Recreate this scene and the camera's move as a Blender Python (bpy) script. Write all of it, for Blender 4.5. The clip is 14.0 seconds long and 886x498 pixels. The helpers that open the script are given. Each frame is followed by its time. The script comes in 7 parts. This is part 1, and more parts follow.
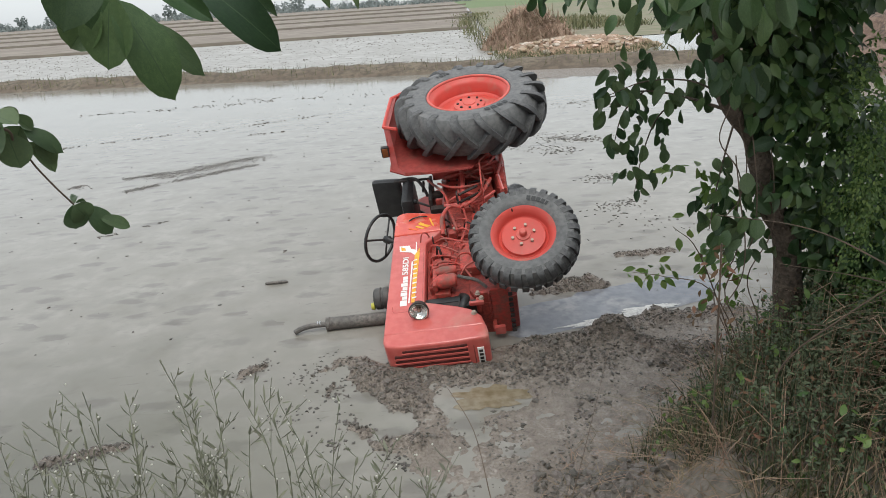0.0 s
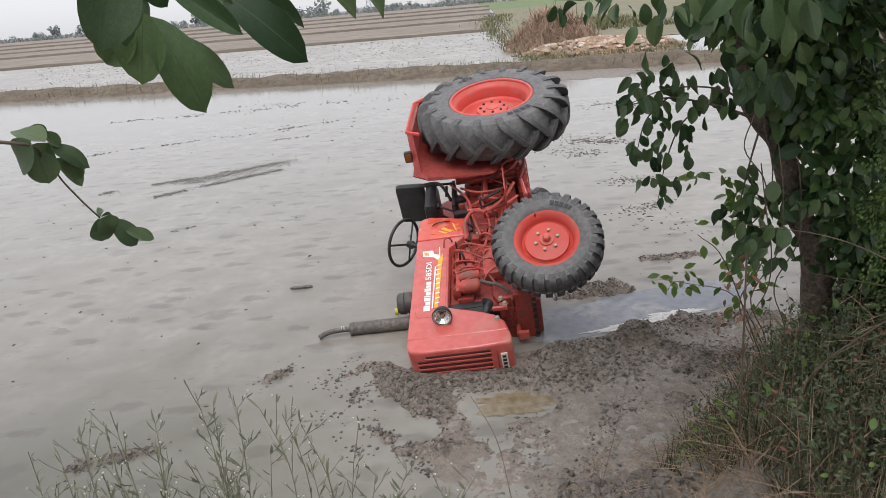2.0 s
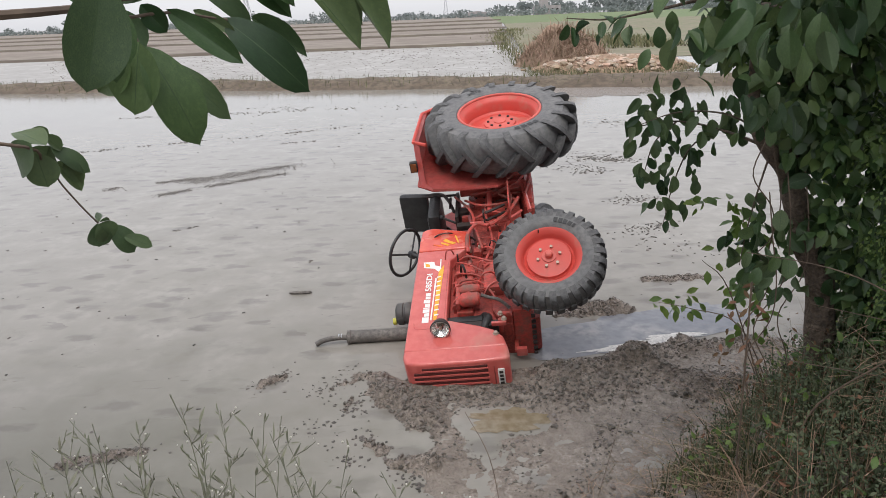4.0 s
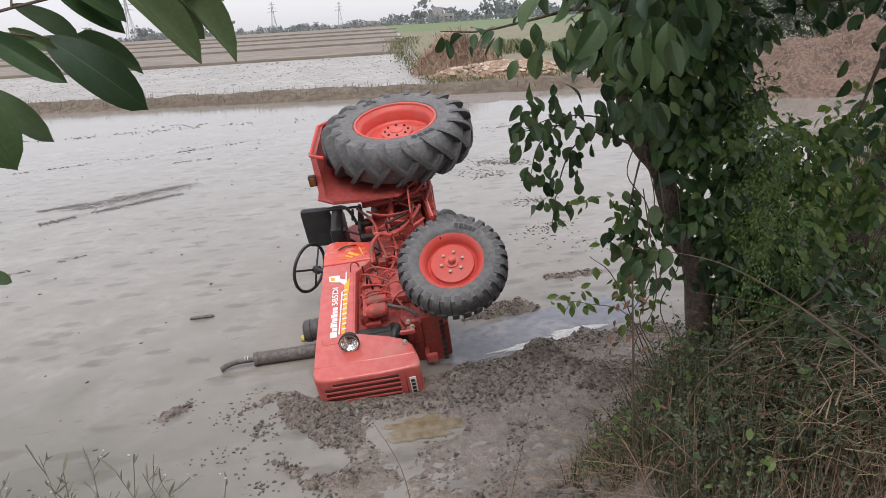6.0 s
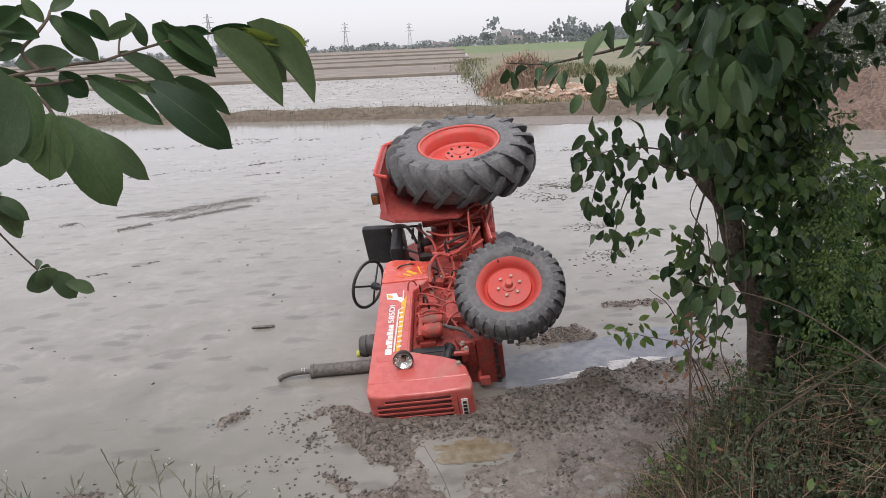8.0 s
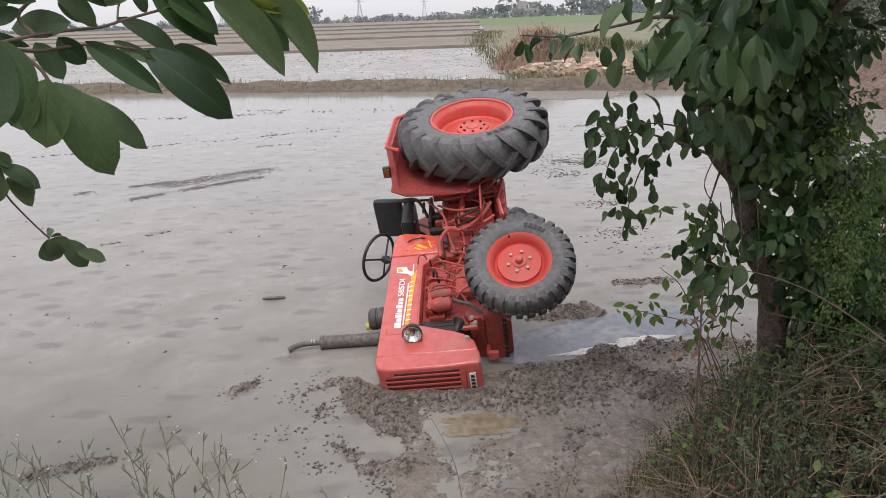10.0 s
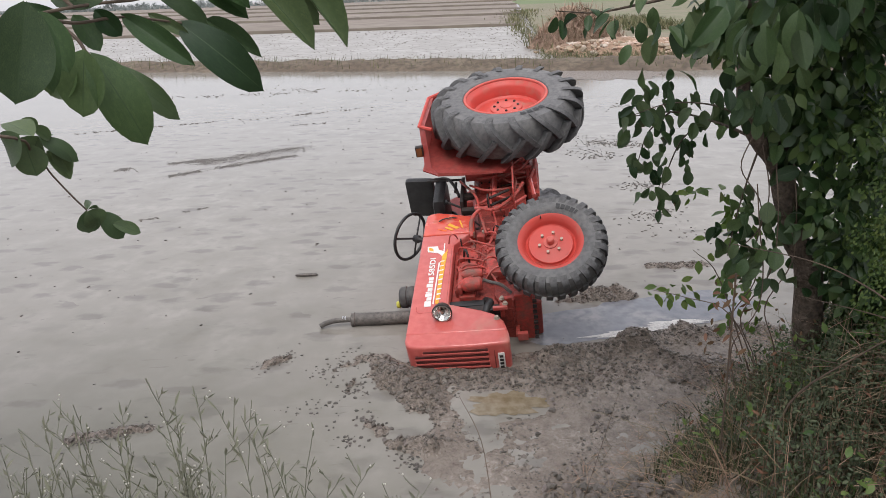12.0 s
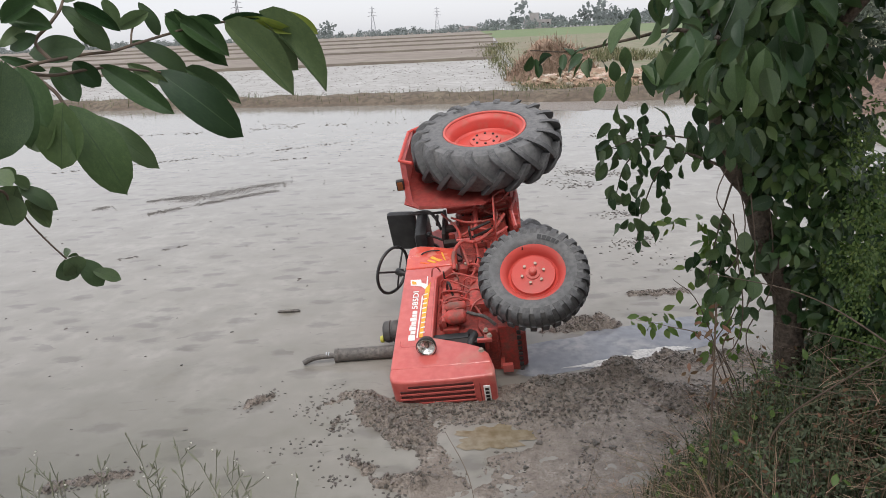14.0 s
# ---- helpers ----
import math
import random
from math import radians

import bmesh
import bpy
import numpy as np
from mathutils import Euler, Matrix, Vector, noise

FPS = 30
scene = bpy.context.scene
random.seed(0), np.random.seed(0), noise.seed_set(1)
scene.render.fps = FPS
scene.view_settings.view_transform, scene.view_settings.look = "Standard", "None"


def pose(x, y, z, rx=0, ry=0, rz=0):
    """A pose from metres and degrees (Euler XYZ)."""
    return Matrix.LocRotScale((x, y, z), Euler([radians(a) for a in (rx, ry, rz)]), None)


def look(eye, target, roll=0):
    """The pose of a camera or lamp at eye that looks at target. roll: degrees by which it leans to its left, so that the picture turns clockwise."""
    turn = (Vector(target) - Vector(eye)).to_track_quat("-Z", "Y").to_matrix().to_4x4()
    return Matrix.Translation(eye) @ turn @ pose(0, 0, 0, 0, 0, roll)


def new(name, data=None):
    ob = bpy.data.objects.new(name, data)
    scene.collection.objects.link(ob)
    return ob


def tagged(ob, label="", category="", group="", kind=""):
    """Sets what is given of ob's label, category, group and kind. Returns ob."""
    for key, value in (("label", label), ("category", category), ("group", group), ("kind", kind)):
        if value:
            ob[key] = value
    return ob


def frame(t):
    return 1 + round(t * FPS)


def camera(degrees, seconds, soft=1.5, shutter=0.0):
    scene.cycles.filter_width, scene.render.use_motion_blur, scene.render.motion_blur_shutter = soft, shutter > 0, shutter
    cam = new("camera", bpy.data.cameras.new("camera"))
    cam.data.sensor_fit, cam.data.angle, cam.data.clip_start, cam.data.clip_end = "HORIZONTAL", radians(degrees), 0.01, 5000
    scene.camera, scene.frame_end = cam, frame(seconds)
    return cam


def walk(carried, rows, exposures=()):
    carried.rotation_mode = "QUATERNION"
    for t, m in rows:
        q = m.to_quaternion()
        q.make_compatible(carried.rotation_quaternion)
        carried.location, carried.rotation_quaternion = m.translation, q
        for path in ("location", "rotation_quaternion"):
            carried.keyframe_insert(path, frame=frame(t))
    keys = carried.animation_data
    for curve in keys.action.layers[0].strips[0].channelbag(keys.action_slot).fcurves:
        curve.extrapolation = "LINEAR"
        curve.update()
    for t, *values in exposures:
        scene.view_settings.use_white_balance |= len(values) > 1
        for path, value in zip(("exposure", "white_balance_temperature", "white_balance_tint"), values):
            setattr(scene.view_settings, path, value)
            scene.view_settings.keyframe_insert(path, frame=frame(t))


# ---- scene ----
cam = camera(68.0, 14.0, soft=0.8)
PATH = [
    (0.0, (0.0000, 0.0000, 2.3477), (0.0000, 3.7379, 0.9236), -3.873),
    (0.5, (0.0053, 0.0165, 2.3534), (0.0465, 3.7569, 0.9366), -3.291),
    (1.0, (-0.0009, 0.0084, 2.3524), (-0.0529, 3.7050, 0.8252), -3.762),
    (1.5, (0.0095, 0.0026, 2.3529), (-0.0176, 3.7468, 0.9459), -3.921),
    (2.0, (0.0094, 0.0023, 2.3717), (-0.1362, 3.7456, 0.9694), -4.827),
    (4.5, (0.0107, 0.0328, 2.3803), (-0.0705, 3.8186, 1.0914), -1.122),
    (5.0, (0.0326, 0.0221, 2.3887), (0.1802, 3.8290, 1.1699), -1.698),
    (5.5, (0.0568, -0.0109, 2.3848), (0.3375, 3.7725, 1.1171), -3.185),
    (6.0, (0.0627, 0.0201, 2.3871), (0.4525, 3.7746, 1.0636), -3.481),
    (6.5, (0.0635, 0.0059, 2.3848), (0.4450, 3.7417, 1.0070), -4.541),
    (7.0, (0.0774, 0.0105, 2.3982), (0.5051, 3.7450, 1.0306), -5.315),
    (7.5, (0.0759, 0.0350, 2.3968), (0.3746, 3.8042, 1.0914), -3.188),
    (8.0, (0.0666, 0.0018, 2.4132), (0.1096, 3.8189, 1.2184), -2.563),
    (10.5, (0.0718, 0.0118, 2.4101), (0.0408, 3.7633, 1.0225), -1.924),
    (11.0, (0.0839, 0.0135, 2.4123), (0.0846, 3.7486, 0.9808), -2.102),
    (11.5, (0.0909, 0.0115, 2.4079), (0.0836, 3.7329, 0.9412), -2.010),
    (12.0, (0.0757, 0.0004, 2.4038), (-0.1499, 3.7246, 0.9616), -2.044),
    (12.5, (0.0663, 0.0059, 2.4099), (-0.0842, 3.7789, 1.0900), -1.635),
    (13.0, (0.0646, 0.0079, 2.4133), (-0.0064, 3.7948, 1.1271), -2.083),
    (13.5, (0.0750, 0.0065, 2.4160), (0.0308, 3.7879, 1.1128), -2.166),
    (14.0, (0.0773, 0.0027, 2.4204), (-0.0381, 3.7938, 1.1500), -2.760),
]
EXPOSURES = [(0.0, 0.70, 6400, 4), (1.0, 0.70, 6500, 9), (2.0, 0.70, 6500, 10), (5.0, 0.70, 6500, 11), (6.5, 0.70, 6500, 13), (11.0, 0.70, 6500, 13), (12.5, 0.70, 6500, 11), (14.0, 0.70, 6500, 10)]

# ---- world and light: a pale overcast afternoon ----
world = bpy.data.worlds.new("overcast")
scene.world = world
world.use_nodes = True
wn = world.node_tree.nodes
wl = world.node_tree.links
wn.clear()
sky = wn.new("ShaderNodeTexSky")
sky.sky_type, sky.sun_disc = "NISHITA", False
sky.sun_elevation, sky.sun_rotation = radians(61), radians(185)
sky.dust_density, sky.air_density, sky.ozone_density = 1.0, 1.0, 1.0
hsv = wn.new("ShaderNodeHueSaturation")
hsv.inputs["Saturation"].default_value = 0.3
back = wn.new("ShaderNodeBackground")
cloud = wn.new("ShaderNodeMix")  # a veil of even white cloud over the clear sky
cloud.data_type = "RGBA"
cloud.inputs[0].default_value = 0.72
cloud.inputs[7].default_value = (5.1, 5.15, 5.5, 1)
wout = wn.new("ShaderNodeOutputWorld")
wl.new(sky.outputs[0], hsv.inputs["Color"])
tcw = wn.new("ShaderNodeTexCoord")  # an overcast sky is brighter overhead than at the horizon
upz = wn.new("ShaderNodeSeparateXYZ")
lift = wn.new("ShaderNodeMapRange")
lift.inputs[1].default_value, lift.inputs[2].default_value = 0.0, 0.9
lift.inputs[3].default_value, lift.inputs[4].default_value = 0.100, 0.172
wl.new(tcw.outputs["Generated"], upz.inputs[0])
wl.new(upz.outputs["Z"], lift.inputs[0])
wl.new(lift.outputs[0], back.inputs["Strength"])
wl.new(hsv.outputs[0], cloud.inputs[6])
wl.new(cloud.outputs[2], back.inputs["Color"])
wl.new(back.outputs[0], wout.inputs["Surface"])

sun_data = bpy.data.lights.new("sun", "SUN")
sun_data.energy, sun_data.angle, sun_data.color = 1.0, radians(30), (1.0, 0.96, 0.9)
sun = new("sun", sun_data)
sun.matrix_world = look((-1, -11, 20), (0, 0, 0))


# ---- materials ----
def material(name, base, rough=0.6, metal=0.0, vary=(), scale=6.0, bump=0.0, bump_scale=40.0, dirt=None,
             dirt_scale=3.0, dirt_amount=0.5, translucent=0.0, random_tint=0.0, coat=0.0, ior=1.45, island=False):
    m = bpy.data.materials.new(name)
    m.use_nodes = True
    nt = m.node_tree
    n, l = nt.nodes, nt.links
    b = n["Principled BSDF"]
    b.inputs["Roughness"].default_value, b.inputs["Metallic"].default_value = rough, metal
    b.inputs["IOR"].default_value = ior
    b.inputs["Coat Weight"].default_value = coat
    tc = n.new("ShaderNodeTexCoord")
    rgb = n.new("ShaderNodeRGB")
    rgb.outputs[0].default_value = (*base, 1)
    col = rgb.outputs[0]

    def mix(fac, a, c, blend="MIX"):
        x = n.new("ShaderNodeMix")
        x.data_type, x.blend_type = "RGBA", blend
        if isinstance(fac, float):
            x.inputs[0].default_value = fac
        else:
            l.new(fac, x.inputs[0])
        l.new(a, x.inputs[6])
        if isinstance(c, tuple):
            x.inputs[7].default_value = (*c, 1)
        else:
            l.new(c, x.inputs[7])
        return x.outputs[2]

    def noise_fac(s, lo, hi, detail=5.0):
        t = n.new("ShaderNodeTexNoise")
        t.inputs["Scale"].default_value, t.inputs["Detail"].default_value = s, detail
        l.new(tc.outputs["Object"], t.inputs["Vector"])
        r = n.new("ShaderNodeMapRange")
        r.inputs[1].default_value, r.inputs[2].default_value = lo, hi
        l.new(t.outputs[0], r.inputs[0])
        return r.outputs[0]

    for k, c in enumerate(vary):
        col = mix(noise_fac(scale * (1, 5.3, 17)[k], 0.4, 0.66), col, c)
    if dirt:
        f = noise_fac(dirt_scale, 0.62 - 0.25 * dirt_amount, 0.9 - 0.3 * dirt_amount, 9.0)
        col = mix(f, col, dirt)
        r = n.new("ShaderNodeMapRange")
        r.inputs[3].default_value, r.inputs[4].default_value = rough, max(rough, 0.75)
        l.new(f, r.inputs[0])
        l.new(r.outputs[0], b.inputs["Roughness"])
    if random_tint:
        if island:
            oi = n.new("ShaderNodeNewGeometry").outputs["Random Per Island"]
        else:
            oi = n.new("ShaderNodeObjectInfo").outputs["Random"]
        h = n.new("ShaderNodeHueSaturation")
        r = n.new("ShaderNodeMapRange")
        r.inputs[3].default_value, r.inputs[4].default_value = 1 - random_tint, 1 + random_tint
        l.new(oi, r.inputs[0])
        l.new(r.outputs[0], h.inputs["Value"])
        r2 = n.new("ShaderNodeMapRange")
        r2.inputs[3].default_value, r2.inputs[4].default_value = 0.5 + 0.06 * random_tint, 0.5 - 0.06 * random_tint
        l.new(oi, r2.inputs[0])
        l.new(r2.outputs[0], h.inputs["Hue"])
        l.new(col, h.inputs["Color"])
        col = h.outputs[0]
    l.new(col, b.inputs["Base Color"])
    if bump:
        t = n.new("ShaderNodeTexNoise")
        t.inputs["Scale"].default_value, t.inputs["Detail"].default_value = bump_scale, 6.0
        l.new(tc.outputs["Object"], t.inputs["Vector"])
        bp = n.new("ShaderNodeBump")
        bp.inputs["Strength"].default_value, bp.inputs["Distance"].default_value = bump, 0.02
        l.new(t.outputs[0], bp.inputs["Height"])
        l.new(bp.outputs[0], b.inputs["Normal"])
    if translucent:
        tr = n.new("ShaderNodeBsdfTranslucent")
        l.new(col, tr.inputs["Color"])
        ms = n.new("ShaderNodeMixShader")
        ms.inputs[0].default_value = translucent
        l.new(b.outputs[0], ms.inputs[1])
        l.new(tr.outputs[0], ms.inputs[2])
        l.new(ms.outputs[0], n["Material Output"].inputs["Surface"])
    return m


MUD_DRY = (0.30, 0.26, 0.22)
M_MUD = material("wet_mud", (0.21, 0.178, 0.15), 0.27, vary=((0.32, 0.281, 0.243), (0.15, 0.123, 0.102), (0.20, 0.168, 0.14)), scale=2.8, bump=0.9, bump_scale=45)
M_CLOD = material("mud_clod", (0.105, 0.090, 0.077), 0.5, vary=((0.155, 0.135, 0.117),), scale=9, bump=0.5, bump_scale=80, random_tint=0.35, island=True)
M_DEBRIS = material("wet_debris", (0.07, 0.06, 0.052), 0.5, vary=((0.11, 0.096, 0.083),), scale=9, random_tint=0.4, island=True)
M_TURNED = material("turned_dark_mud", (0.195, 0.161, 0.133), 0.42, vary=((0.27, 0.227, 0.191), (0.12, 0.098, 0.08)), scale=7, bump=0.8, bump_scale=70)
M_WATER = material("muddy_water", (0.258, 0.241, 0.214), 0.11, vary=((0.29, 0.273, 0.243), (0.215, 0.20, 0.172), (0.235, 0.22, 0.194)), scale=0.45, bump=0.05, bump_scale=1.6, ior=1.33)
def paint_dents(m):
    """Hollows under the shallow water, longer than wide, shaded by soft darker colour alone."""
    n, l = m.node_tree.nodes, m.node_tree.links
    bsdf = n["Principled BSDF"]
    was = bsdf.inputs["Base Color"].links[0].from_socket
    tc = n.new("ShaderNodeTexCoord")
    for size, lo, hi, dark in (((0.5, 1.1, 1), 0.5, 0.72, 0.90), ((2.2, 5.0, 1), 0.62, 0.72, 0.88), ((6.0, 16.0, 1), 0.66, 0.74, 0.80)):
        mp = n.new("ShaderNodeMapping")
        mp.inputs["Scale"].default_value = size
        l.new(tc.outputs["Object"], mp.inputs["Vector"])
        t = n.new("ShaderNodeTexNoise")
        t.inputs["Scale"].default_value, t.inputs["Detail"].default_value, t.inputs["Distortion"].default_value = 1.0, 3.0, 0.8
        l.new(mp.outputs[0], t.inputs["Vector"])
        r = n.new("ShaderNodeMapRange")
        r.inputs[1].default_value, r.inputs[2].default_value = lo, hi
        r.inputs[3].default_value, r.inputs[4].default_value = 1.0, dark
        l.new(t.outputs[0], r.inputs[0])
        x = n.new("ShaderNodeMix")
        x.data_type, x.blend_type = "RGBA", "MULTIPLY"
        x.inputs[0].default_value = 1.0
        l.new(was, x.inputs[6])
        l.new(r.outputs[0], x.inputs[7])
        was = x.outputs[2]
    # footprints and hollows: small round-cornered dents in patches, shading painted, no relief
    mp = n.new("ShaderNodeMapping")
    mp.inputs["Scale"].default_value = (2.3, 4.6, 1)
    mp.inputs["Rotation"].default_value = (0, 0, 0.25)
    l.new(tc.outputs["Object"], mp.inputs["Vector"])
    wob = n.new("ShaderNodeTexNoise")
    wob.inputs["Scale"].default_value, wob.inputs["Detail"].default_value = 2.4, 3.0
    l.new(mp.outputs[0], wob.inputs["Vector"])
    add = n.new("ShaderNodeMix")
    add.data_type, add.blend_type = "RGBA", "ADD"
    add.inputs[0].default_value = 0.7
    l.new(mp.outputs[0], add.inputs[6])
    l.new(wob.outputs["Color"], add.inputs[7])
    cell = n.new("ShaderNodeTexVoronoi")
    cell.voronoi_dimensions = "2D"
    cell.inputs["Scale"].default_value = 1.0
    l.new(add.outputs[2], cell.inputs["Vector"])
    deep = n.new("ShaderNodeMapRange")
    deep.inputs[1].default_value, deep.inputs[2].default_value = 0.34, 0.16
    l.new(cell.outputs["Distance"], deep.inputs[0])
    pick = n.new("ShaderNodeMapRange")
    pick.inputs[1].default_value, pick.inputs[2].default_value = 0.45, 0.75
    sep = n.new("ShaderNodeSeparateColor")
    l.new(cell.outputs["Color"], sep.inputs[0])
    l.new(sep.outputs[0], pick.inputs[0])
    both = n.new("ShaderNodeMath")
    both.operation = "MULTIPLY"
    l.new(deep.outputs[0], both.inputs[0])
    l.new(pick.outputs[0], both.inputs[1])
    x = n.new("ShaderNodeMix")
    x.data_type, x.blend_type = "RGBA", "MULTIPLY"
    l.new(both.outputs[0], x.inputs[0])
    l.new(was, x.inputs[6])
    x.inputs[7].default_value = (0.76, 0.75, 0.76, 1)
    l.new(x.outputs[2], bsdf.inputs["Base Color"])


paint_dents(M_WATER)


def algae_and_dimming(m, x, y, reach, colour):
    """Ragged-edged green-brown silt in shallows at the path's foot, plus dimness painted in."""
    n, l = m.node_tree.nodes, m.node_tree.links
    bsdf = n["Principled BSDF"]
    was = bsdf.inputs["Base Color"].links[0].from_socket
    tc = n.new("ShaderNodeTexCoord")
    away = n.new("ShaderNodeVectorMath")
    away.operation = "DISTANCE"
    away.inputs[1].default_value = (x, y, 0)
    l.new(tc.outputs["Object"], away.inputs[0])
    t = n.new("ShaderNodeTexNoise")
    t.inputs["Scale"].default_value, t.inputs["Detail"].default_value = 1.7, 6.0
    l.new(tc.outputs["Object"], t.inputs["Vector"])
    add = n.new("ShaderNodeMath")
    add.operation = "MULTIPLY_ADD"
    add.inputs[1].default_value = 2.4
    l.new(t.outputs[0], add.inputs[0])
    l.new(away.outputs["Value"], add.inputs[2])
    r = n.new("ShaderNodeMapRange")
    r.inputs[1].default_value, r.inputs[2].default_value = reach + 1.2, 1.2
    r.inputs[3].default_value, r.inputs[4].default_value = 0.0, 0.75
    l.new(add.outputs[0], r.inputs[0])
    x_ = n.new("ShaderNodeMix")
    x_.data_type = "RGBA"
    l.new(r.outputs[0], x_.inputs[0])
    l.new(was, x_.inputs[6])
    x_.inputs[7].default_value = (*colour, 1)
    l.new(x_.outputs[2], bsdf.inputs["Base Color"])


algae_and_dimming(M_WATER, -2.3, 2.3, 2.6, (0.115, 0.113, 0.083))
# blue-grey base paints the sky reflected in the clear furrow water
M_POOL = material("sky_tinted_pool_water", (0.19, 0.198, 0.222), 0.06, vary=((0.30, 0.295, 0.29), (0.16, 0.168, 0.19)), scale=2.4, bump=0.03, bump_scale=8, ior=1.33)
M_FOAM = material("scum_film", (0.50, 0.485, 0.46), 0.4, vary=((0.24, 0.235, 0.23), (0.58, 0.565, 0.54)), scale=14, bump=0.3, bump_scale=60)
M_PUDDLE = material("brown_puddle_water", (0.225, 0.182, 0.122), 0.14, vary=((0.27, 0.232, 0.178), (0.16, 0.124, 0.074)), scale=3, ior=1.33)
M_FIELD = material("wet_field_soil", (0.27, 0.25, 0.225), 0.35, vary=((0.40, 0.385, 0.36), (0.20, 0.18, 0.155)), scale=0.30, bump=1.0, bump_scale=3)
M_DRYFIELD = material("dry_field_soil", (0.21, 0.175, 0.145), 0.85, vary=((0.27, 0.235, 0.20), (0.17, 0.14, 0.115)), scale=0.08, bump=0.5, bump_scale=3)
M_BUND = material("bund_soil", (0.125, 0.095, 0.07), 0.9, vary=((0.17, 0.137, 0.10), (0.08, 0.063, 0.046)), scale=0.9, bump=1.0, bump_scale=7)
M_RIDGE = material("dark_ridge_soil", (0.10, 0.08, 0.062), 0.9, vary=((0.13, 0.11, 0.08),), scale=0.6, bump=0.8, bump_scale=5)
M_BRUSH = material("verge_grass", (0.12, 0.13, 0.06), 0.85, vary=((0.17, 0.155, 0.085),), scale=0.7, random_tint=0.35, island=True)
M_FALLOW = material("weedy_fallow_soil", (0.175, 0.162, 0.105), 0.9, vary=((0.125, 0.155, 0.068), (0.23, 0.195, 0.145)), scale=0.16, bump=0.6, bump_scale=4)
M_GREENFIELD = material("green_crop", (0.12, 0.165, 0.07), 0.85, vary=((0.15, 0.185, 0.085),), scale=0.15, bump=0.6, bump_scale=4)
M_EARTH = material("grassy_bank_soil", (0.17, 0.147, 0.122), 0.85, vary=((0.24, 0.21, 0.175), (0.11, 0.095, 0.075)), scale=5, bump=0.9, bump_scale=30)
M_ORANGE = material("orange_soil", (0.135, 0.09, 0.07), 0.95, vary=((0.062, 0.046, 0.038), (0.20, 0.137, 0.104)), scale=2.2, bump=1.0, bump_scale=8)
M_SPREAD = material("orange_spread_soil", (0.27, 0.175, 0.115), 0.95, vary=((0.16, 0.105, 0.075), (0.34, 0.235, 0.16)), scale=1.3, bump=1.0, bump_scale=8)
M_RUBBLE = material("pale_rubble", (0.36, 0.26, 0.18), 0.9, vary=((0.46, 0.40, 0.34),), scale=2, random_tint=0.35, island=True)
M_STRAW = material("dry_brushwood", (0.27, 0.19, 0.135), 0.9, vary=((0.34, 0.25, 0.18),), scale=6, random_tint=0.35, island=True)
M_PAINT = material("red_tractor_paint", (0.535, 0.094, 0.080), 0.36, vary=((0.475, 0.082, 0.07), (0.57, 0.122, 0.104)), scale=3, bump=0.03, bump_scale=90, dirt=(0.45, 0.2, 0.155), dirt_scale=5, dirt_amount=0.2, coat=0.6)
M_DIRTYRED = material("oily_red_casting", (0.52, 0.065, 0.052), 0.5, vary=((0.38, 0.055, 0.043), (0.27, 0.062, 0.046)), scale=7, bump=0.25, bump_scale=70, dirt=(0.17, 0.10, 0.08), dirt_scale=9, dirt_amount=0.5)
M_RIM = material("rim_red_paint", (0.58, 0.078, 0.060), 0.45, vary=((0.52, 0.075, 0.06),), scale=6, bump=0.04, bump_scale=60, dirt=(0.40, 0.18, 0.13), dirt_scale=7, dirt_amount=0.25)
M_SLOT = material("shadowed_grille_steel", (0.13, 0.028, 0.024), 0.7, vary=((0.08, 0.022, 0.02),), scale=12)
M_COWL = material("glossy_orange_red_paint", (0.60, 0.072, 0.045), 0.26, vary=((0.55, 0.065, 0.045), (0.63, 0.10, 0.06)), scale=3, bump=0.04, bump_scale=60, dirt=(0.5, 0.3, 0.22), dirt_scale=8, dirt_amount=0.12, coat=0.8)
# darker than the hood's paint: grime plus the tyre's shade put into the colour
M_GUARD = material("grimy_shaded_guard_red", (0.27, 0.040, 0.034), 0.55, vary=((0.21, 0.036, 0.03), (0.33, 0.055, 0.045)), scale=4, bump=0.06, bump_scale=70, dirt=(0.20, 0.10, 0.08), dirt_scale=6, dirt_amount=0.25)
M_CLEANER = material("dusty_black_plastic", (0.055, 0.053, 0.052), 0.55, vary=((0.10, 0.095, 0.088),), scale=8)
M_HUB = material("pale_hub_paint", (0.60, 0.12, 0.095), 0.5, vary=((0.52, 0.10, 0.08),), scale=9, bump=0.05, bump_scale=60)
# grimy red, darkened so the gaps between mounted parts carry painted shade
M_GRIMESHADE = material("grimy_shaded_red_casting", (0.28, 0.046, 0.036), 0.5, vary=((0.17, 0.037, 0.03), (0.36, 0.06, 0.046)), scale=8, bump=0.4, bump_scale=60)
M_RUBBER = material("dusty_rubber", (0.088, 0.087, 0.088), 0.62, vary=((0.125, 0.12, 0.116), (0.06, 0.06, 0.061)), scale=6, bump=0.25, bump_scale=120)
M_SIDEWALL = material("dusty_tyre_sidewall", (0.135, 0.133, 0.133), 0.6, vary=((0.175, 0.17, 0.165), (0.105, 0.104, 0.104)), scale=5, bump=0.2, bump_scale=140)
M_BLACK = material("black_vinyl", (0.018, 0.018, 0.019), 0.45, vary=((0.03, 0.03, 0.03),), scale=12, bump=0.15, bump_scale=150)
M_DARKMETAL = material("dark_steel", (0.03, 0.028, 0.027), 0.55, metal=0.3, vary=((0.06, 0.045, 0.04),), scale=14)
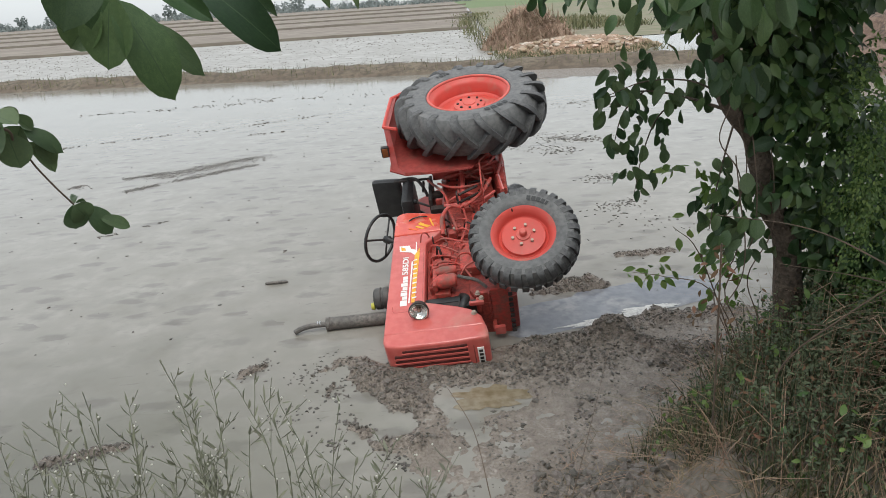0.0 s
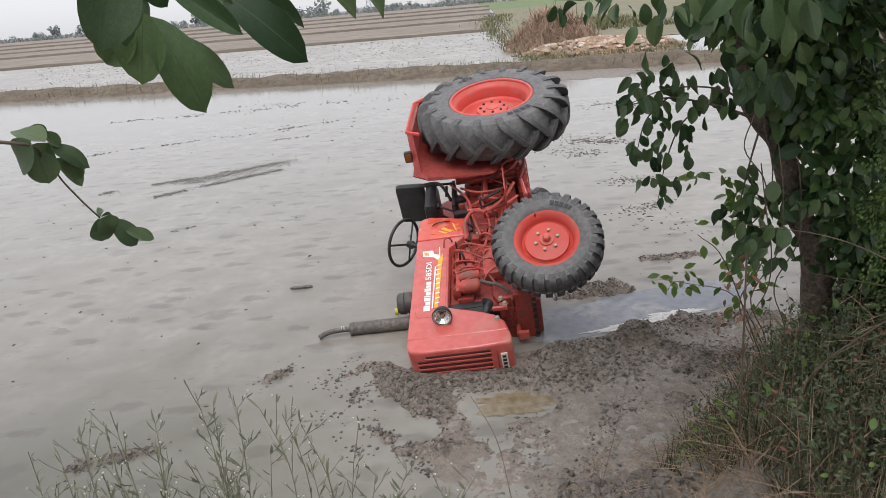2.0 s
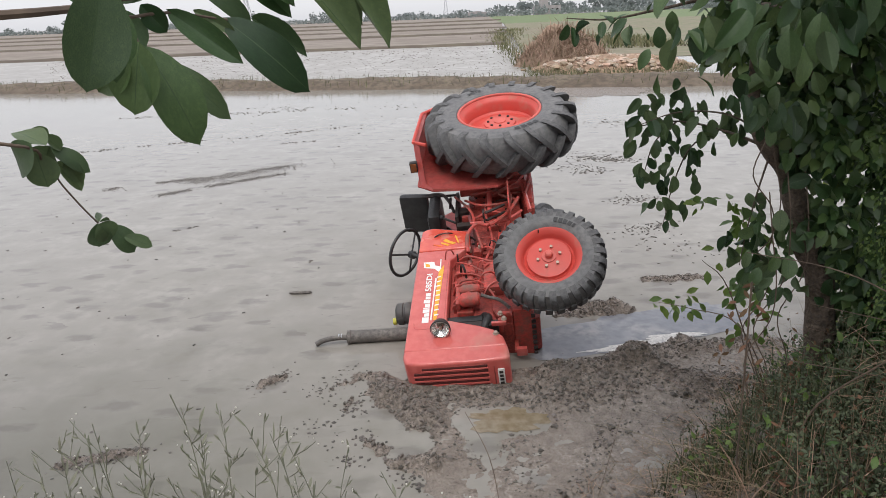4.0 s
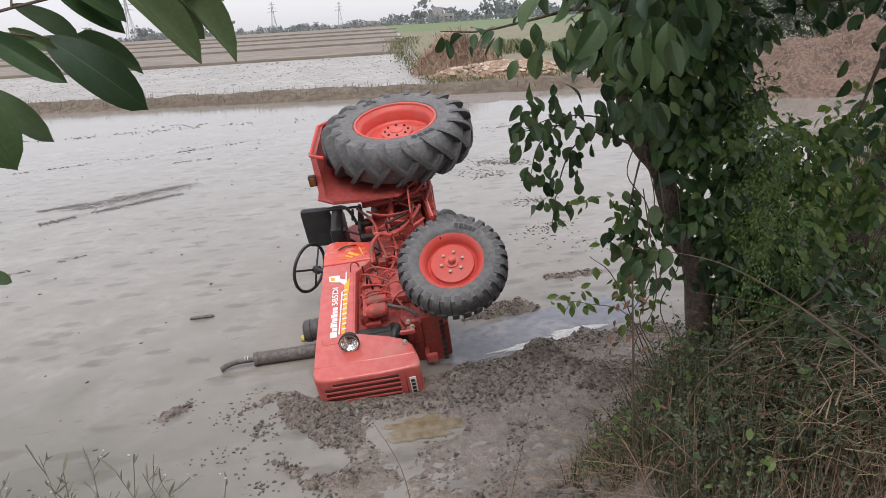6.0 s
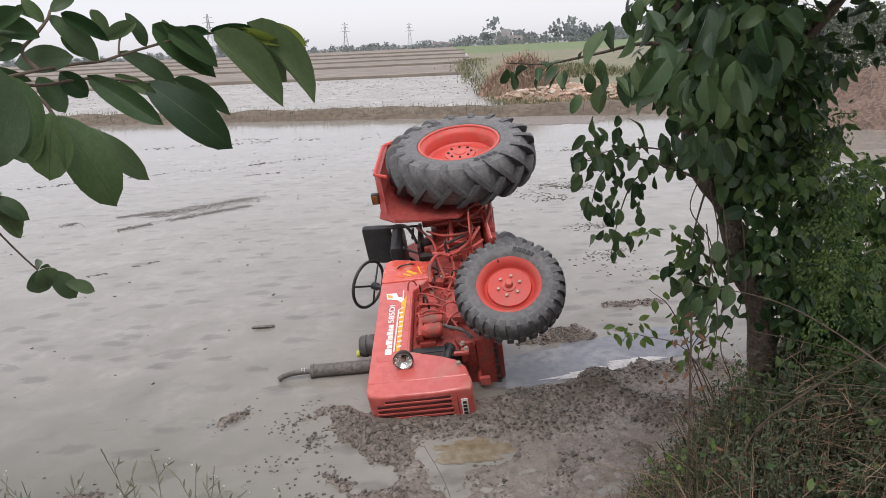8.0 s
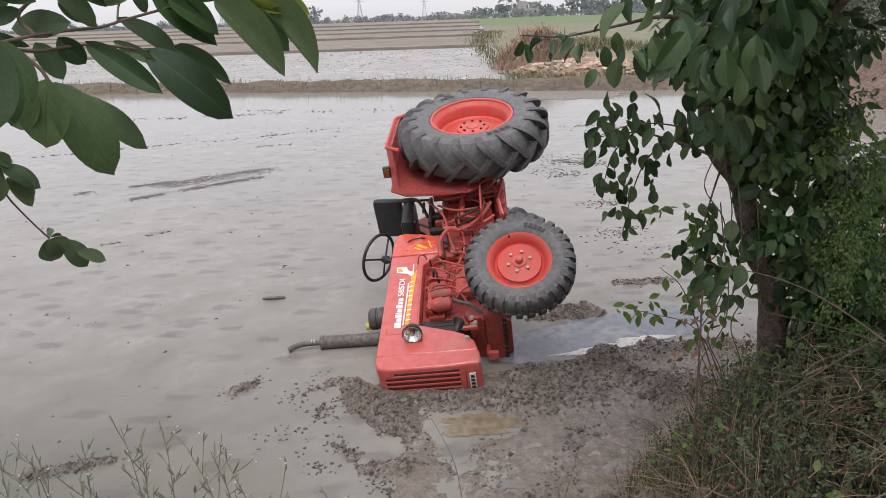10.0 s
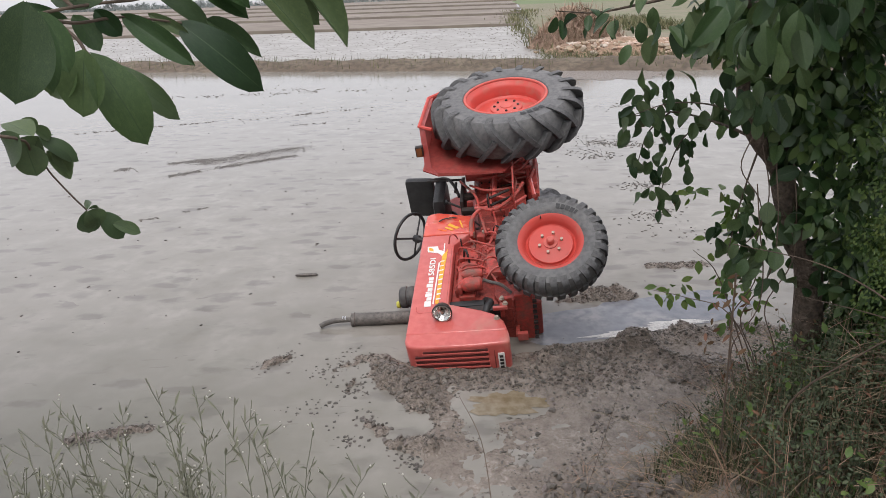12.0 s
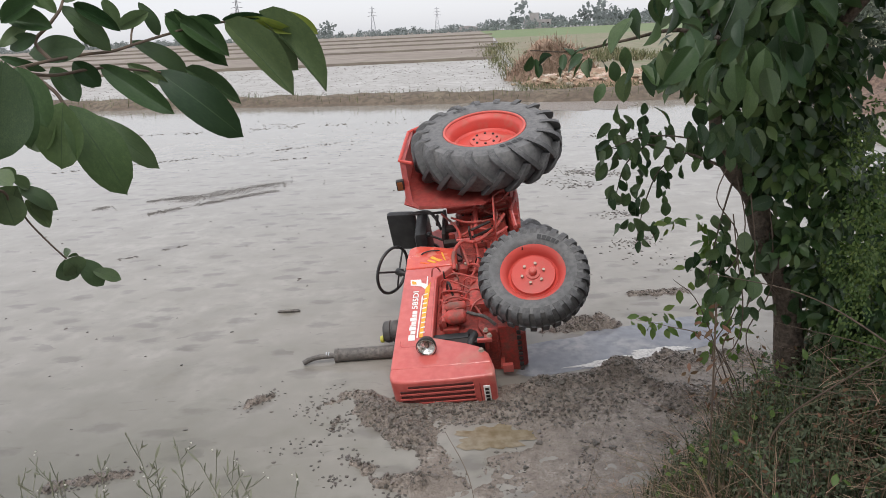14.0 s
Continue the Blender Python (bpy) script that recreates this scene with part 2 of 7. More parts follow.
M_EXHAUST = material("mud_smeared_exhaust", (0.125, 0.115, 0.105), 0.6, metal=0.1, vary=((0.18, 0.162, 0.145), (0.085, 0.077, 0.07)), scale=7, bump=0.3, bump_scale=60)
M_CHROME = material("chrome", (0.75, 0.74, 0.72), 0.15, metal=1.0)
M_BOLT = material("zinc_bolt", (0.38, 0.31, 0.25), 0.5, metal=0.4)
M_WHITE = material("white_decal", (0.78, 0.76, 0.74), 0.4, vary=((0.7, 0.66, 0.62),), scale=30)
M_YELLOW = material("yellow_decal", (0.75, 0.42, 0.04), 0.4, vary=((0.7, 0.3, 0.03),), scale=25)
M_ORANGEDECAL = material("orange_decal", (0.78, 0.16, 0.02), 0.35, vary=((0.7, 0.1, 0.02),), scale=20)
M_CAPYELLOW = material("yellow_plastic", (0.45, 0.42, 0.06), 0.5)
M_LENSBACK = material("lamp_reflector", (0.7, 0.69, 0.66), 0.2, metal=1.0, bump=0.4, bump_scale=50)
M_AMBER = material("amber_lens", (0.20, 0.065, 0.02), 0.2)
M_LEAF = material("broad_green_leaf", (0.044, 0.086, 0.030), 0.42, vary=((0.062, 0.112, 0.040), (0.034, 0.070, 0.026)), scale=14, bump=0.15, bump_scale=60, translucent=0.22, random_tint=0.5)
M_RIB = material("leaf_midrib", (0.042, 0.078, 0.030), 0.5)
# Lighter copies of the leaf green: backlight put into the colour of outer leaves.
M_SUNLEAF = material("pale_backlit_leaf", (0.078, 0.120, 0.052), 0.45, vary=((0.10, 0.145, 0.062), (0.06, 0.098, 0.046)), scale=12, bump=0.15, bump_scale=60, translucent=0.3, random_tint=0.3)
M_YELLEAF = material("yellow_backlit_leaf", (0.22, 0.26, 0.05), 0.4, vary=((0.17, 0.23, 0.05),), scale=12, translucent=0.35)
M_CROWN = material("crown_leaf", (0.042, 0.082, 0.027), 0.36, vary=((0.060, 0.108, 0.034),), scale=4, translucent=0.2, random_tint=0.5, island=True)
M_HEDGE = material("hazy_hedge_leaf", (0.062, 0.078, 0.055), 0.7, vary=((0.09, 0.105, 0.07),), scale=2, translucent=0.2, random_tint=0.35, island=True)
M_VINE = material("feathery_creeper_leaf", (0.092, 0.158, 0.040), 0.5, vary=((0.125, 0.19, 0.05),), scale=6, translucent=0.3, random_tint=0.4, island=True)
M_LIGHTLEAF = material("young_green_leaf", (0.095, 0.165, 0.036), 0.45, vary=((0.13, 0.20, 0.045),), scale=9, translucent=0.3, random_tint=0.3, island=True)
M_SHRUB = material("shrub_leaf", (0.095, 0.165, 0.040), 0.42, vary=((0.14, 0.22, 0.05),), scale=5, translucent=0.28, random_tint=0.55, island=True)
M_WEED = material("weed_leaf", (0.062, 0.084, 0.042), 0.6, vary=((0.095, 0.112, 0.060),), scale=5, translucent=0.2, random_tint=0.35, island=True)
M_PALEWEED = material("pale_weed", (0.165, 0.172, 0.118), 0.7, vary=((0.215, 0.215, 0.16),), scale=9, translucent=0.2, random_tint=0.25, island=True)
M_GRASS = material("green_grass", (0.038, 0.056, 0.020), 0.6, vary=((0.06, 0.074, 0.028),), scale=5, translucent=0.25, random_tint=0.4, island=True)
M_DRYGRASS = material("dry_grass", (0.27, 0.20, 0.128), 0.8, vary=((0.15, 0.104, 0.067),), scale=6, random_tint=0.5, island=True)
M_RUST = material("withered_brown_leaf", (0.13, 0.07, 0.038), 0.8, random_tint=0.3, island=True)
M_BARK = material("grey_brown_bark", (0.098, 0.072, 0.054), 0.9, vary=((0.135, 0.105, 0.08), (0.055, 0.043, 0.034)), scale=14, bump=0.9, bump_scale=45)
M_TWIG = material("twig_bark", (0.135, 0.098, 0.07), 0.8, vary=((0.09, 0.066, 0.05),), scale=25)
M_FLOWER = material("white_flower", (0.46, 0.44, 0.38), 0.7)
M_YFLOWER = material("yellow_flower", (0.55, 0.50, 0.10), 0.7)
# distance haze put into the base colour: pale grey-green, not dark foliage
M_FARTREE = material("hazy_far_trees", (0.23, 0.26, 0.25), 0.95, vary=((0.27, 0.295, 0.285),), scale=0.1, translucent=0.5, random_tint=0.12, island=True)
M_FARBUILD = material("far_masonry", (0.36, 0.34, 0.33), 0.9, vary=((0.30, 0.28, 0.27),), scale=0.3)
M_STEEL = material("galvanised_steel", (0.42, 0.43, 0.45), 0.6, metal=0.2)


# ---- mesh helpers ----
def put(name, bm, mat, smooth=True):
    me = bpy.data.meshes.new(name)
    bm.to_mesh(me)
    bm.free()
    me.materials.append(mat)
    if smooth:
        me.shade_smooth()
        me.set_sharp_from_angle(angle=radians(38))
    return me


def part(name, bm, mat, parent, label="", smooth=True):
    ob = new(name, put(name, bm, mat, smooth))
    ob.parent = parent
    if label:
        tagged(ob, label)
    return ob


def thing(name, label, category, group="", kind="", m=None):
    ob = new(name)
    if m is not None:
        ob.matrix_world = m
    return tagged(ob, label, category, group, kind)


def box(bm, cx, cy, cz, sx, sy, sz, m=None, bevel=0.0):
    r = bmesh.ops.create_cube(bm, size=1)["verts"]
    bmesh.ops.scale(bm, verts=r, vec=(sx, sy, sz))
    bmesh.ops.translate(bm, verts=r, vec=(cx, cy, cz))
    if bevel:
        es = list({e for v in r for e in v.link_edges})
        out = bmesh.ops.bevel(bm, geom=es, offset=bevel, segments=2, affect="EDGES", profile=0.6)
        r = list({v for f in out["faces"] for v in f.verts} | {v for v in r if v.is_valid})
    if m is not None:
        bmesh.ops.transform(bm, matrix=m, verts=r)
    return r


def lathe(bm, profile, segs=48, axis="Y", m=None, closed=False, caps=True):
    """profile: (radius, along) pairs turned about an axis."""
    rings = []
    for k in range(segs):
        a = 2 * math.pi * k / segs
        c, s = math.cos(a), math.sin(a)
        ring = []
        for r, y in profile:
            p = Vector((r * c, y, r * s)) if axis == "Y" else Vector((y, r * c, r * s)) if axis == "X" else Vector((r * c, r * s, y))
            ring.append(bm.verts.new(m @ p if m is not None else p))
        rings.append(ring)
    n = len(profile)
    for k in range(segs):
        a, b = rings[k], rings[(k + 1) % segs]
        for i in range(n if closed else n - 1):
            j = (i + 1) % n
            f = (a[i], a[j], b[j], b[i])
            try:
                bm.faces.new(f)
            except ValueError:
                pass
    if caps and not closed:
        for i in (0, n - 1):
            if profile[i][0] > 1e-4:
                bm.faces.new([r[i] for r in rings])
    bmesh.ops.remove_doubles(bm, verts=[v for r in rings for v in r], dist=1e-5)


def tube(bm, pts, radius, segs=8, radii=None):
    pts = [Vector(p) for p in pts]
    rings = []
    up = Vector((0.13, 0.21, 0.97)).normalized()
    for i, p in enumerate(pts):
        d = (pts[min(i + 1, len(pts) - 1)] - pts[max(i - 1, 0)]).normalized()
        side = d.cross(up)
        if side.length < 0.05:
            side = d.cross(Vector((1, 0, 0)))
        side.normalize()
        top = side.cross(d)
        r = radii[i] if radii else radius
        rings.append([bm.verts.new(p + r * (math.cos(2 * math.pi * k / segs) * side + math.sin(2 * math.pi * k / segs) * top)) for k in range(segs)])
    for a, b in zip(rings, rings[1:]):
        for k in range(segs):
            bm.faces.new((a[k], a[(k + 1) % segs], b[(k + 1) % segs], b[k]))
    bm.faces.new(rings[0][::-1])
    bm.faces.new(rings[-1])


def smooth_path(pts, steps=5):
    """Catmull-Rom through the points."""
    q = [Vector(p) for p in pts]
    q = [2 * q[0] - q[1], *q, 2 * q[-1] - q[-2]]
    out = []
    for i in range(1, len(q) - 2):
        a, b, c, d = q[i - 1:i + 3]
        for k in range(steps):
            t = k / steps
            out.append(0.5 * (2 * b + (c - a) * t + (2 * a - 5 * b + 4 * c - d) * t * t + (3 * b - a - 3 * c + d) * t ** 3))
    return out + [q[-2]]


def prism(bm, outline, lo, hi, axis="Y", bevel=0.0, segments=2):
    """An outline of (a, b) pairs pushed out along an axis: Y gives (a, *, b), X gives (*, a, b)."""
    def at(a, b, c):
        return (a, c, b) if axis == "Y" else (c, a, b) if axis == "X" else (a, b, c)
    v0 = [bm.verts.new(at(a, b, lo)) for a, b in outline]
    v1 = [bm.verts.new(at(a, b, hi)) for a, b in outline]
    n = len(outline)
    fs = [bm.faces.new(v0[::-1]), bm.faces.new(v1)]
    for i in range(n):
        fs.append(bm.faces.new((v0[i], v0[(i + 1) % n], v1[(i + 1) % n], v1[i])))
    bmesh.ops.recalc_face_normals(bm, faces=fs)
    if bevel:
        es = list({e for f in fs for e in f.edges})
        bmesh.ops.bevel(bm, geom=es, offset=bevel, segments=segments, affect="EDGES", profile=0.6)
    return v0 + v1


def mesh_from(name, verts, faces, mat, smooth=False):
    me = bpy.data.meshes.new(name)
    me.from_pydata(verts, [], faces)
    me.materials.append(mat)
    if smooth:
        me.shade_smooth()
    return me


# ---- the lie of the land ----
def smooth_step(a, b, v):
    t = min(1.0, max(0.0, (v - a) / (b - a)))
    return t * t * (3 - 2 * t)


def toe(x):
    """Where the bank meets the mud."""
    if x < 0.2:
        return 2.2
    if x < 1.1:
        return 2.2 + (x - 0.2) * 0.95
    return 3.06 + (x - 1.1) * 0.95


def seg_dist(x, y, ax, ay, bx, by):
    t = ((x - ax) * (bx - ax) + (y - ay) * (by - ay)) / ((bx - ax) ** 2 + (by - ay) ** 2)
    t = min(1.0, max(0.0, t))
    return math.hypot(x - ax - t * (bx - ax), y - ay - t * (by - ay))


RIDGES = [  # ax, ay, bx, by, width, height
    (-0.68, 4.02, -0.50, 3.74, 0.10, 0.075), (-0.50, 3.74, -0.30, 3.52, 0.12, 0.045), (-0.42, 3.78, 0.40, 3.78, 0.11, 0.008), (0.50, 3.98, 0.75, 4.06, 0.13, 0.04), (0.6, 4.02, 1.15, 4.18, 0.13, 0.055),
    (1.1, 4.2, 1.55, 4.35, 0.12, 0.085), (1.2, 4.12, 1.5, 3.85, 0.08, 0.08), (1.6, 4.38, 2.2, 4.5, 0.14, 0.06),
    (-0.36, 3.55, -0.24, 3.38, 0.10, 0.03), (0.80, 4.95, 1.32, 5.02, 0.13, 0.075), (1.0, 5.15, 1.2, 5.05, 0.10, 0.07),
    (1.62, 5.68, 2.15, 5.75, 0.12, 0.06), (-2.38, 3.12, -1.95, 3.24, 0.07, 0.075), (-1.47, 3.98, -1.3, 4.08, 0.05, 0.07), (-1.0, 3.88, -0.82, 4.05, 0.07, 0.055), (-0.62, 3.28, -0.5, 3.2, 0.05, 0.06), (-0.38, 3.1, -0.2, 3.06, 0.06, 0.06), (-0.85, 3.62, -0.76, 3.75, 0.04, 0.055), (1.45, 3.75, 1.75, 3.9, 0.10, 0.05), (0.55, 3.7, 1.1, 3.85, 0.18, 0.02),
]


def crumbs(x, y):
    """Broken clods: ridged fine noise."""
    a = 1 - abs(noise.noise(Vector((x * 19.0, y * 19.0, 1.7)))) * 2.2
    c = 1 - abs(noise.noise(Vector((x * 43.0, y * 43.0, 4.1)))) * 2.2
    return 0.6 * a + 0.5 * c - 0.45


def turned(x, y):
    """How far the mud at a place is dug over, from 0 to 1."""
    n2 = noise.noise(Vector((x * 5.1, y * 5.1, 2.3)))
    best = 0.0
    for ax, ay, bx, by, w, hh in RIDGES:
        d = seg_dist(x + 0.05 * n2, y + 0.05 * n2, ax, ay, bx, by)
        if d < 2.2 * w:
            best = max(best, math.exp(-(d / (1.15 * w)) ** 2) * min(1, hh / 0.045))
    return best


def land(x, y):
    n1 = noise.noise(Vector((x * 1.3, y * 1.3, 0.3)))
    n2 = noise.noise(Vector((x * 5.1, y * 5.1, 2.3)))
    n3 = noise.noise(Vector((x * 17.0, y * 17.0, 5.3)))
    n4 = noise.noise(Vector((x * 45.0, y * 45.0, 8.3)))
    h = -0.05 + 0.012 * n1
    # trampled mud between the tractor and the bank
    inside = smooth_step(-0.75, -0.1, x + 0.25 * n1 + 0.15 * n2 - (3.0 - y) * 0.25) * smooth_step(4.45, 3.9, y - 0.12 * max(0, x - 0.5) + 0.1 * n2)
    h += inside * (0.058 + 0.014 * n1 + 0.016 * n2 + 0.006 * n3)
    rough = 0.3 * inside
    for ax, ay, bx, by, w, hh in RIDGES:
        d = seg_dist(x + 0.07 * n2 + 0.03 * n3, y + 0.07 * n1 + 0.03 * n3, ax, ay, bx, by)
        if d < 2.5 * w:
            g = math.exp(-(d / w) ** 2)
            h += g * (hh + 0.02 * n3)
            rough = max(rough, g)
    h += rough * (0.008 * n3 + 0.006 * n4 + 0.026 * crumbs(x, y))
    # a hollow with a brown puddle, and the pool beside the axle
    d = math.hypot((x - 0.22) / 0.26, (y - 3.5) / 0.13)
    h -= 0.06 * math.exp(-d ** 4)
    d = seg_dist(x, y, 0.6, 4.5, 2.1, 4.93)
    h -= 0.16 * math.exp(-(d / 0.22) ** 4)
    # the bank
    up = toe(x + 0.1 * n2) - y + 0.12 * n1
    high = 0.8 + 0.35 * smooth_step(0.2, 1.3, x)
    h += high * smooth_step(-0.1, 1.45, up) + (0.02 * n3 + 0.03 * n2) * smooth_step(0.0, 0.6, up)
    return h


def grid_sheet(name, xs, ys, f, mat, kind_label):
    nx, ny = len(xs), len(ys)
    verts = [(x, y, f(x, y)) for y in ys for x in xs]
    faces = [(j * nx + i, j * nx + i + 1, (j + 1) * nx + i + 1, (j + 1) * nx + i) for j in range(ny - 1) for i in range(nx - 1)]
    ob = new(name, mesh_from(name, verts, faces, mat, True))
    return tagged(ob, kind_label, "ground", kind="structure")


def spread(a, b, step):
    n = max(1, round((b - a) / step))
    return [a + (b - a) * k / n for k in range(n + 1)]


xs = [-3000, -900, -300, -120, -60, -30, -16, -9, -6, -4, -3, -2.7] + spread(-2.5, 2.6, 0.019) + spread(2.7, 4.2, 0.1) + [5, 7, 10, 16, 30, 60, 120, 300, 900, 3000]
ys = [-3000, -300, -60, -12, -4] + spread(-2, 2.2, 0.1) + spread(2.22, 5.9, 0.019) + spread(6.0, 8, 0.15) + [9, 11, 14, 18, 25, 40, 80, 200, 500, 1200, 3000]
ground = grid_sheet("ground", xs, ys, land, M_MUD, "grey-brown wet trampled mud rising to an earth bank")
ground.data.materials.append(M_EARTH)
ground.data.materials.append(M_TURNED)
for p in ground.data.polygons:
    if p.center.z > 0.2:
        p.material_index = 1
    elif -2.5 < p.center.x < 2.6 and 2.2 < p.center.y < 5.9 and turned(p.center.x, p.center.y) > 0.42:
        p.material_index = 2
water = grid_sheet("water", [-400, -60, -20, -8, -3, 0, 3, 8, 16], [1.5, 3, 5, 8, 12, 16, 21.0, 26, 34, 46], lambda x, y: 0.0, M_WATER, "shallow grey muddy water standing on a puddled paddy field")
tagged(water, category="water")


def blob_sheet(name, cx, cy, rx, ry, z, turn, mat, label, wob=0.18, seed=0.0):
    """A flat pool with an uneven outline."""
    verts, n = [(cx, cy, z)], 56
    for k in range(n):
        a = 2 * math.pi * k / n
        r = 1 + wob * noise.noise(Vector((2.2 * math.cos(a), 2.2 * math.sin(a), seed))) + 0.4 * wob * noise.noise(Vector((7 * math.cos(a), 7 * math.sin(a), seed)))
        u, v = rx * r * math.cos(a), ry * r * math.sin(a)
        verts.append((cx + u * math.cos(turn) - v * math.sin(turn), cy + u * math.sin(turn) + v * math.cos(turn), z))
    ob = new(name, mesh_from(name, verts, [(0, k + 1, (k + 1) % n + 1) for k in range(n)], mat))
    return tagged(ob, label, "water", kind="structure")


blob_sheet("water_pool", 1.28, 4.68, 1.02, 0.29, 0.003, 0.30, M_POOL, "dark clear water in a furrow beside the front axle", 0.3, 1.0)
blob_sheet("water_puddle", 0.24, 3.50, 0.25, 0.12, 0.003, 0.05, M_PUDDLE, "brown puddle in the mud", 0.7, 3.0)
for k, (sx, sy, rx, ry) in enumerate(((1.22, 4.43, 0.36, 0.05), (1.58, 4.56, 0.22, 0.05))):
    blob_sheet("water_scum", sx, sy, rx, ry, 0.0055 + 0.001 * k, 0.25 + 0.1 * math.sin(5 * k), M_FOAM, "pale scum along the edge of the dark pool", 0.5, 6.0 + k)

# bund and the fields beyond it
def strip(name, a, b, half, height, mat, label, category="ground", step=0.5, bumpy=0.06):
    a, b = Vector(a), Vector(b)
    d = (b - a)
    n = max(2, int(d.length / step))
    side = Vector((-d.y, d.x, 0)).normalized()
    prof = [(-1.0, -0.06), (-0.62, 0.55), (-0.3, 0.95), (0.0, 1.0), (0.35, 0.9), (0.7, 0.5), (1.0, -0.06)]
    verts, faces, m = [], [], len(prof)
    for i in range(n + 1):
        c = a + d * i / n
        w = 1 + 0.25 * noise.noise(Vector((c.x * 0.4, c.y * 0.4, height)))
        for u, v in prof:
            q = c + side * (u * half * w)
            verts.append((q.x, q.y, v * height * w + bumpy * noise.noise(q * 1.7) * (v > 0)))
    for i in range(n):
        for k in range(m - 1):
            faces.append((i * m + k, i * m + k + 1, (i + 1) * m + k + 1, (i + 1) * m + k))
    ob = new(name, mesh_from(name, verts, faces, mat, True))
    return tagged(ob, label, category, kind="structure")


strip("bund", (-90, 44, 0), (24, 18.3, 0), 1.15, 0.30, M_BUND, "low earth bund with dry grass between two flooded fields", "bund", 0.35, 0.10)


blob_sheet("ground_spit", 3.9, 20.6, 1.7, 1.3, 0.004, -0.15, M_TURNED, "low muddy spit running from the bund into the water", 0.5, 4.0)


def sheet(name, corners, z, mat, label):
    ob = new(name, mesh_from(name, [(x, y, z) for x, y in corners], [tuple(range(len(corners)))], mat))
    return tagged(ob, label, "field", kind="structure")


sheet("field_wet", [(-300, 92), (-90, 45), (3.0, 23.6), (3.5, 54), (-300, 62)][::1], 0.01, M_FIELD, "rough wet puddled field with pale water streaks")
sheet("field_dry", [(-900, 54), (3.2, 54), (8, 140), (16, 300), (40, 700), (-900, 700)], 0.006, M_DRYFIELD, "bare brown levelled field")
sheet("field_fallow", [(3.3, 34), (70, 34), (110, 150), (9, 150)], 0.017, M_FALLOW, "weedy fallow field, brown soil with thin green growth")
sheet("field_green", [(9, 150), (90, 150), (300, 340), (300, 420), (16, 420)], 0.014, M_GREENFIELD, "green crop field")
for k, (y0, x1, h) in enumerate([(53.5, 3.4, 0.2), (82.5, 5.3, 0.22), (112, 7.0, 0.2), (150, 8.5, 0.3), (215, 12, 0.4)]):
    strip("field_ridge", (-160 - k * 30, y0 + 4, 0), (x1, y0, 0), 0.4 + 0.005 * y0, h, M_RIDGE, "thin dark earth ridge across the bare field", "bund", 1.5, 0.08)


# ---- the overturned tractor; its own space: x ahead, y to its left, z up, origin on the rear axle ----
TURN = Matrix(((-0.0280, -0.0999, -0.9946, 0), (-0.9599, -0.2752, 0.0547, 0), (-0.2792, 0.9562, -0.0882, 0), (0, 0, 0, 1)))
tractor = thing("tractor", "red farm tractor overturned on its side, nose sunk in mud", "tractor", m=Matrix.Translation((0.408, 6.333, 0.718)) @ TURN)


def tyre_mesh(bm, radius, rim, width, crown):
    w = width / 2
    prof = [(rim - 0.012, w * 0.62), (rim + 0.006, w * 0.78), (rim + 0.03, w * 0.93), (rim + (radius - rim) * 0.45, w), (rim + (radius - rim) * 0.75, w * 0.94),
            (radius - crown, w * 0.78), (radius - crown * 0.35, w * 0.45), (radius - crown * 0.2, 0)]
    prof = prof + [(r, -y) for r, y in prof[-2::-1]]
    lathe(bm, prof, 72, closed=True)


def lug_bar(bm, pts, height, half):
    """A raised tread bar: pts are (radius, angle, y) along its run."""
    rows = []
    for k, (r, a, y) in enumerate(pts):
        row = []
        for dr, da in ((-0.02, -half * 1.25), (height, -half), (height, half), (-0.02, half * 1.25)):
            aa = a + da / r
            row.append(bm.verts.new(((r + dr) * math.cos(aa), y, (r + dr) * math.sin(aa))))
        rows.append(row)
    for a, b in zip(rows, rows[1:]):
        for k in range(3):
            bm.faces.new((a[k], a[k + 1], b[k + 1], b[k]))
    bm.faces.new(rows[0][::-1])
    bm.faces.new(rows[-1])


def arc_bars(bm, radius, y, start, letters, size, gap):
    """Plain raised bars in an arc where the sidewall carries writing."""
    a = start
    for w in letters:
        da = w * size / radius
        for k in range(1):
            v = []
            for r, t in ((radius - size / 2, a), (radius - size / 2, a + da), (radius + size / 2, a + da), (radius + size / 2, a)):
                v.append(bm.verts.new((r * math.cos(t), y, r * math.sin(t))))
            bm.faces.new(v)
        a += da + gap / radius


def ring_of(me, n, start, parent):
    """n lugs round the axle, all of one mesh."""
    for k in range(n):
        ob = new("lug", me)
        ob.parent = parent
        ob.matrix_basis = pose(0, 0, 0, 0, -360 * (k + start) / n, 0)


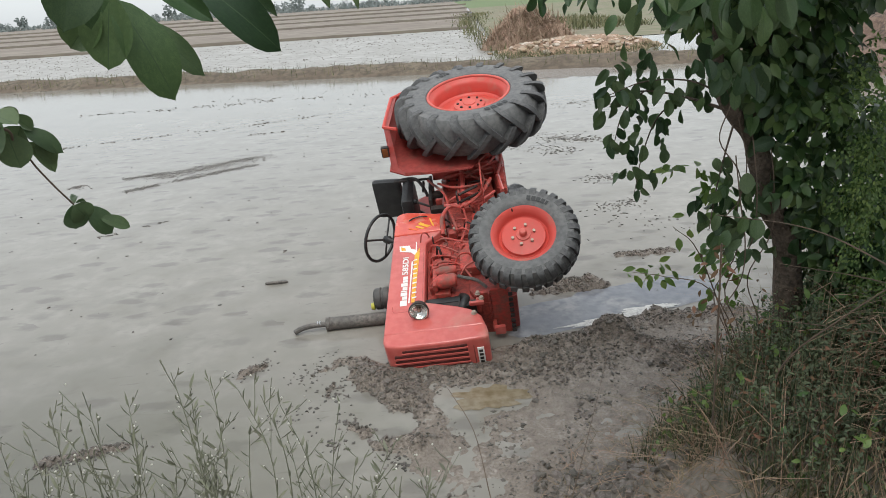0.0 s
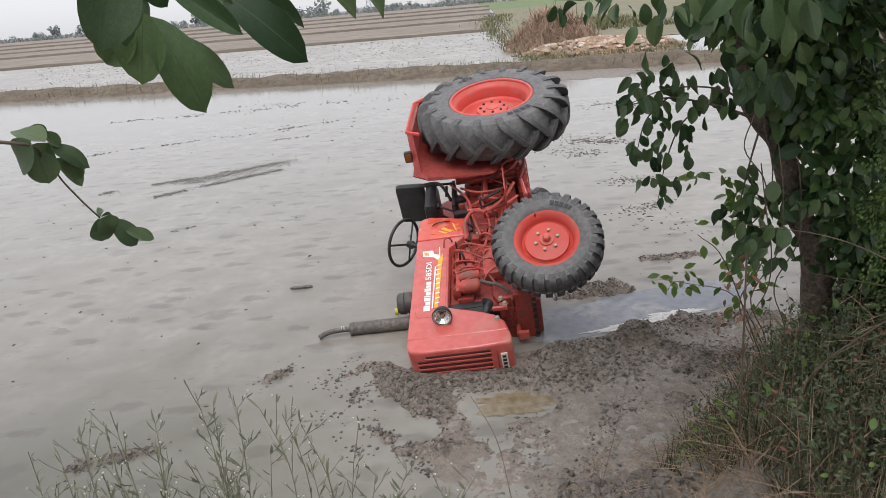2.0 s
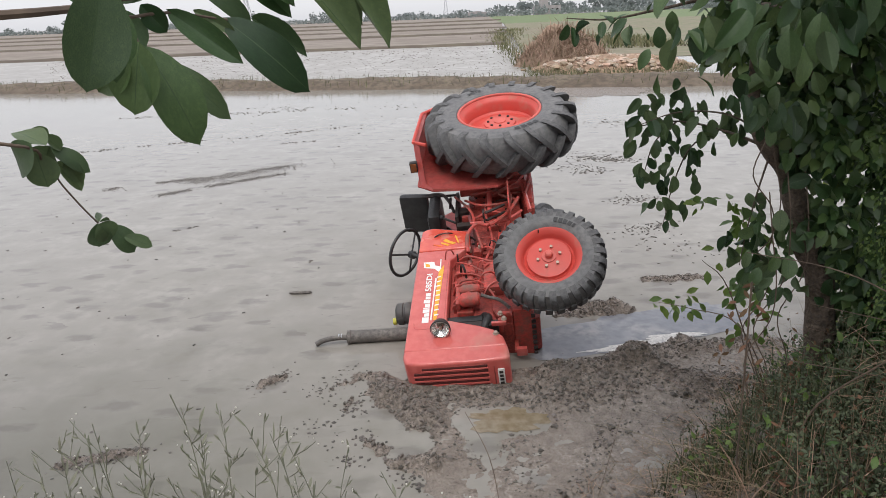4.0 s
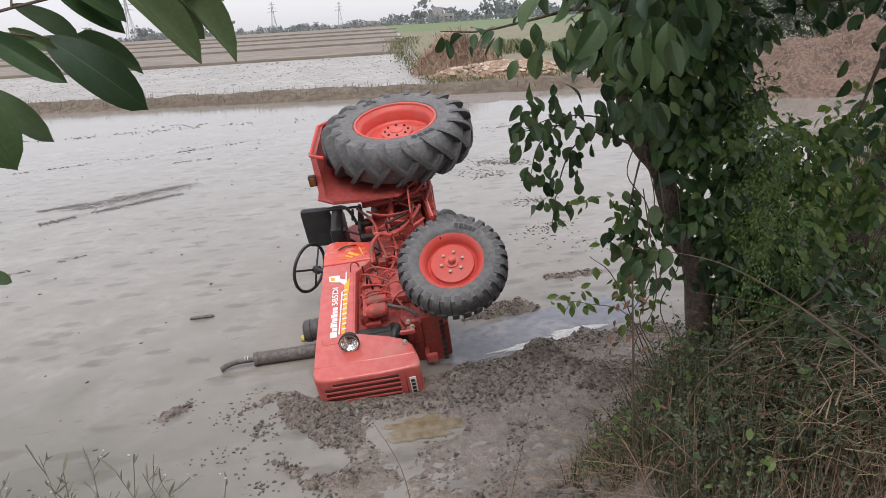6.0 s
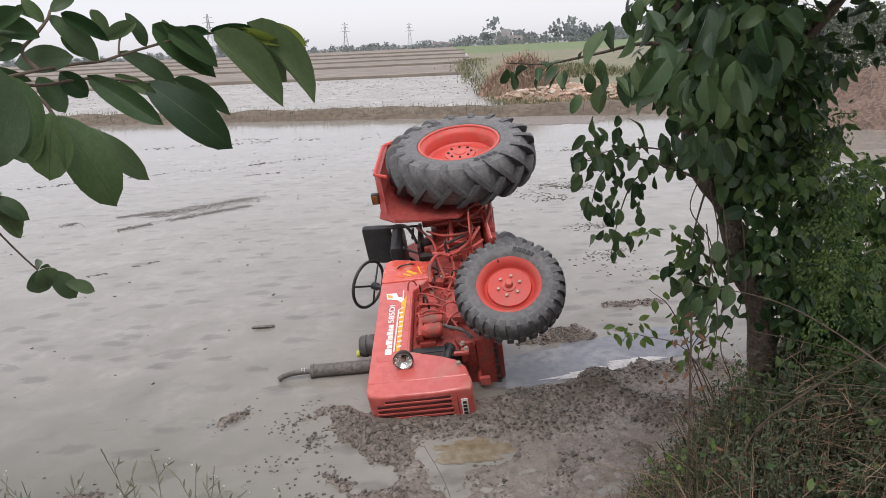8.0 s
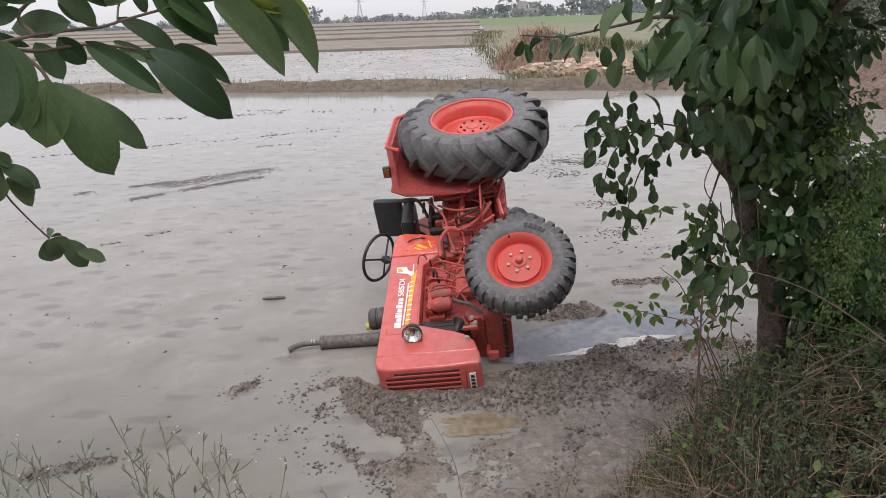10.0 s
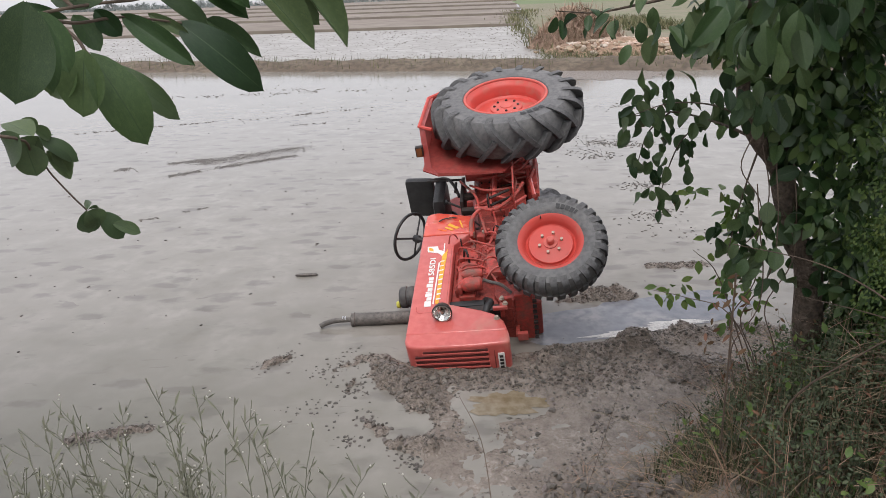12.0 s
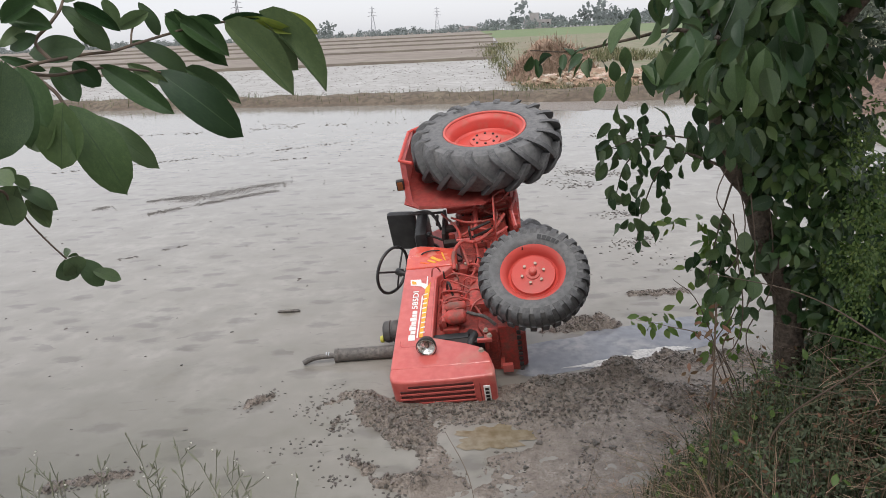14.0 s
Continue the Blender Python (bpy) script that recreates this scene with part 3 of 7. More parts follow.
def rear_wheel(name, m, side):
    bm = bmesh.new()  # rim and dished disc, turned about y; outer flange at y = 0.16
    prof = [(0.0, 0.035), (0.17, 0.035), (0.20, 0.02), (0.29, 0.0), (0.312, 0.015), (0.318, 0.10), (0.335, 0.125), (0.350, 0.133), (0.362, 0.150), (0.376, 0.160), (0.384, 0.154), (0.380, 0.135),
            (0.36, 0.12), (0.345, 0.0), (0.36, -0.12), (0.38, -0.155), (0.36, -0.15), (0.32, -0.1), (0.30, -0.02), (0.0, -0.02)]
    lathe(bm, prof, 64)
    wheel = part(name, bm, M_RIM, tractor, "red painted dished steel rim")
    wheel.matrix_basis = m
    bm = bmesh.new()
    tyre_mesh(bm, 0.648, 0.365, 0.368, 0.045)
    bmesh.ops.recalc_face_normals(bm, faces=bm.faces[:])
    part("tyre", bm, M_SIDEWALL, wheel, "dusty black tyre with deep chevron lugs")
    n = 18
    for s in (1, -1):
        bm = bmesh.new()
        pts = [(0.640, -0.035, -0.052 * s), (0.646, 0.025, 0.0), (0.647, 0.085, 0.05 * s), (0.643, 0.145, 0.098 * s), (0.630, 0.198, 0.140 * s), (0.605, 0.236, 0.168 * s), (0.568, 0.254, 0.183 * s), (0.530, 0.258, 0.188 * s)]
        lug_bar(bm, pts, 0.054, 0.0245)
        bmesh.ops.recalc_face_normals(bm, faces=bm.faces[:])
        ring_of(put("lug", bm, M_RUBBER), n, 0.0 if s > 0 else 0.5, wheel)
    bm = bmesh.new()
    lathe(bm, [(0.0, 0.066), (0.055, 0.066), (0.058, 0.058), (0.13, 0.058), (0.145, 0.050), (0.148, 0.03)], 40)
    hub = part("hub_plate", bm, M_HUB, wheel, "pale red round hub plate")
    bm = bmesh.new()
    lathe(bm, [(0.372 + 0.013 * math.cos(q), 0.158 + 0.013 * math.sin(q)) for q in [math.pi * j / 4 for j in range(8)]], 64, closed=True)
    part("rim_flange", bm, M_HUB, wheel, "rolled rim flange")
    for k in range(8):
        a = 2 * math.pi * k / 8
        bm = bmesh.new()
        lathe(bm, [(0.0, 0.068), (0.012, 0.068), (0.014, 0.055)], 6, m=pose(0.108 * math.cos(a), 0, 0.108 * math.sin(a)))
        part("bolt", bm, M_DARKMETAL, wheel)
    bm = bmesh.new()
    arc_bars(bm, 0.475, 0.1875, -0.75, (0.9, 0.9, 0.9, 0.9), 0.05, 0.016)
    part("sidewall_mark", bm, M_BLACK, wheel, smooth=False)
    bm = bmesh.new()
    arc_bars(bm, 0.475, 0.1875, 2.5, (0.5, 0.9, 0.3, 0.7), 0.04, 0.014)
    part("sidewall_mark", bm, M_BLACK, wheel, smooth=False)
    return wheel


def front_wheel(name, m):
    bm = bmesh.new()  # outer flange at y = 0
    prof = [(0.0, -0.028), (0.055, -0.028), (0.07, -0.032), (0.105, -0.037), (0.150, -0.044), (0.155, -0.066), (0.164, -0.072), (0.174, -0.066), (0.182, -0.044), (0.192, -0.024), (0.203, -0.014), (0.213, -0.004),
            (0.228, 0.002), (0.234, -0.004), (0.228, -0.02), (0.21, -0.03), (0.2, -0.09), (0.22, -0.13), (0.2, -0.12), (0.18, -0.085), (0.0, -0.06)]
    lathe(bm, prof, 56)
    wheel = part(name, bm, M_RIM, tractor, "red painted pressed steel disc wheel")
    wheel.matrix_basis = m
    bm = bmesh.new()
    off = pose(0, -0.08, 0)
    tyre_mesh(bm, 0.378, 0.222, 0.215, 0.03)
    bmesh.ops.transform(bm, matrix=off, verts=bm.verts[:])
    bmesh.ops.recalc_face_normals(bm, faces=bm.faces[:])
    part("tyre", bm, M_SIDEWALL, wheel, "worn dusty black tyre with shoulder lugs")
    n = 29
    for s in (1, -1):
        bm = bmesh.new()
        lug_bar(bm, [(0.372, 0, 0.008 * s), (0.371, 0.012, 0.052 * s), (0.362, 0.024, 0.086 * s), (0.348, 0.03, 0.0995 * s), (0.334, 0.032, 0.1055 * s), (0.322, 0.032, 0.1075 * s)], 0.014, 0.0205)
        bmesh.ops.transform(bm, matrix=off, verts=bm.verts[:])
        bmesh.ops.recalc_face_normals(bm, faces=bm.faces[:])
        ring_of(put("lug", bm, M_RUBBER), n, 0.0 if s > 0 else 0.5, wheel)
    bm = bmesh.new()
    lathe(bm, [(0.0, 0.028), (0.018, 0.026), (0.026, 0.018), (0.028, -0.016), (0.048, -0.018), (0.05, -0.032)], 28)
    part("hub_cap", bm, M_HUB, wheel, "protruding red hub cap")
    for k in range(6):
        a = 2 * math.pi * (k + 0.3) / 6
        bm = bmesh.new()
        lathe(bm, [(0.0, -0.014), (0.011, -0.015), (0.012, -0.042)], 6, m=pose(0.078 * math.cos(a), 0, 0.078 * math.sin(a)))
        part("wheel_nut", bm, M_BOLT, wheel)
    bm = bmesh.new()
    arc_bars(bm, 0.272, 0.0295, -2.9, (0.8, 0.8, 0.8, 0.8, 0.5), 0.034, 0.008)
    part("sidewall_mark", bm, M_BLACK, wheel, smooth=False)
    bm = bmesh.new()
    lathe(bm, [(0.0, 0.012), (0.004, 0.012), (0.005, -0.02)], 8, m=pose(0.205 * math.cos(2.9), 0.005, 0.205 * math.sin(2.9)))
    part("valve", bm, M_DARKMETAL, wheel)
    return wheel


def lettering(name, text, x, z, length, height, y):
    """Flat letters on the upper side panel that read towards the rear."""
    cu = bpy.data.curves.new(name, "FONT")
    cu.body = text
    cu.extrude = 0.002
    cu.offset = 0.018
    src = bpy.data.objects.new(name, cu)
    me = bpy.data.meshes.new_from_object(src)
    bpy.data.objects.remove(src)
    xs_ = [v.co.x for v in me.vertices]
    ys_ = [v.co.y for v in me.vertices]
    kx, ky = length / (max(xs_) - min(xs_)), height / (max(ys_) - min(ys_))
    for v in me.vertices:
        v.co = (x - (v.co.x - min(xs_)) * kx, y + (0.001 if v.co.z > 0 else -0.002), z + (v.co.y - min(ys_)) * ky)
    me.materials.clear()
    me.materials.append(M_WHITE)
    ob = new(name, me)
    ob.parent = tractor
    return tagged(ob, "white model number lettering")


def build_tractor():
    rear_wheel("rear_wheel", pose(0, 0.693, 0), 1)
    rear_wheel("rear_wheel", pose(0, -0.693, 0, 0, 0, 180), -1)
    front_wheel("front_wheel", pose(1.984, 0.658, -0.27, 2.66) @ pose(0, 0, 0, 0, 0, -21.3))
    front_wheel("front_wheel", pose(1.97, -0.66, -0.33, 2.66) @ pose(0, 0, 0, 0, 0, 180 - 21.3))
    # bonnet and nose side in one pressing, deepest behind the grille
    bm = bmesh.new()
    prism(bm, [(1.252, 0.348), (1.392, 0.479), (2.106, 0.484), (2.118, 0.445), (2.19, 0.246), (2.235, 0.155), (2.31, 0.088), (2.402, 0.062), (2.402, 0.767), (1.252, 0.749)], -0.25, 0.25, bevel=0.016, segments=3)
    part("bonnet", bm, M_PAINT, tractor, "red painted bonnet panel")
    bm = bmesh.new()
    prism(bm, [(2.406, 0.060), (2.47, 0.048), (2.525, 0.052), (2.54, 0.3), (2.538, 0.66), (2.515, 0.745), (2.47, 0.769), (2.406, 0.769)], -0.253, 0.253)
    es = [e for e in bm.edges if sum(v.co.x for v in e.verts) > 4.85 and (abs(e.verts[0].co.y - e.verts[1].co.y) < 0.01 or e.verts[0].co.x > 2.46)]
    bmesh.ops.bevel(bm, geom=es, offset=0.022, segments=4, affect="EDGES", profile=0.5, clamp_overlap=True)
    front = part("grille_shell", bm, M_PAINT, tractor, "red front grille shell")
    for k in range(8):
        y = 0.205 - 0.045 * k
        z0, z1 = 0.20, 0.64 if k == 0 else 0.70
        # closed bar: the slot's inner shade is its dark colour
        bm = bmesh.new()
        box(bm, 2.536, y, (z0 + z1) / 2, 0.012, 0.021, z1 - z0, bevel=0.004)
        part("grille_slot", bm, M_SLOT, front, "grille slot, a dark bar for its shaded opening")
        bm = bmesh.new()
        box(bm, 2.541, y - 0.018, (z0 + z1) / 2, 0.012, 0.015, z1 - z0 + 0.01, bevel=0.004)
        part("grille_bar", bm, M_PAINT, front)
    bm = bmesh.new()
    box(bm, 2.528, -0.02, 0.158, 0.012, 0.42, 0.008, bevel=0.002)
    part("grille_edge", bm, M_GRIMESHADE, front, "dark fold beside the grille")
    bm = bmesh.new()
    box(bm, 2.531, 0.085, 0.115, 0.012, 0.155, 0.045, bevel=0.003)
    badge = part("badge_plate", bm, M_WHITE, front, "small white plate with dark bars")
    for k in range(4):
        bm = bmesh.new()
        box(bm, 2.5385, 0.135 - 0.034 * k, 0.115, 0.003, 0.021, 0.026)
        part("badge_bar", bm, M_DARKMETAL, badge)
    # tank and dash cowl behind the bonnet
    bm = bmesh.new()
    prism(bm, [(1.246, 0.342), (1.225, 0.322), (1.05, 0.325), (1.01, 0.345), (0.955, 0.52), (0.922, 0.64), (0.93, 0.70), (0.96, 0.738), (1.10, 0.748), (1.246, 0.749)], -0.253, 0.253, bevel=0.018, segments=3)
    part("tank_cowl", bm, M_COWL, tractor, "glossy orange-red tank cowl with a faded sticker")

    # decals on the upper side panel
    def flat(name, outline, mat, y=0.2515):
        b = bmesh.new()
        prism(b, outline, y - 0.003, y + 0.002)
        part(name, b, mat, tractor, smooth=False)
    x = 2.125
    for k, w in enumerate((0.058, 0.036, 0.036, 0.012, 0.036, 0.036, 0.026, 0.036)):
        top = 0.662 if k in (0, 2, 3, 5) else 0.650
        flat("name_bar", [(x, 0.614), (x - w, 0.614), (x - w, top), (x, top)], M_WHITE)
        x -= w + 0.0075
    lettering("number", "585DI", x - 0.014, 0.614, x - 0.014 - 1.56, 0.046, 0.2535)
    flat("emblem", [(1.405, 0.695), (1.475, 0.688), (1.50, 0.60), (1.53, 0.575), (1.56, 0.553), (1.52, 0.547), (1.48, 0.552), (1.455, 0.60), (1.41, 0.61)], M_WHITE)
    flat("emblem_flame", [(1.418, 0.682), (1.465, 0.676), (1.472, 0.64), (1.44, 0.645)], M_YELLOW, 0.2525)
    flat("emblem_tail", [(1.375, 0.553), (1.375, 0.560), (1.48, 0.561), (1.48, 0.551)], M_WHITE)
    flat("stripe", [(1.54, 0.567), (2.10, 0.584), (2.10, 0.558), (1.52, 0.528), (1.46, 0.528)], M_YELLOW, 0.2525)
    flat("stripe", [(1.62, 0.590), (2.10, 0.603), (2.10, 0.594), (1.62, 0.579)], M_WHITE)
    for k in range(9):
        x0 = 1.60 + 0.055 * k
        flat("stripe_bar", [(x0, 0.545), (x0 + 0.012, 0.546), (x0 + 0.02, 0.577), (x0 + 0.006, 0.577)], M_WHITE, 0.2535)
    flat("edge_crease", [(1.42, 0.497), (2.09, 0.502), (2.09, 0.498), (1.42, 0.493)], M_DIRTYRED, 0.2495)
    flat("panel_groove", [(2.185, 0.70), (2.191, 0.70), (2.191, 0.55), (2.185, 0.55)], M_DIRTYRED, 0.2485)
    flat("panel_groove", [(2.12, 0.716), (2.12, 0.722), (2.17, 0.716), (2.188, 0.704), (2.183, 0.70), (2.166, 0.71)], M_DIRTYRED, 0.2485)
    for outline, mat, y in (([(1.10, 0.53), (1.13, 0.55), (1.19, 0.47), (1.17, 0.44), (1.14, 0.49)], M_YELLOW, 0.2545), ([(1.15, 0.56), (1.165, 0.57), (1.205, 0.51), (1.195, 0.49)], M_YELLOW, 0.2550),
                            ([(1.06, 0.445), (1.065, 0.455), (1.16, 0.43), (1.19, 0.41), (1.13, 0.425)], M_YELLOW, 0.2545), ([(1.17, 0.62), (1.18, 0.63), (1.21, 0.56), (1.20, 0.55)], M_ORANGEDECAL, 0.2540)):
        flat("sticker", outline, mat, y)
    # headlamp standing on the side of the nose
    bm = bmesh.new()
    lathe(bm, [(0.0, -0.085), (0.03, -0.082), (0.062, -0.05), (0.078, -0.01), (0.084, 0.012), (0.084, 0.022), (0.076, 0.026), (0.072, 0.018)], 36, "X", pose(2.255, 0.310, 0.512, 0, 0, 10) @ Matrix.Scale(0.86, 4), caps=False)
    lamp = part("headlamp", bm, M_DARKMETAL, tractor, "round dark headlamp with a chrome ring")
    bm = bmesh.new()
    lathe(bm, [(0.073, 0.018), (0.077, 0.030), (0.071, 0.032), (0.069, 0.020)], 36, "X", pose(2.255, 0.310, 0.512, 0, 0, 10) @ Matrix.Scale(0.86, 4), closed=True)
    part("ring", bm, M_CHROME, lamp, "chrome ring")
    bm = bmesh.new()
    lathe(bm, [(0.0, -0.03), (0.03, -0.02), (0.055, 0.0), (0.071, 0.022)], 30, "X", pose(2.255, 0.310, 0.512, 0, 0, 10) @ Matrix.Scale(0.86, 4), caps=False)
    part("reflector", bm, M_LENSBACK, lamp, "shiny faceted reflector behind glass")
    bm = bmesh.new()
    lathe(bm, [(0.0, 0.012), (0.012, 0.010), (0.013, -0.02)], 14, "X", pose(2.255, 0.310, 0.512, 0, 0, 10) @ Matrix.Scale(0.86, 4))
    part("bulb", bm, M_BOLT, lamp)
    bm = bmesh.new()
    tube(bm, [(2.225, 0.31, 0.512), (2.235, 0.24, 0.512)], 0.018)
    part("lamp_bracket", bm, M_DARKMETAL, lamp)
    # exhaust silencer lying on the water, air pre-cleaner beside it
    a, b = Vector((1.850, -0.092, 0.70)), Vector((1.914, -0.020, 1.31))
    bm = bmesh.new()
    runs = (0.0, 0.01, 0.03, 0.5, 0.94, 0.95, 0.99, 1.0)
    tube(bm, [a.lerp(b, t) for t in runs], 0, 28, [0.03, 0.046, 0.05, 0.05, 0.05, 0.055, 0.055, 0.03])
    ex = part("silencer", bm, M_EXHAUST, tractor, "grey mud-smeared exhaust silencer")
    bend = smooth_path([b, (1.930, -0.004, 1.385), (1.942, 0.0, 1.45), (1.962, -0.001, 1.505), (1.985, -0.006, 1.54)], 7)
    bm = bmesh.new()
    tube(bm, bend, 0.021, 16)
    tail = part("tail_pipe", bm, M_EXHAUST, ex, "bent tail pipe")
    d = (bend[-1] - bend[-2]).normalized()
    # black disc caps the pipe, painting the shade inside its mouth
    bm = bmesh.new()
    tube(bm, [bend[-1] - d * 0.01, bend[-1] + d * 0.0015], 0.017, 16)
    part("pipe_mouth", bm, M_BLACK, tail, "black disc for the shaded pipe opening")
    for t in (1.06, 1.09):
        bm = bmesh.new()
        tube(bm, [a.lerp(b, t) + Vector((-0.001, 0.007, 0)), a.lerp(b, t + 0.012) + Vector((-0.001, 0.007, 0))], 0.024, 16)
        part("clamp_ring", bm, M_STEEL, tail, "pale clamp ring")
    bm = bmesh.new()
    tube(bm, [(1.84, -0.12, 0.5), a], 0.03, 12)
    part("stack", bm, M_DARKMETAL, ex)
    bm = bmesh.new()
    lathe(bm, [(0.0, 0.68), (0.05, 0.68), (0.05, 0.80), (0.078, 0.80), (0.088, 0.815), (0.088, 0.85), (0.080, 0.855), (0.080, 0.868), (0.088, 0.873), (0.086, 0.915), (0.07, 0.93), (0.0, 0.935)], 30, "Z", pose(1.715, 0.0, 0))
    pc = part("pre_cleaner", bm, M_CLEANER, tractor, "dusty black bowl-shaped air pre-cleaner")
    bm = bmesh.new()
    lathe(bm, [(0.0, 0.955), (0.026, 0.955), (0.03, 0.93), (0.0, 0.925)], 16, "Z", pose(1.775, -0.02, 0))
    part("cap", bm, M_CAPYELLOW, pc, "yellow cap")
    # engine, gearbox, axle
    bm = bmesh.new()
    prism(bm, [(1.25, -0.30), (2.05, -0.30), (2.10, -0.10), (2.08, 0.30), (2.0, 0.36), (1.35, 0.36), (1.28, 0.20)], -0.16, 0.16, bevel=0.015)
    eng = part("engine_block", bm, M_GRIMESHADE, tractor, "grimy red engine block, darkened to shade the gaps between parts")
    raised = pose(0, 0, 0.12)
    eng.matrix_basis = raised
    for k in range(4):
        bm = bmesh.new()
        box(bm, 1.45 + 0.16 * k, 0.17, 0.24, 0.11, 0.05, 0.12, bevel=0.012)
        part("cylinder_head", bm, M_DIRTYRED, eng)
        bm = bmesh.new()
        tube(bm, smooth_path([(1.45 + 0.16 * k, 0.19, 0.33), (1.47 + 0.15 * k, 0.27, 0.30), (1.55 + 0.10 * k, 0.285, 0.18), (1.62 + 0.06 * k, 0.25, 0.06)]), 0.007, 6)
        part("injector_pipe", bm, M_DIRTYRED, eng)
    bm = bmesh.new()
    box(bm, 1.66, 0.23, 0.02, 0.32, 0.10, 0.15, bevel=0.02)
    part("injection_pump", bm, M_DIRTYRED, eng)
    for xx, rr in ((1.815, 0.74), (1.93, 1.0)):
        bm = bmesh.new()
        lathe(bm, [(0.0, -0.085), (0.04, -0.085), (0.052, -0.07), (0.054, 0.05), (0.04, 0.07), (0.03, 0.085), (0.0, 0.085)], 24, "Z", pose(xx, 0.27, 0.20, 0, 3, 0) @ Matrix.Diagonal((rr, rr, 0.92, 1)))
        part("filter", bm, M_DIRTYRED, eng, "red canister filter")
    bm = bmesh.new()
    box(bm, 1.86, 0.24, 0.285, 0.22, 0.07, 0.035, bevel=0.01)
    part("filter_head", bm, M_DIRTYRED, eng)
    bm = bmesh.new()
    tube(bm, smooth_path([(1.90, 0.28, 0.11), (1.93, 0.28, 0.06), (1.96, 0.27, -0.02), (2.0, 0.22, -0.09)]), 0.013, 8)
    part("hose", bm, M_EXHAUST, eng, "grey rubber hose")
    bm = bmesh.new()
    tube(bm, smooth_path([(2.0, 0.16, 0.10), (2.07, 0.2, 0.07), (2.13, 0.2, 0.09), (2.19, 0.14, 0.12)]), 0.032, 10)
    part("hose", bm, M_BLACK, eng, "black radiator hose")
    bm = bmesh.new()
    lathe(bm, [(0.0, 0.02), (0.12, 0.02), (0.12, -0.02), (0.0, -0.02)], 24, "X", pose(2.12, 0.0, 0.12))
    part("fan_pulley", bm, M_DARKMETAL, eng)
    bm = bmesh.new()
    box(bm, 2.055, 0.05, 0.24, 0.06, 0.30, 0.26, bevel=0.012)
    part("fan_shroud", bm, M_BLACK, eng, "black fan shroud")
    bm = bmesh.new()
    prism(bm, [(2.155, 0.12), (2.17, 0.70), (2.11, 0.70), (2.10, 0.12)], -0.21, 0.21)
    part("radiator", bm, M_DARKMETAL, tractor, "dark radiator core")
    bm = bmesh.new()
    prism(bm, [(0.35, -0.22), (1.25, -0.26), (1.25, 0.14), (0.95, 0.16), (0.6, 0.22), (0.3, 0.24)], -0.17, 0.17, bevel=0.02)
    gb = part("gearbox", bm, M_GRIMESHADE, tractor, "grimy red gearbox housing, darkened to shade the gaps between parts")
    gb.matrix_basis = raised
    bm = bmesh.new()
    prism(bm, [(-0.32, -0.18), (0.36, -0.24), (0.36, 0.26), (0.1, 0.3), (-0.3, 0.24)], -0.2, 0.2, bevel=0.03)
    part("rear_housing", bm, M_GRIMESHADE, tractor).matrix_basis = pose(0, 0, 0.05)
    bm = bmesh.new()
    lathe(bm, [(0.14, 0.2), (0.13, 0.3), (0.085, 0.5), (0.1, 0.66), (0.1, 0.70)], 24)
    part("rear_axle", bm, M_DIRTYRED, tractor)
    bm = bmesh.new()
    lathe(bm, [(0.14, -0.2), (0.13, -0.3), (0.085, -0.5), (0.1, -0.66), (0.1, -0.70)], 24)
    part("rear_axle", bm, M_DIRTYRED, tractor)
    bm = bmesh.new()
    prism(bm, [(-0.28, -0.20), (0.62, -0.26), (0.66, -0.36), (0.1, -0.37), (-0.25, -0.30)], -0.15, 0.19, bevel=0.02)
    belly = part("belly_casting", bm, M_DIRTYRED, gb)
    bm = bmesh.new()
    box(bm, 0.33, 0.24, -0.02, 0.05, 0.10, 0.66, bevel=0.01)
    part("cross_brace", bm, M_PAINT, gb)
    bm = bmesh.new()
    box(bm, 0.34, 0.22, -0.32, 0.46, 0.05, 0.06, bevel=0.01)
    part("step_bracket", bm, M_PAINT, gb)
    for x0, z0 in ((0.12, -0.28), (0.24, -0.2), (0.16, -0.1), (0.22, 0.05), (0.12, 0.14)):
        bm = bmesh.new()
        lathe(bm, [(0.0, 0.05), (0.03, 0.05), (0.036, 0.03), (0.04, 0.0)], 14, m=pose(x0, 0.2, z0))
        part("boss", bm, M_DIRTYRED, gb)
    for pts, r in (([(0.05, 0.27, -0.33), (0.3, 0.3, -0.34), (0.55, 0.28, -0.28)], 0.018), ([(0.1, 0.26, 0.3), (0.2, 0.32, 0.1), (0.28, 0.33, -0.15), (0.2, 0.30, -0.3)], 0.014), ([(0.45, 0.26, 0.2), (0.48, 0.3, -0.02), (0.45, 0.3, -0.25)], 0.016),
                   ([(0.35, 0.28, 0.0), (0.55, 0.3, -0.06), (0.62, 0.27, -0.2)], 0.010), ([(0.4, 0.28, -0.12), (0.6, 0.29, -0.16), (0.75, 0.25, -0.12)], 0.010)):
        bm = bmesh.new()
        tube(bm, smooth_path(pts), r, 8)
        part("rod", bm, M_DIRTYRED, gb)
    for k, (x0, z0, sx, sz) in enumerate(((0.62, -0.05, 0.18, 0.16), (0.86, 0.02, 0.14, 0.10), (1.08, -0.12, 0.16, 0.20), (0.5, 0.12, 0.12, 0.1))):
        bm = bmesh.new()
        box(bm, x0, 0.19, z0, sx, 0.06, sz, bevel=0.015)
        cover = part("cover_plate", bm, M_DIRTYRED, gb)
        for cx in (-1, 1):
            for cz in (-1, 1):
                bm = bmesh.new()
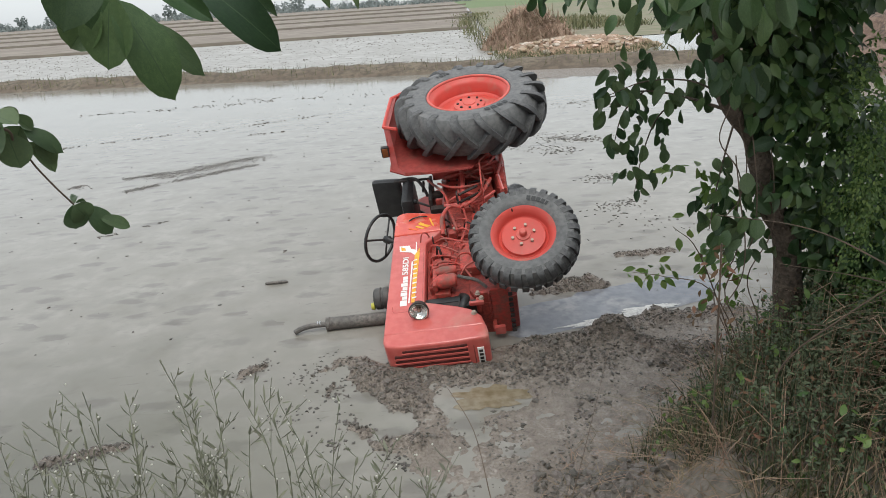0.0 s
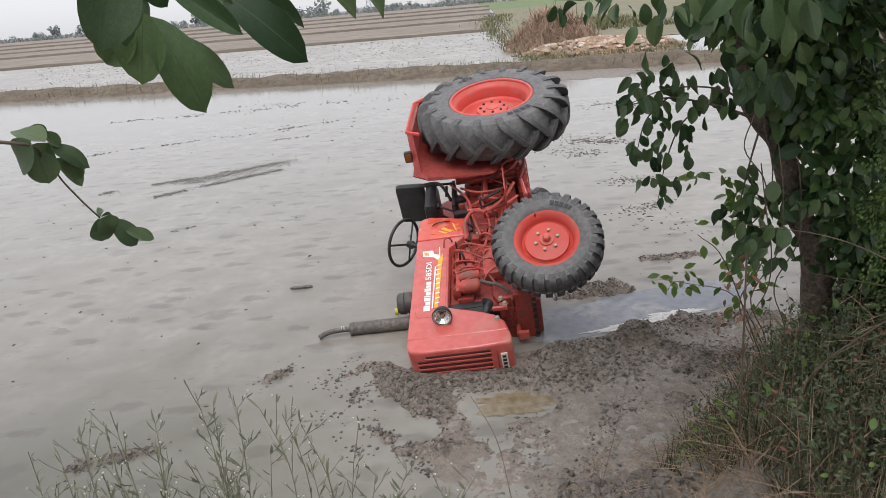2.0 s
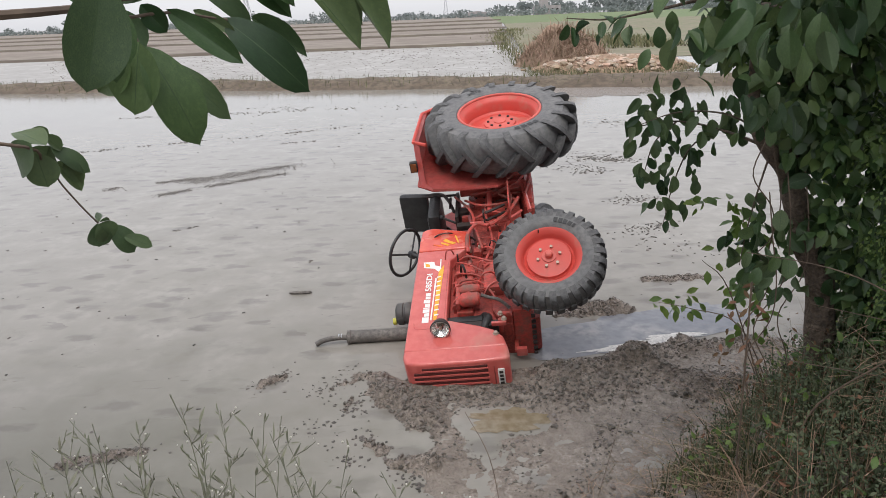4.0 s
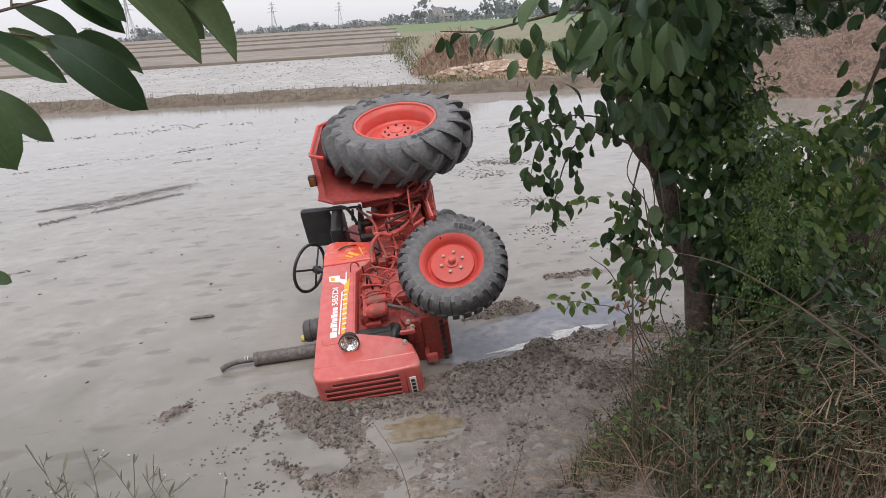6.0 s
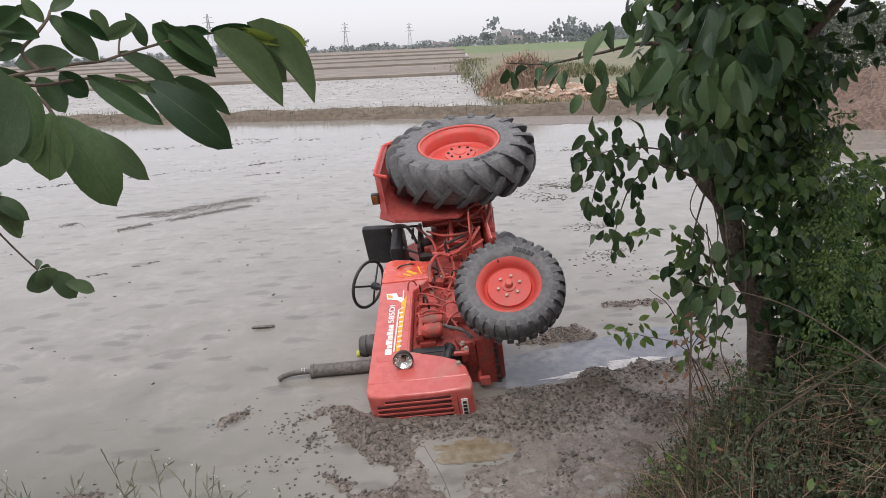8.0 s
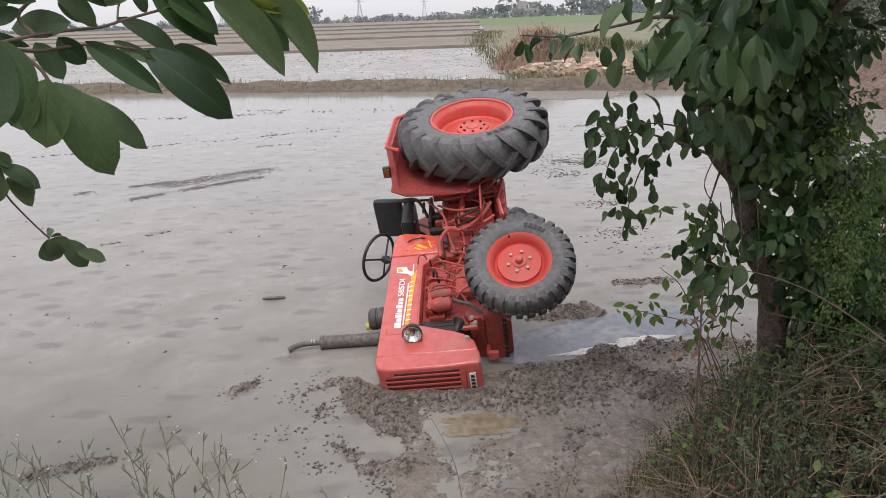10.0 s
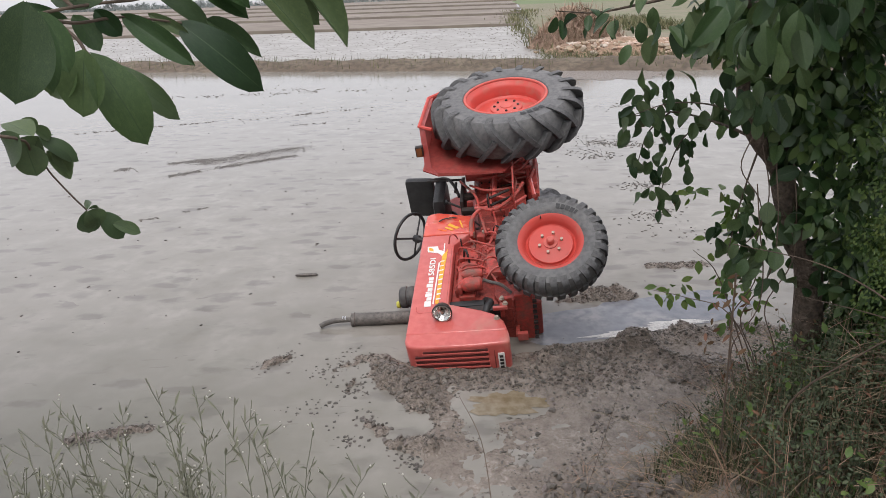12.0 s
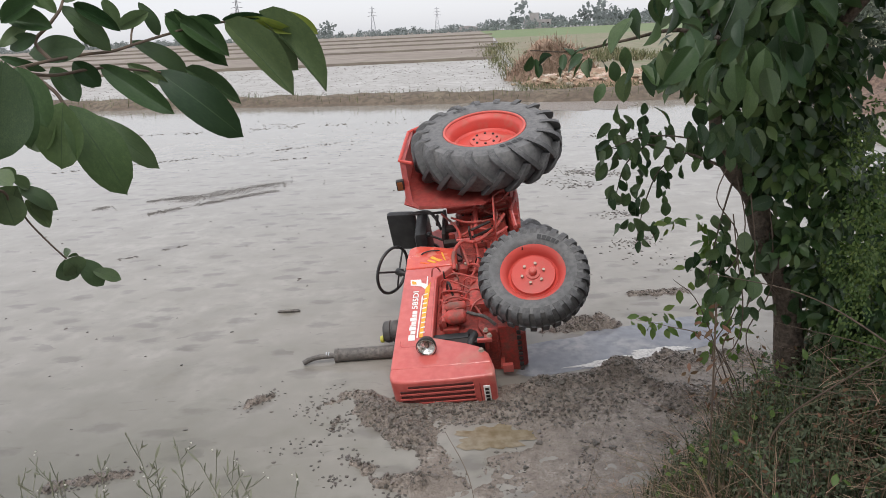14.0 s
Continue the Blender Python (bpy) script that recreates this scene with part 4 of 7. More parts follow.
                lathe(bm, [(0.0, 0.012), (0.01, 0.012), (0.01, 0.0)], 6, m=pose(x0 + cx * sx * 0.38, 0.219, z0 + cz * sz * 0.36))
                part("bolt", bm, M_DARKMETAL, cover)
    pipes = [([(1.3, 0.24, 0.22), (1.15, 0.30, 0.22), (1.05, 0.34, 0.14), (1.09, 0.35, 0.03), (0.94, 0.35, -0.12), (0.70, 0.34, -0.22)], 0.016),
             ([(0.45, 0.26, 0.35), (0.75, 0.28, 0.20), (1.0, 0.27, 0.16), (1.3, 0.26, 0.10)], 0.011), ([(0.4, 0.24, 0.05), (0.8, 0.28, 0.07), (1.2, 0.26, 0.02), (1.5, 0.24, 0.1)], 0.010),
             ([(0.5, 0.22, -0.18), (0.7, 0.3, -0.1), (0.72, 0.31, 0.1), (0.6, 0.3, 0.25)], 0.011), ([(1.35, 0.2, 0.3), (1.4, 0.27, 0.2), (1.5, 0.27, 0.0), (1.42, 0.25, -0.15)], 0.009),
             ([(1.55, 0.18, -0.1), (1.4, 0.28, -0.05), (1.2, 0.29, -0.12), (0.95, 0.26, -0.18)], 0.012), ([(1.75, 0.2, 0.33), (1.7, 0.27, 0.25), (1.76, 0.28, 0.1), (1.9, 0.22, 0.0)], 0.009),
             ([(0.55, 0.30, 0.0), (0.42, 0.32, -0.2), (0.3, 0.32, -0.28)], 0.013), ([(0.85, 0.24, 0.2), (0.82, 0.3, 0.02), (0.88, 0.27, -0.16)], 0.012)]
    for pts, r in pipes:
        bm = bmesh.new()
        tube(bm, smooth_path(pts), r, 8)
        part("pipe", bm, M_DIRTYRED, gb)
    # long bars and a bent pipe beside the gearbox
    for pts, r, mat in (([(0.24, 0.27, 0.03), (0.5, 0.28, 0.03), (0.80, 0.27, 0.035)], 0.022, M_PAINT), ([(0.33, 0.26, -0.26), (0.55, 0.27, -0.285), (0.80, 0.26, -0.31)], 0.02, M_PAINT),
                        ([(0.50, 0.26, 0.03), (0.50, 0.265, -0.12), (0.47, 0.26, -0.27)], 0.008, M_DIRTYRED), ([(0.94, 0.28, 0.20), (0.98, 0.30, 0.05), (0.99, 0.30, -0.06), (0.90, 0.29, -0.17), (0.80, 0.27, -0.24)], 0.012, M_PAINT),
                        ([(0.56, 0.24, -0.02), (0.60, 0.27, -0.12), (0.66, 0.24, -0.2)], 0.007, M_DARKMETAL)):
        bm = bmesh.new()
        tube(bm, smooth_path(pts), r, 8)
        part("bar", bm, mat, gb)
    # small lines, unions and brackets that crowd the engine side
    crowd = random.Random(11)
    for k in range(26):
        a = Vector((crowd.uniform(1.02, 1.85), crowd.uniform(0.19, 0.24), crowd.uniform(-0.22, 0.34)))
        d = Vector((crowd.uniform(-0.12, 0.16), 0, crowd.uniform(-0.2, 0.2)))
        lift = crowd.uniform(0.03, 0.1)
        q = [a, a + d * 0.3 + Vector((0, lift, 0)), a + d * 0.75 + Vector((0, lift * 1.1, 0)), a + d]
        bm = bmesh.new()
        tube(bm, smooth_path(q, 4), crowd.choice((0.006, 0.008, 0.01)), 6)
        part("fuel_line", bm, crowd.choice((M_DIRTYRED, M_DIRTYRED, M_PAINT, M_DARKMETAL)), eng)
    for k in range(22):
        x0, z0 = crowd.uniform(0.45, 1.95), crowd.uniform(-0.24, 0.32)
        bm = bmesh.new()
        box(bm, x0, 0.19, z0, crowd.uniform(0.025, 0.07), crowd.uniform(0.04, 0.1), crowd.uniform(0.025, 0.07), bevel=0.006)
        part("bracket", bm, crowd.choice((M_DIRTYRED, M_DIRTYRED, M_GRIMESHADE)), eng)
    for k in range(12):
        x0, z0 = crowd.uniform(0.5, 1.9), crowd.uniform(-0.24, 0.3)
        bm = bmesh.new()
        lathe(bm, [(0.0, 0.05), (0.016, 0.05), (0.02, 0.035), (0.02, 0.0)], 6, m=pose(x0, 0.19, z0))
        part("union_nut", bm, crowd.choice((M_DIRTYRED, M_BOLT)), eng)
    # foot plate, pedals and levers
    bm = bmesh.new()
    box(bm, 0.78, 0.36, -0.02, 0.5, 0.28, 0.012, m=None, bevel=0.003)
    part("foot_plate", bm, M_DIRTYRED, tractor, "red chequered foot plate")
    for xx, yy in ((0.98, 0.32), (1.02, 0.42)):
        bm = bmesh.new()
        tube(bm, [(xx - 0.1, yy, -0.1), (xx, yy, 0.06)], 0.012)
        box(bm, xx + 0.01, yy, 0.075, 0.07, 0.06, 0.012, bevel=0.004)
        part("pedal", bm, M_DARKMETAL, gb)
    for pts in ([(0.7, 0.1, 0.2), (0.68, 0.13, 0.36), (0.62, 0.16, 0.48)], [(0.78, -0.05, 0.2), (0.78, -0.08, 0.42), (0.72, -0.1, 0.52)]):
        bm = bmesh.new()
        tube(bm, pts, 0.011)
        part("gear_lever", bm, M_DARKMETAL, gb)
        bm = bmesh.new()
        bmesh.ops.create_uvsphere(bm, u_segments=12, v_segments=8, radius=0.025, matrix=Matrix.Translation(pts[-1]))
        part("lever_knob", bm, M_BLACK, gb)
    # front support, axle and draw plate
    bm = bmesh.new()
    prism(bm, [(1.80, -0.10), (2.06, -0.10), (2.06, 0.125), (1.98, 0.16), (1.80, 0.16)], -0.2, 0.20, bevel=0.012)
    sup = part("front_support", bm, M_GRIMESHADE, tractor, "heavy dark red front axle support")
    for bx, by, bz, sx, sy, sz, mat in ((2.085, 0.02, -0.055, 0.035, 0.56, 0.125, M_DIRTYRED), (2.075, 0.20, 0.06, 0.03, 0.10, 0.10, M_DIRTYRED), (2.10, 0.13, 0.02, 0.05, 0.26, 0.012, M_GRIMESHADE), (2.18, 0.245, 0.112, 0.022, 0.03, 0.105, M_PAINT),
                                        (2.15, 0.20, 0.10, 0.03, 0.12, 0.03, M_DIRTYRED), (2.20, -0.02, -0.03, 0.03, 0.07, 0.075, M_PAINT), (2.14, -0.02, 0.005, 0.12, 0.03, 0.03, M_DIRTYRED), (2.12, 0.31, -0.055, 0.05, 0.022, 0.125, M_DIRTYRED)):
        bm = bmesh.new()
        box(bm, bx, by, bz, sx, sy, sz, bevel=0.005)
        part("support_rib", bm, mat, sup)
    for bx, by, bz in ((2.287, 0.252, 0.136), (2.08, 0.245, 0.10), (2.155, 0.262, 0.075)):
        bm = bmesh.new()
        lathe(bm, [(0.0, 0.016), (0.014, 0.016), (0.018, 0.004), (0.022, 0.0)], 8, m=pose(bx, by, bz))
        part("bolt", bm, M_BOLT, sup)
    for k in range(9):
        y = 0.22 - 0.052 * k
        bm = bmesh.new()
        lathe(bm, [(0.0, -0.145), (0.013, -0.145), (0.015, -0.125), (0.015, -0.115)], 8, "Z", pose(2.10, y, 0.0))
        part("stud", bm, M_DARKMETAL, sup)
    bm = bmesh.new()
    box(bm, 1.97, 0.05, -0.06, 0.11, 0.90, 0.09, bevel=0.012)
    ax = part("front_axle_beam", bm, M_DIRTYRED, tractor)
    bm = bmesh.new()
    tube(bm, [(1.97, 0.47, 0.0), (1.97, 0.47, -0.33)], 0.035, 14)
    tube(bm, [(1.97, 0.47, -0.28), (1.99, 0.63, -0.275)], 0.03, 14)
    tube(bm, [(1.97, 0.47, -0.17), (1.80, 0.43, -0.17)], 0.018, 8)
    part("king_pin", bm, M_DIRTYRED, ax)
    bm = bmesh.new()
    tube(bm, [(1.80, 0.43, -0.17), (1.2, 0.33, -0.10)], 0.014, 8)
    part("drag_link", bm, M_DIRTYRED, ax)
    bm = bmesh.new()
    tube(bm, smooth_path([(2.11, -0.18, -0.12), (2.13, -0.21, -0.145), (2.12, -0.24, -0.15), (2.10, -0.24, -0.17)]), 0.011, 8)
    part("tow_hook", bm, M_DARKMETAL, sup)
    # mudguards: inner plate with an angular hood over the tyre
    for s in (1, -1):
        lip = [(-0.66, 0.30), (-0.515, 0.517), (-0.325, 0.751), (0.272, 0.788), (0.35, 0.665)]
        arch = [(-0.66, 0.28), (-0.52, 0.50), (-0.33, 0.745), (0.535, 0.755), (0.66, 0.63), (0.69, 0.42), (0.70, 0.06)]
        inner = [(-0.6, 0.10), (-0.64, 0.27), (-0.51, 0.51), (-0.325, 0.765), (0.545, 0.775), (0.655, 0.63), (0.68, 0.42), (0.69, 0.05), (0.5, -0.08), (0.1, -0.02)]
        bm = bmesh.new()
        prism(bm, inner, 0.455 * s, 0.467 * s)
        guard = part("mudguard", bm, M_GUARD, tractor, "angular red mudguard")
        bm = bmesh.new()
        top = [bm.verts.new((a, 0.462 * s, c)) for a, c in arch]
        out = [bm.verts.new((a, 0.76 * s, c)) for a, c in lip[:4]] + [bm.verts.new((0.655, 0.49 * s, 0.63)), bm.verts.new((0.685, 0.485 * s, 0.42)), bm.verts.new((0.69, 0.48 * s, 0.06))]
        for i in (0, 1, 2, 4, 5):
            bm.faces.new((top[i], top[i + 1], out[i + 1], out[i]))
        skirt = [bm.verts.new((a, 0.764 * s, c - 0.05)) for a, c in lip[1:4]]
        for i in (0, 1):
            bm.faces.new((out[i + 1], out[i + 2], skirt[i + 1], skirt[i]))
        fold = [bm.verts.new((0.30, 0.755 * s, 0.735)), bm.verts.new((0.55, 0.49 * s, 0.695))]
        bm.faces.new((out[3], top[3], fold[1], fold[0]))
        bm.faces.new((top[3], top[4], out[4], fold[1]))
        bmesh.ops.solidify(bm, geom=bm.faces[:], thickness=0.012)
        part("guard_hood", bm, M_PAINT, guard)
        bm = bmesh.new()
        tube(bm, [(a, 0.762 * s, c) for a, c in lip], 0.016, 6)
        part("guard_lip", bm, M_RIM, guard)
        bm = bmesh.new()
        box(bm, 0.43, 0.60 * s, 0.795, 0.045, 0.10, 0.07, bevel=0.008)
        lampbox = part("side_lamp", bm, M_DARKMETAL, guard, "small boxy side lamp")
        bm = bmesh.new()
        box(bm, 0.455, 0.60 * s, 0.795, 0.012, 0.08, 0.05, bevel=0.004)
        part("lamp_lens", bm, M_AMBER, lampbox, "amber lens")
    # seat
    bm = bmesh.new()
    box(bm, 0, 0, 0, 0.085, 0.41, 0.285, bevel=0.038)
    bmesh.ops.transform(bm, matrix=pose(0.25, 0.0, 0.885, 0, -8, 0), verts=bm.verts[:])
    seat = part("seat_back", bm, M_BLACK, tractor, "black vinyl seat back")
    bm = bmesh.new()
    box(bm, 0.47, 0.0, 0.67, 0.40, 0.41, 0.125, bevel=0.055)
    part("seat_cushion", bm, M_BLACK, seat)
    for yy in (0.19, -0.19):
        bm = bmesh.new()
        tube(bm, smooth_path([(0.27, yy, 0.80), (0.31, yy + 0.03, 0.62), (0.42, yy + 0.02, 0.54), (0.6, yy, 0.48)]), 0.015, 8)
        part("seat_bracket", bm, M_DARKMETAL, seat)
    bm = bmesh.new()
    tube(bm, [(0.30, 0.20, 0.80), (0.34, 0.21, 0.45)], 0.012, 8)
    part("seat_bracket", bm, M_DARKMETAL, seat)
    for k in range(2):
        bm = bmesh.new()
        box(bm, 0.45, 0.20, 0.46 + 0.06 * k, 0.16, 0.03, 0.022, bevel=0.006)
        part("seat_slide", bm, M_DARKMETAL, seat)
    bm = bmesh.new()
    for bx, by, bz, sx, sy, sz in ((0.55, 0.1, 0.45, 0.42, 0.28, 0.03), (0.62, 0.2, 0.40, 0.07, 0.04, 0.12), (0.80, 0.16, 0.38, 0.06, 0.05, 0.14)):
        box(bm, bx, by, bz, sx, sy, sz, bevel=0.006)
    part("seat_frame", bm, M_DARKMETAL, seat)
    # steering wheel and column
    sw = pose(0.905, 0.01, 0.935, 0, -32, 0)
    bm = bmesh.new()
    ring = [(0.212 + 0.014 * math.cos(a), 0.014 * math.sin(a)) for a in [2 * math.pi * k / 8 for k in range(8)]]
    lathe(bm, ring, 48, "Z", sw, closed=True)
    wheel = part("steering_wheel", bm, M_BLACK, tractor, "thin black steering wheel")
    for k in range(3):
        a = 2 * math.pi * k / 3 + 0.5
        bm = bmesh.new()
        tube(bm, [sw @ Vector((0, 0, -0.07)), sw @ Vector((0.212 * math.cos(a), 0.212 * math.sin(a), 0))], 0.009, 6)
        part("spoke", bm, M_BLACK, wheel)
    bm = bmesh.new()
    lathe(bm, [(0.0, -0.045), (0.032, -0.05), (0.036, -0.10), (0.022, -0.12), (0.02, -0.45), (0.0, -0.45)], 18, "Z", sw)
    part("steering_column", bm, M_BLACK, wheel)


build_tractor()


# ---- plants ----
def leaf_mesh(name, mat, width=0.5, fold=0.12, droop=0.18, tip=1.0, n=9):
    """A broad leaf one unit long from the stalk along +x, its face to +z, with a folded midrib and a drooping tip."""
    verts, faces = [], []
    for i in range(n + 1):
        t = i / n
        w = width * 0.5 * (math.sin(math.pi * t ** 1.04) ** 0.58) if 0 < i < n else 0.012
        z = -droop * t * t
        roll = tip * 0.25 * (t - 0.4)
        for q in (-1, -0.55, -0.022, 0.022, 0.55, 1):
            wave = 0.020 * math.sin(8 * t + 2 * q) + 0.007 * math.sin(29 * t) * (abs(q) == 0.55)
            verts.append((t - 0.02 * abs(q), q * w, z + fold * abs(q) ** 1.3 * w * 1.4 + roll * q * w + wave * abs(q)))
    for i in range(n):
        for k in range(5):
            a = i * 6 + k
            faces.append((a, a + 1, a + 7, a + 6))
    me = mesh_from(name, verts, faces, mat, True)
    me.materials.append(M_RIB)
    for k, p in enumerate(me.polygons):
        p.material_index = int(k % 5 == 2)
    return me


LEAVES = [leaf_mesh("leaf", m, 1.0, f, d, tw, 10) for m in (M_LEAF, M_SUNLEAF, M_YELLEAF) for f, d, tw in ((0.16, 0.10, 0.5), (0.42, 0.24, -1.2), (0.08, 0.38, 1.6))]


def leaf_frame(base, tip, face, width):
    """A pose that lays the unit leaf from base to tip, with its face about face."""
    base, tip = Vector(base), Vector(tip)
    d = tip - base
    x = d.normalized()
    z = Vector(face) - Vector(face).dot(x) * x
    z = z.normalized() if z.length > 1e-3 else x.orthogonal().normalized()
    y = z.cross(x)
    m = Matrix((x, y, z)).transposed().to_4x4()
    return Matrix.Translation(base) @ m @ Matrix.Diagonal((d.length, d.length * width, d.length, 1))


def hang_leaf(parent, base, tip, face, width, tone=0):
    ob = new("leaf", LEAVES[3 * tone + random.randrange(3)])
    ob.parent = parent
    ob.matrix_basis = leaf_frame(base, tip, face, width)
    return ob


OUTER_LEAVES = [
    (-0.234, 0.950, 2.441, -0.145, 0.940, 2.351, 0.39, 1),
    (-0.211, 1.040, 2.454, -0.111, 1.030, 2.350, 0.35, 1),
    (-0.181, 1.060, 2.455, -0.131, 1.070, 2.422, 0.34, 2),
    (-0.240, 1.020, 2.445, -0.156, 1.030, 2.426, 0.23, 2),
    (-0.215, 0.990, 2.436, -0.149, 1.000, 2.376, 0.41, 1),
    (-0.315, 0.950, 2.455, -0.242, 0.950, 2.388, 0.39, 0),
    (-0.292, 0.940, 2.445, -0.232, 0.940, 2.404, 0.48, 0),
    (-0.279, 0.960, 2.450, -0.246, 0.970, 2.444, 0.39, 0),
    (-0.254, 1.000, 2.447, -0.198, 1.010, 2.451, 0.25, 0),
    (-0.317, 0.900, 2.458, -0.353, 0.880, 2.440, 0.41, 1),
    (-0.336, 0.920, 2.471, -0.314, 0.930, 2.431, 0.39, 1),
    (-0.298, 0.940, 2.462, -0.288, 0.940, 2.443, 0.46, 0),
]
MID_LEAVES = [
    (-0.344, 0.900, 2.423, -0.280, 0.920, 2.388, 0.33, 1),
    (-0.399, 0.800, 2.398, -0.374, 0.800, 2.358, 0.59, 0),
    (-0.377, 0.810, 2.403, -0.356, 0.820, 2.372, 0.68, 0),
    (-0.356, 0.830, 2.396, -0.276, 0.830, 2.336, 0.31, 0),
    (-0.337, 0.860, 2.396, -0.292, 0.870, 2.368, 0.30, 1),
    (-0.307, 0.876, 2.384, -0.207, 0.871, 2.308, 0.42, 0),
    (-0.283, 0.910, 2.385, -0.216, 0.914, 2.340, 0.32, 1),
    (-0.431, 0.760, 2.413, -0.394, 0.780, 2.395, 0.25, 0),
    (-0.330, 0.700, 2.360, -0.279, 0.695, 2.271, 0.50, 0),
    (-0.341, 0.745, 2.346, -0.267, 0.745, 2.294, 0.32, 1),
    (-0.330, 0.690, 2.365, -0.348, 0.685, 2.296, 0.71, 0),
    (-0.345, 0.695, 2.356, -0.385, 0.690, 2.318, 0.71, 0),
]
INNER_LEAVES = [
    (-0.265, 0.515, 2.411, -0.283, 0.502, 2.336, 0.57, 1),
    (-0.295, 0.567, 2.406, -0.291, 0.558, 2.340, 0.43, 0),
    (-0.322, 0.618, 2.404, -0.305, 0.614, 2.350, 0.57, 0),
    (-0.366, 0.790, 2.464, -0.321, 0.800, 2.421, 0.39, 1),
    (-0.357, 0.800, 2.466, -0.314, 0.810, 2.437, 0.34, 0),
    (-0.333, 0.820, 2.470, -0.319, 0.820, 2.439, 0.48, 1),
    (-0.344, 0.780, 2.419, -0.405, 0.760, 2.419, 0.48, 1),
    (-0.363, 0.800, 2.441, -0.346, 0.810, 2.418, 0.34, 0),
    (-0.396, 0.780, 2.473, -0.373, 0.790, 2.463, 0.48, 0),
    (-0.365, 0.760, 2.441, -0.401, 0.740, 2.455, 0.57, 0),
    (-0.371, 0.750, 2.468, -0.403, 0.730, 2.450, 0.48, 0),
    (-0.414, 0.740, 2.424, -0.387, 0.750, 2.448, 0.36, 1),
    (-0.379, 0.750, 2.434, -0.409, 0.740, 2.421, 0.50, 0),
    (-0.368, 0.780, 2.457, -0.381, 0.770, 2.483, 0.46, 0),
    (-0.363, 0.790, 2.469, -0.339, 0.800, 2.488, 0.46, 1),
]
LOWER_LEAVES = [
    (-0.795, 1.223, 2.206, -0.778, 1.244, 2.187, 0.50),
    (-0.764, 1.213, 2.173, -0.803, 1.220, 2.120, 0.80),
    (-0.787, 1.242, 2.166, -0.720, 1.258, 2.127, 0.35),
    (-0.782, 1.253, 2.136, -0.748, 1.262, 2.077, 0.40),
    (-0.771, 1.179, 2.166, -0.765, 1.183, 2.102, 0.70),
    (-0.771, 1.241, 2.162, -0.783, 1.274, 2.181, 0.50),
    (-0.741, 1.165, 2.184, -0.809, 1.197, 2.211, 0.50),
    (-0.765, 1.255, 2.141, -0.752, 1.265, 2.088, 0.50),
    (-0.752, 1.145, 2.189, -0.818, 1.151, 2.137, 0.60),
    (-0.774, 1.219, 2.192, -0.754, 1.236, 2.162, 0.50),
]
LOWEND_LEAVES = [
    (-0.744, 1.273, 2.003, -0.750, 1.281, 1.942, 0.60),
    (-0.741, 1.273, 2.003, -0.724, 1.289, 1.964, 0.90),
    (-0.739, 1.310, 1.987, -0.696, 1.321, 1.928, 0.50),
    (-0.721, 1.322, 1.959, -0.674, 1.344, 1.930, 0.40),
    (-0.742, 1.274, 2.007, -0.753, 1.310, 2.028, 0.25),
    (-0.739, 1.274, 2.007, -0.728, 1.302, 2.005, 0.20),
]
MAIN_STEM = [(-0.355, 0.580, 2.394), (-0.369, 0.680, 2.401), (-0.368, 0.750, 2.407), (-0.356, 0.800, 2.411), (-0.342, 0.840, 2.413), (-0.331, 0.880, 2.420), (-0.306, 0.930, 2.431), (-0.281, 0.970, 2.440), (-0.253, 1.010, 2.445), (-0.209, 1.050, 2.454)]
UPPER_STEM = [(-0.368, 0.750, 2.407), (-0.387, 0.760, 2.427), (-0.374, 0.770, 2.444), (-0.364, 0.780, 2.459), (-0.363, 0.790, 2.470)]
MID_STEM = [(-0.370, 0.700, 2.402), (-0.343, 0.700, 2.378), (-0.334, 0.700, 2.362), (-0.330, 0.710, 2.353)]
MID_STEM_B = [(-0.377, 0.710, 2.396), (-0.383, 0.780, 2.390), (-0.355, 0.830, 2.394), (-0.303, 0.875, 2.384)]
SHORT_STEM = [(-0.333, 0.870, 2.418), (-0.334, 0.880, 2.433), (-0.335, 0.890, 2.441)]
LOWER_STEM = [(-0.786, 1.115, 2.197), (-0.769, 1.193, 2.146), (-0.766, 1.228, 2.093), (-0.754, 1.254, 2.043), (-0.742, 1.274, 2.005)]


rng = random.Random(5)


# a roadside tree stands behind the path; two of its boughs hang into view
ROADSIDE = Vector((-1.9, -0.75, 0.8))
roadside_tree = thing("roadside_tree", "roadside tree whose boughs of large dark green leaves overhang the path", "tree", m=Matrix.Translation(ROADSIDE))
bm = bmesh.new()
path = smooth_path([(0, 0, -0.1), (0.05, 0.0, 0.6), (0.02, 0.05, 1.2), (0.0, 0.1, 1.9), (-0.1, 0.1, 2.8)], 6)
tube(bm, path, 0, 12, [0.11 - 0.06 * k / len(path) for k in range(len(path))])
part("trunk", bm, M_BARK, roadside_tree)


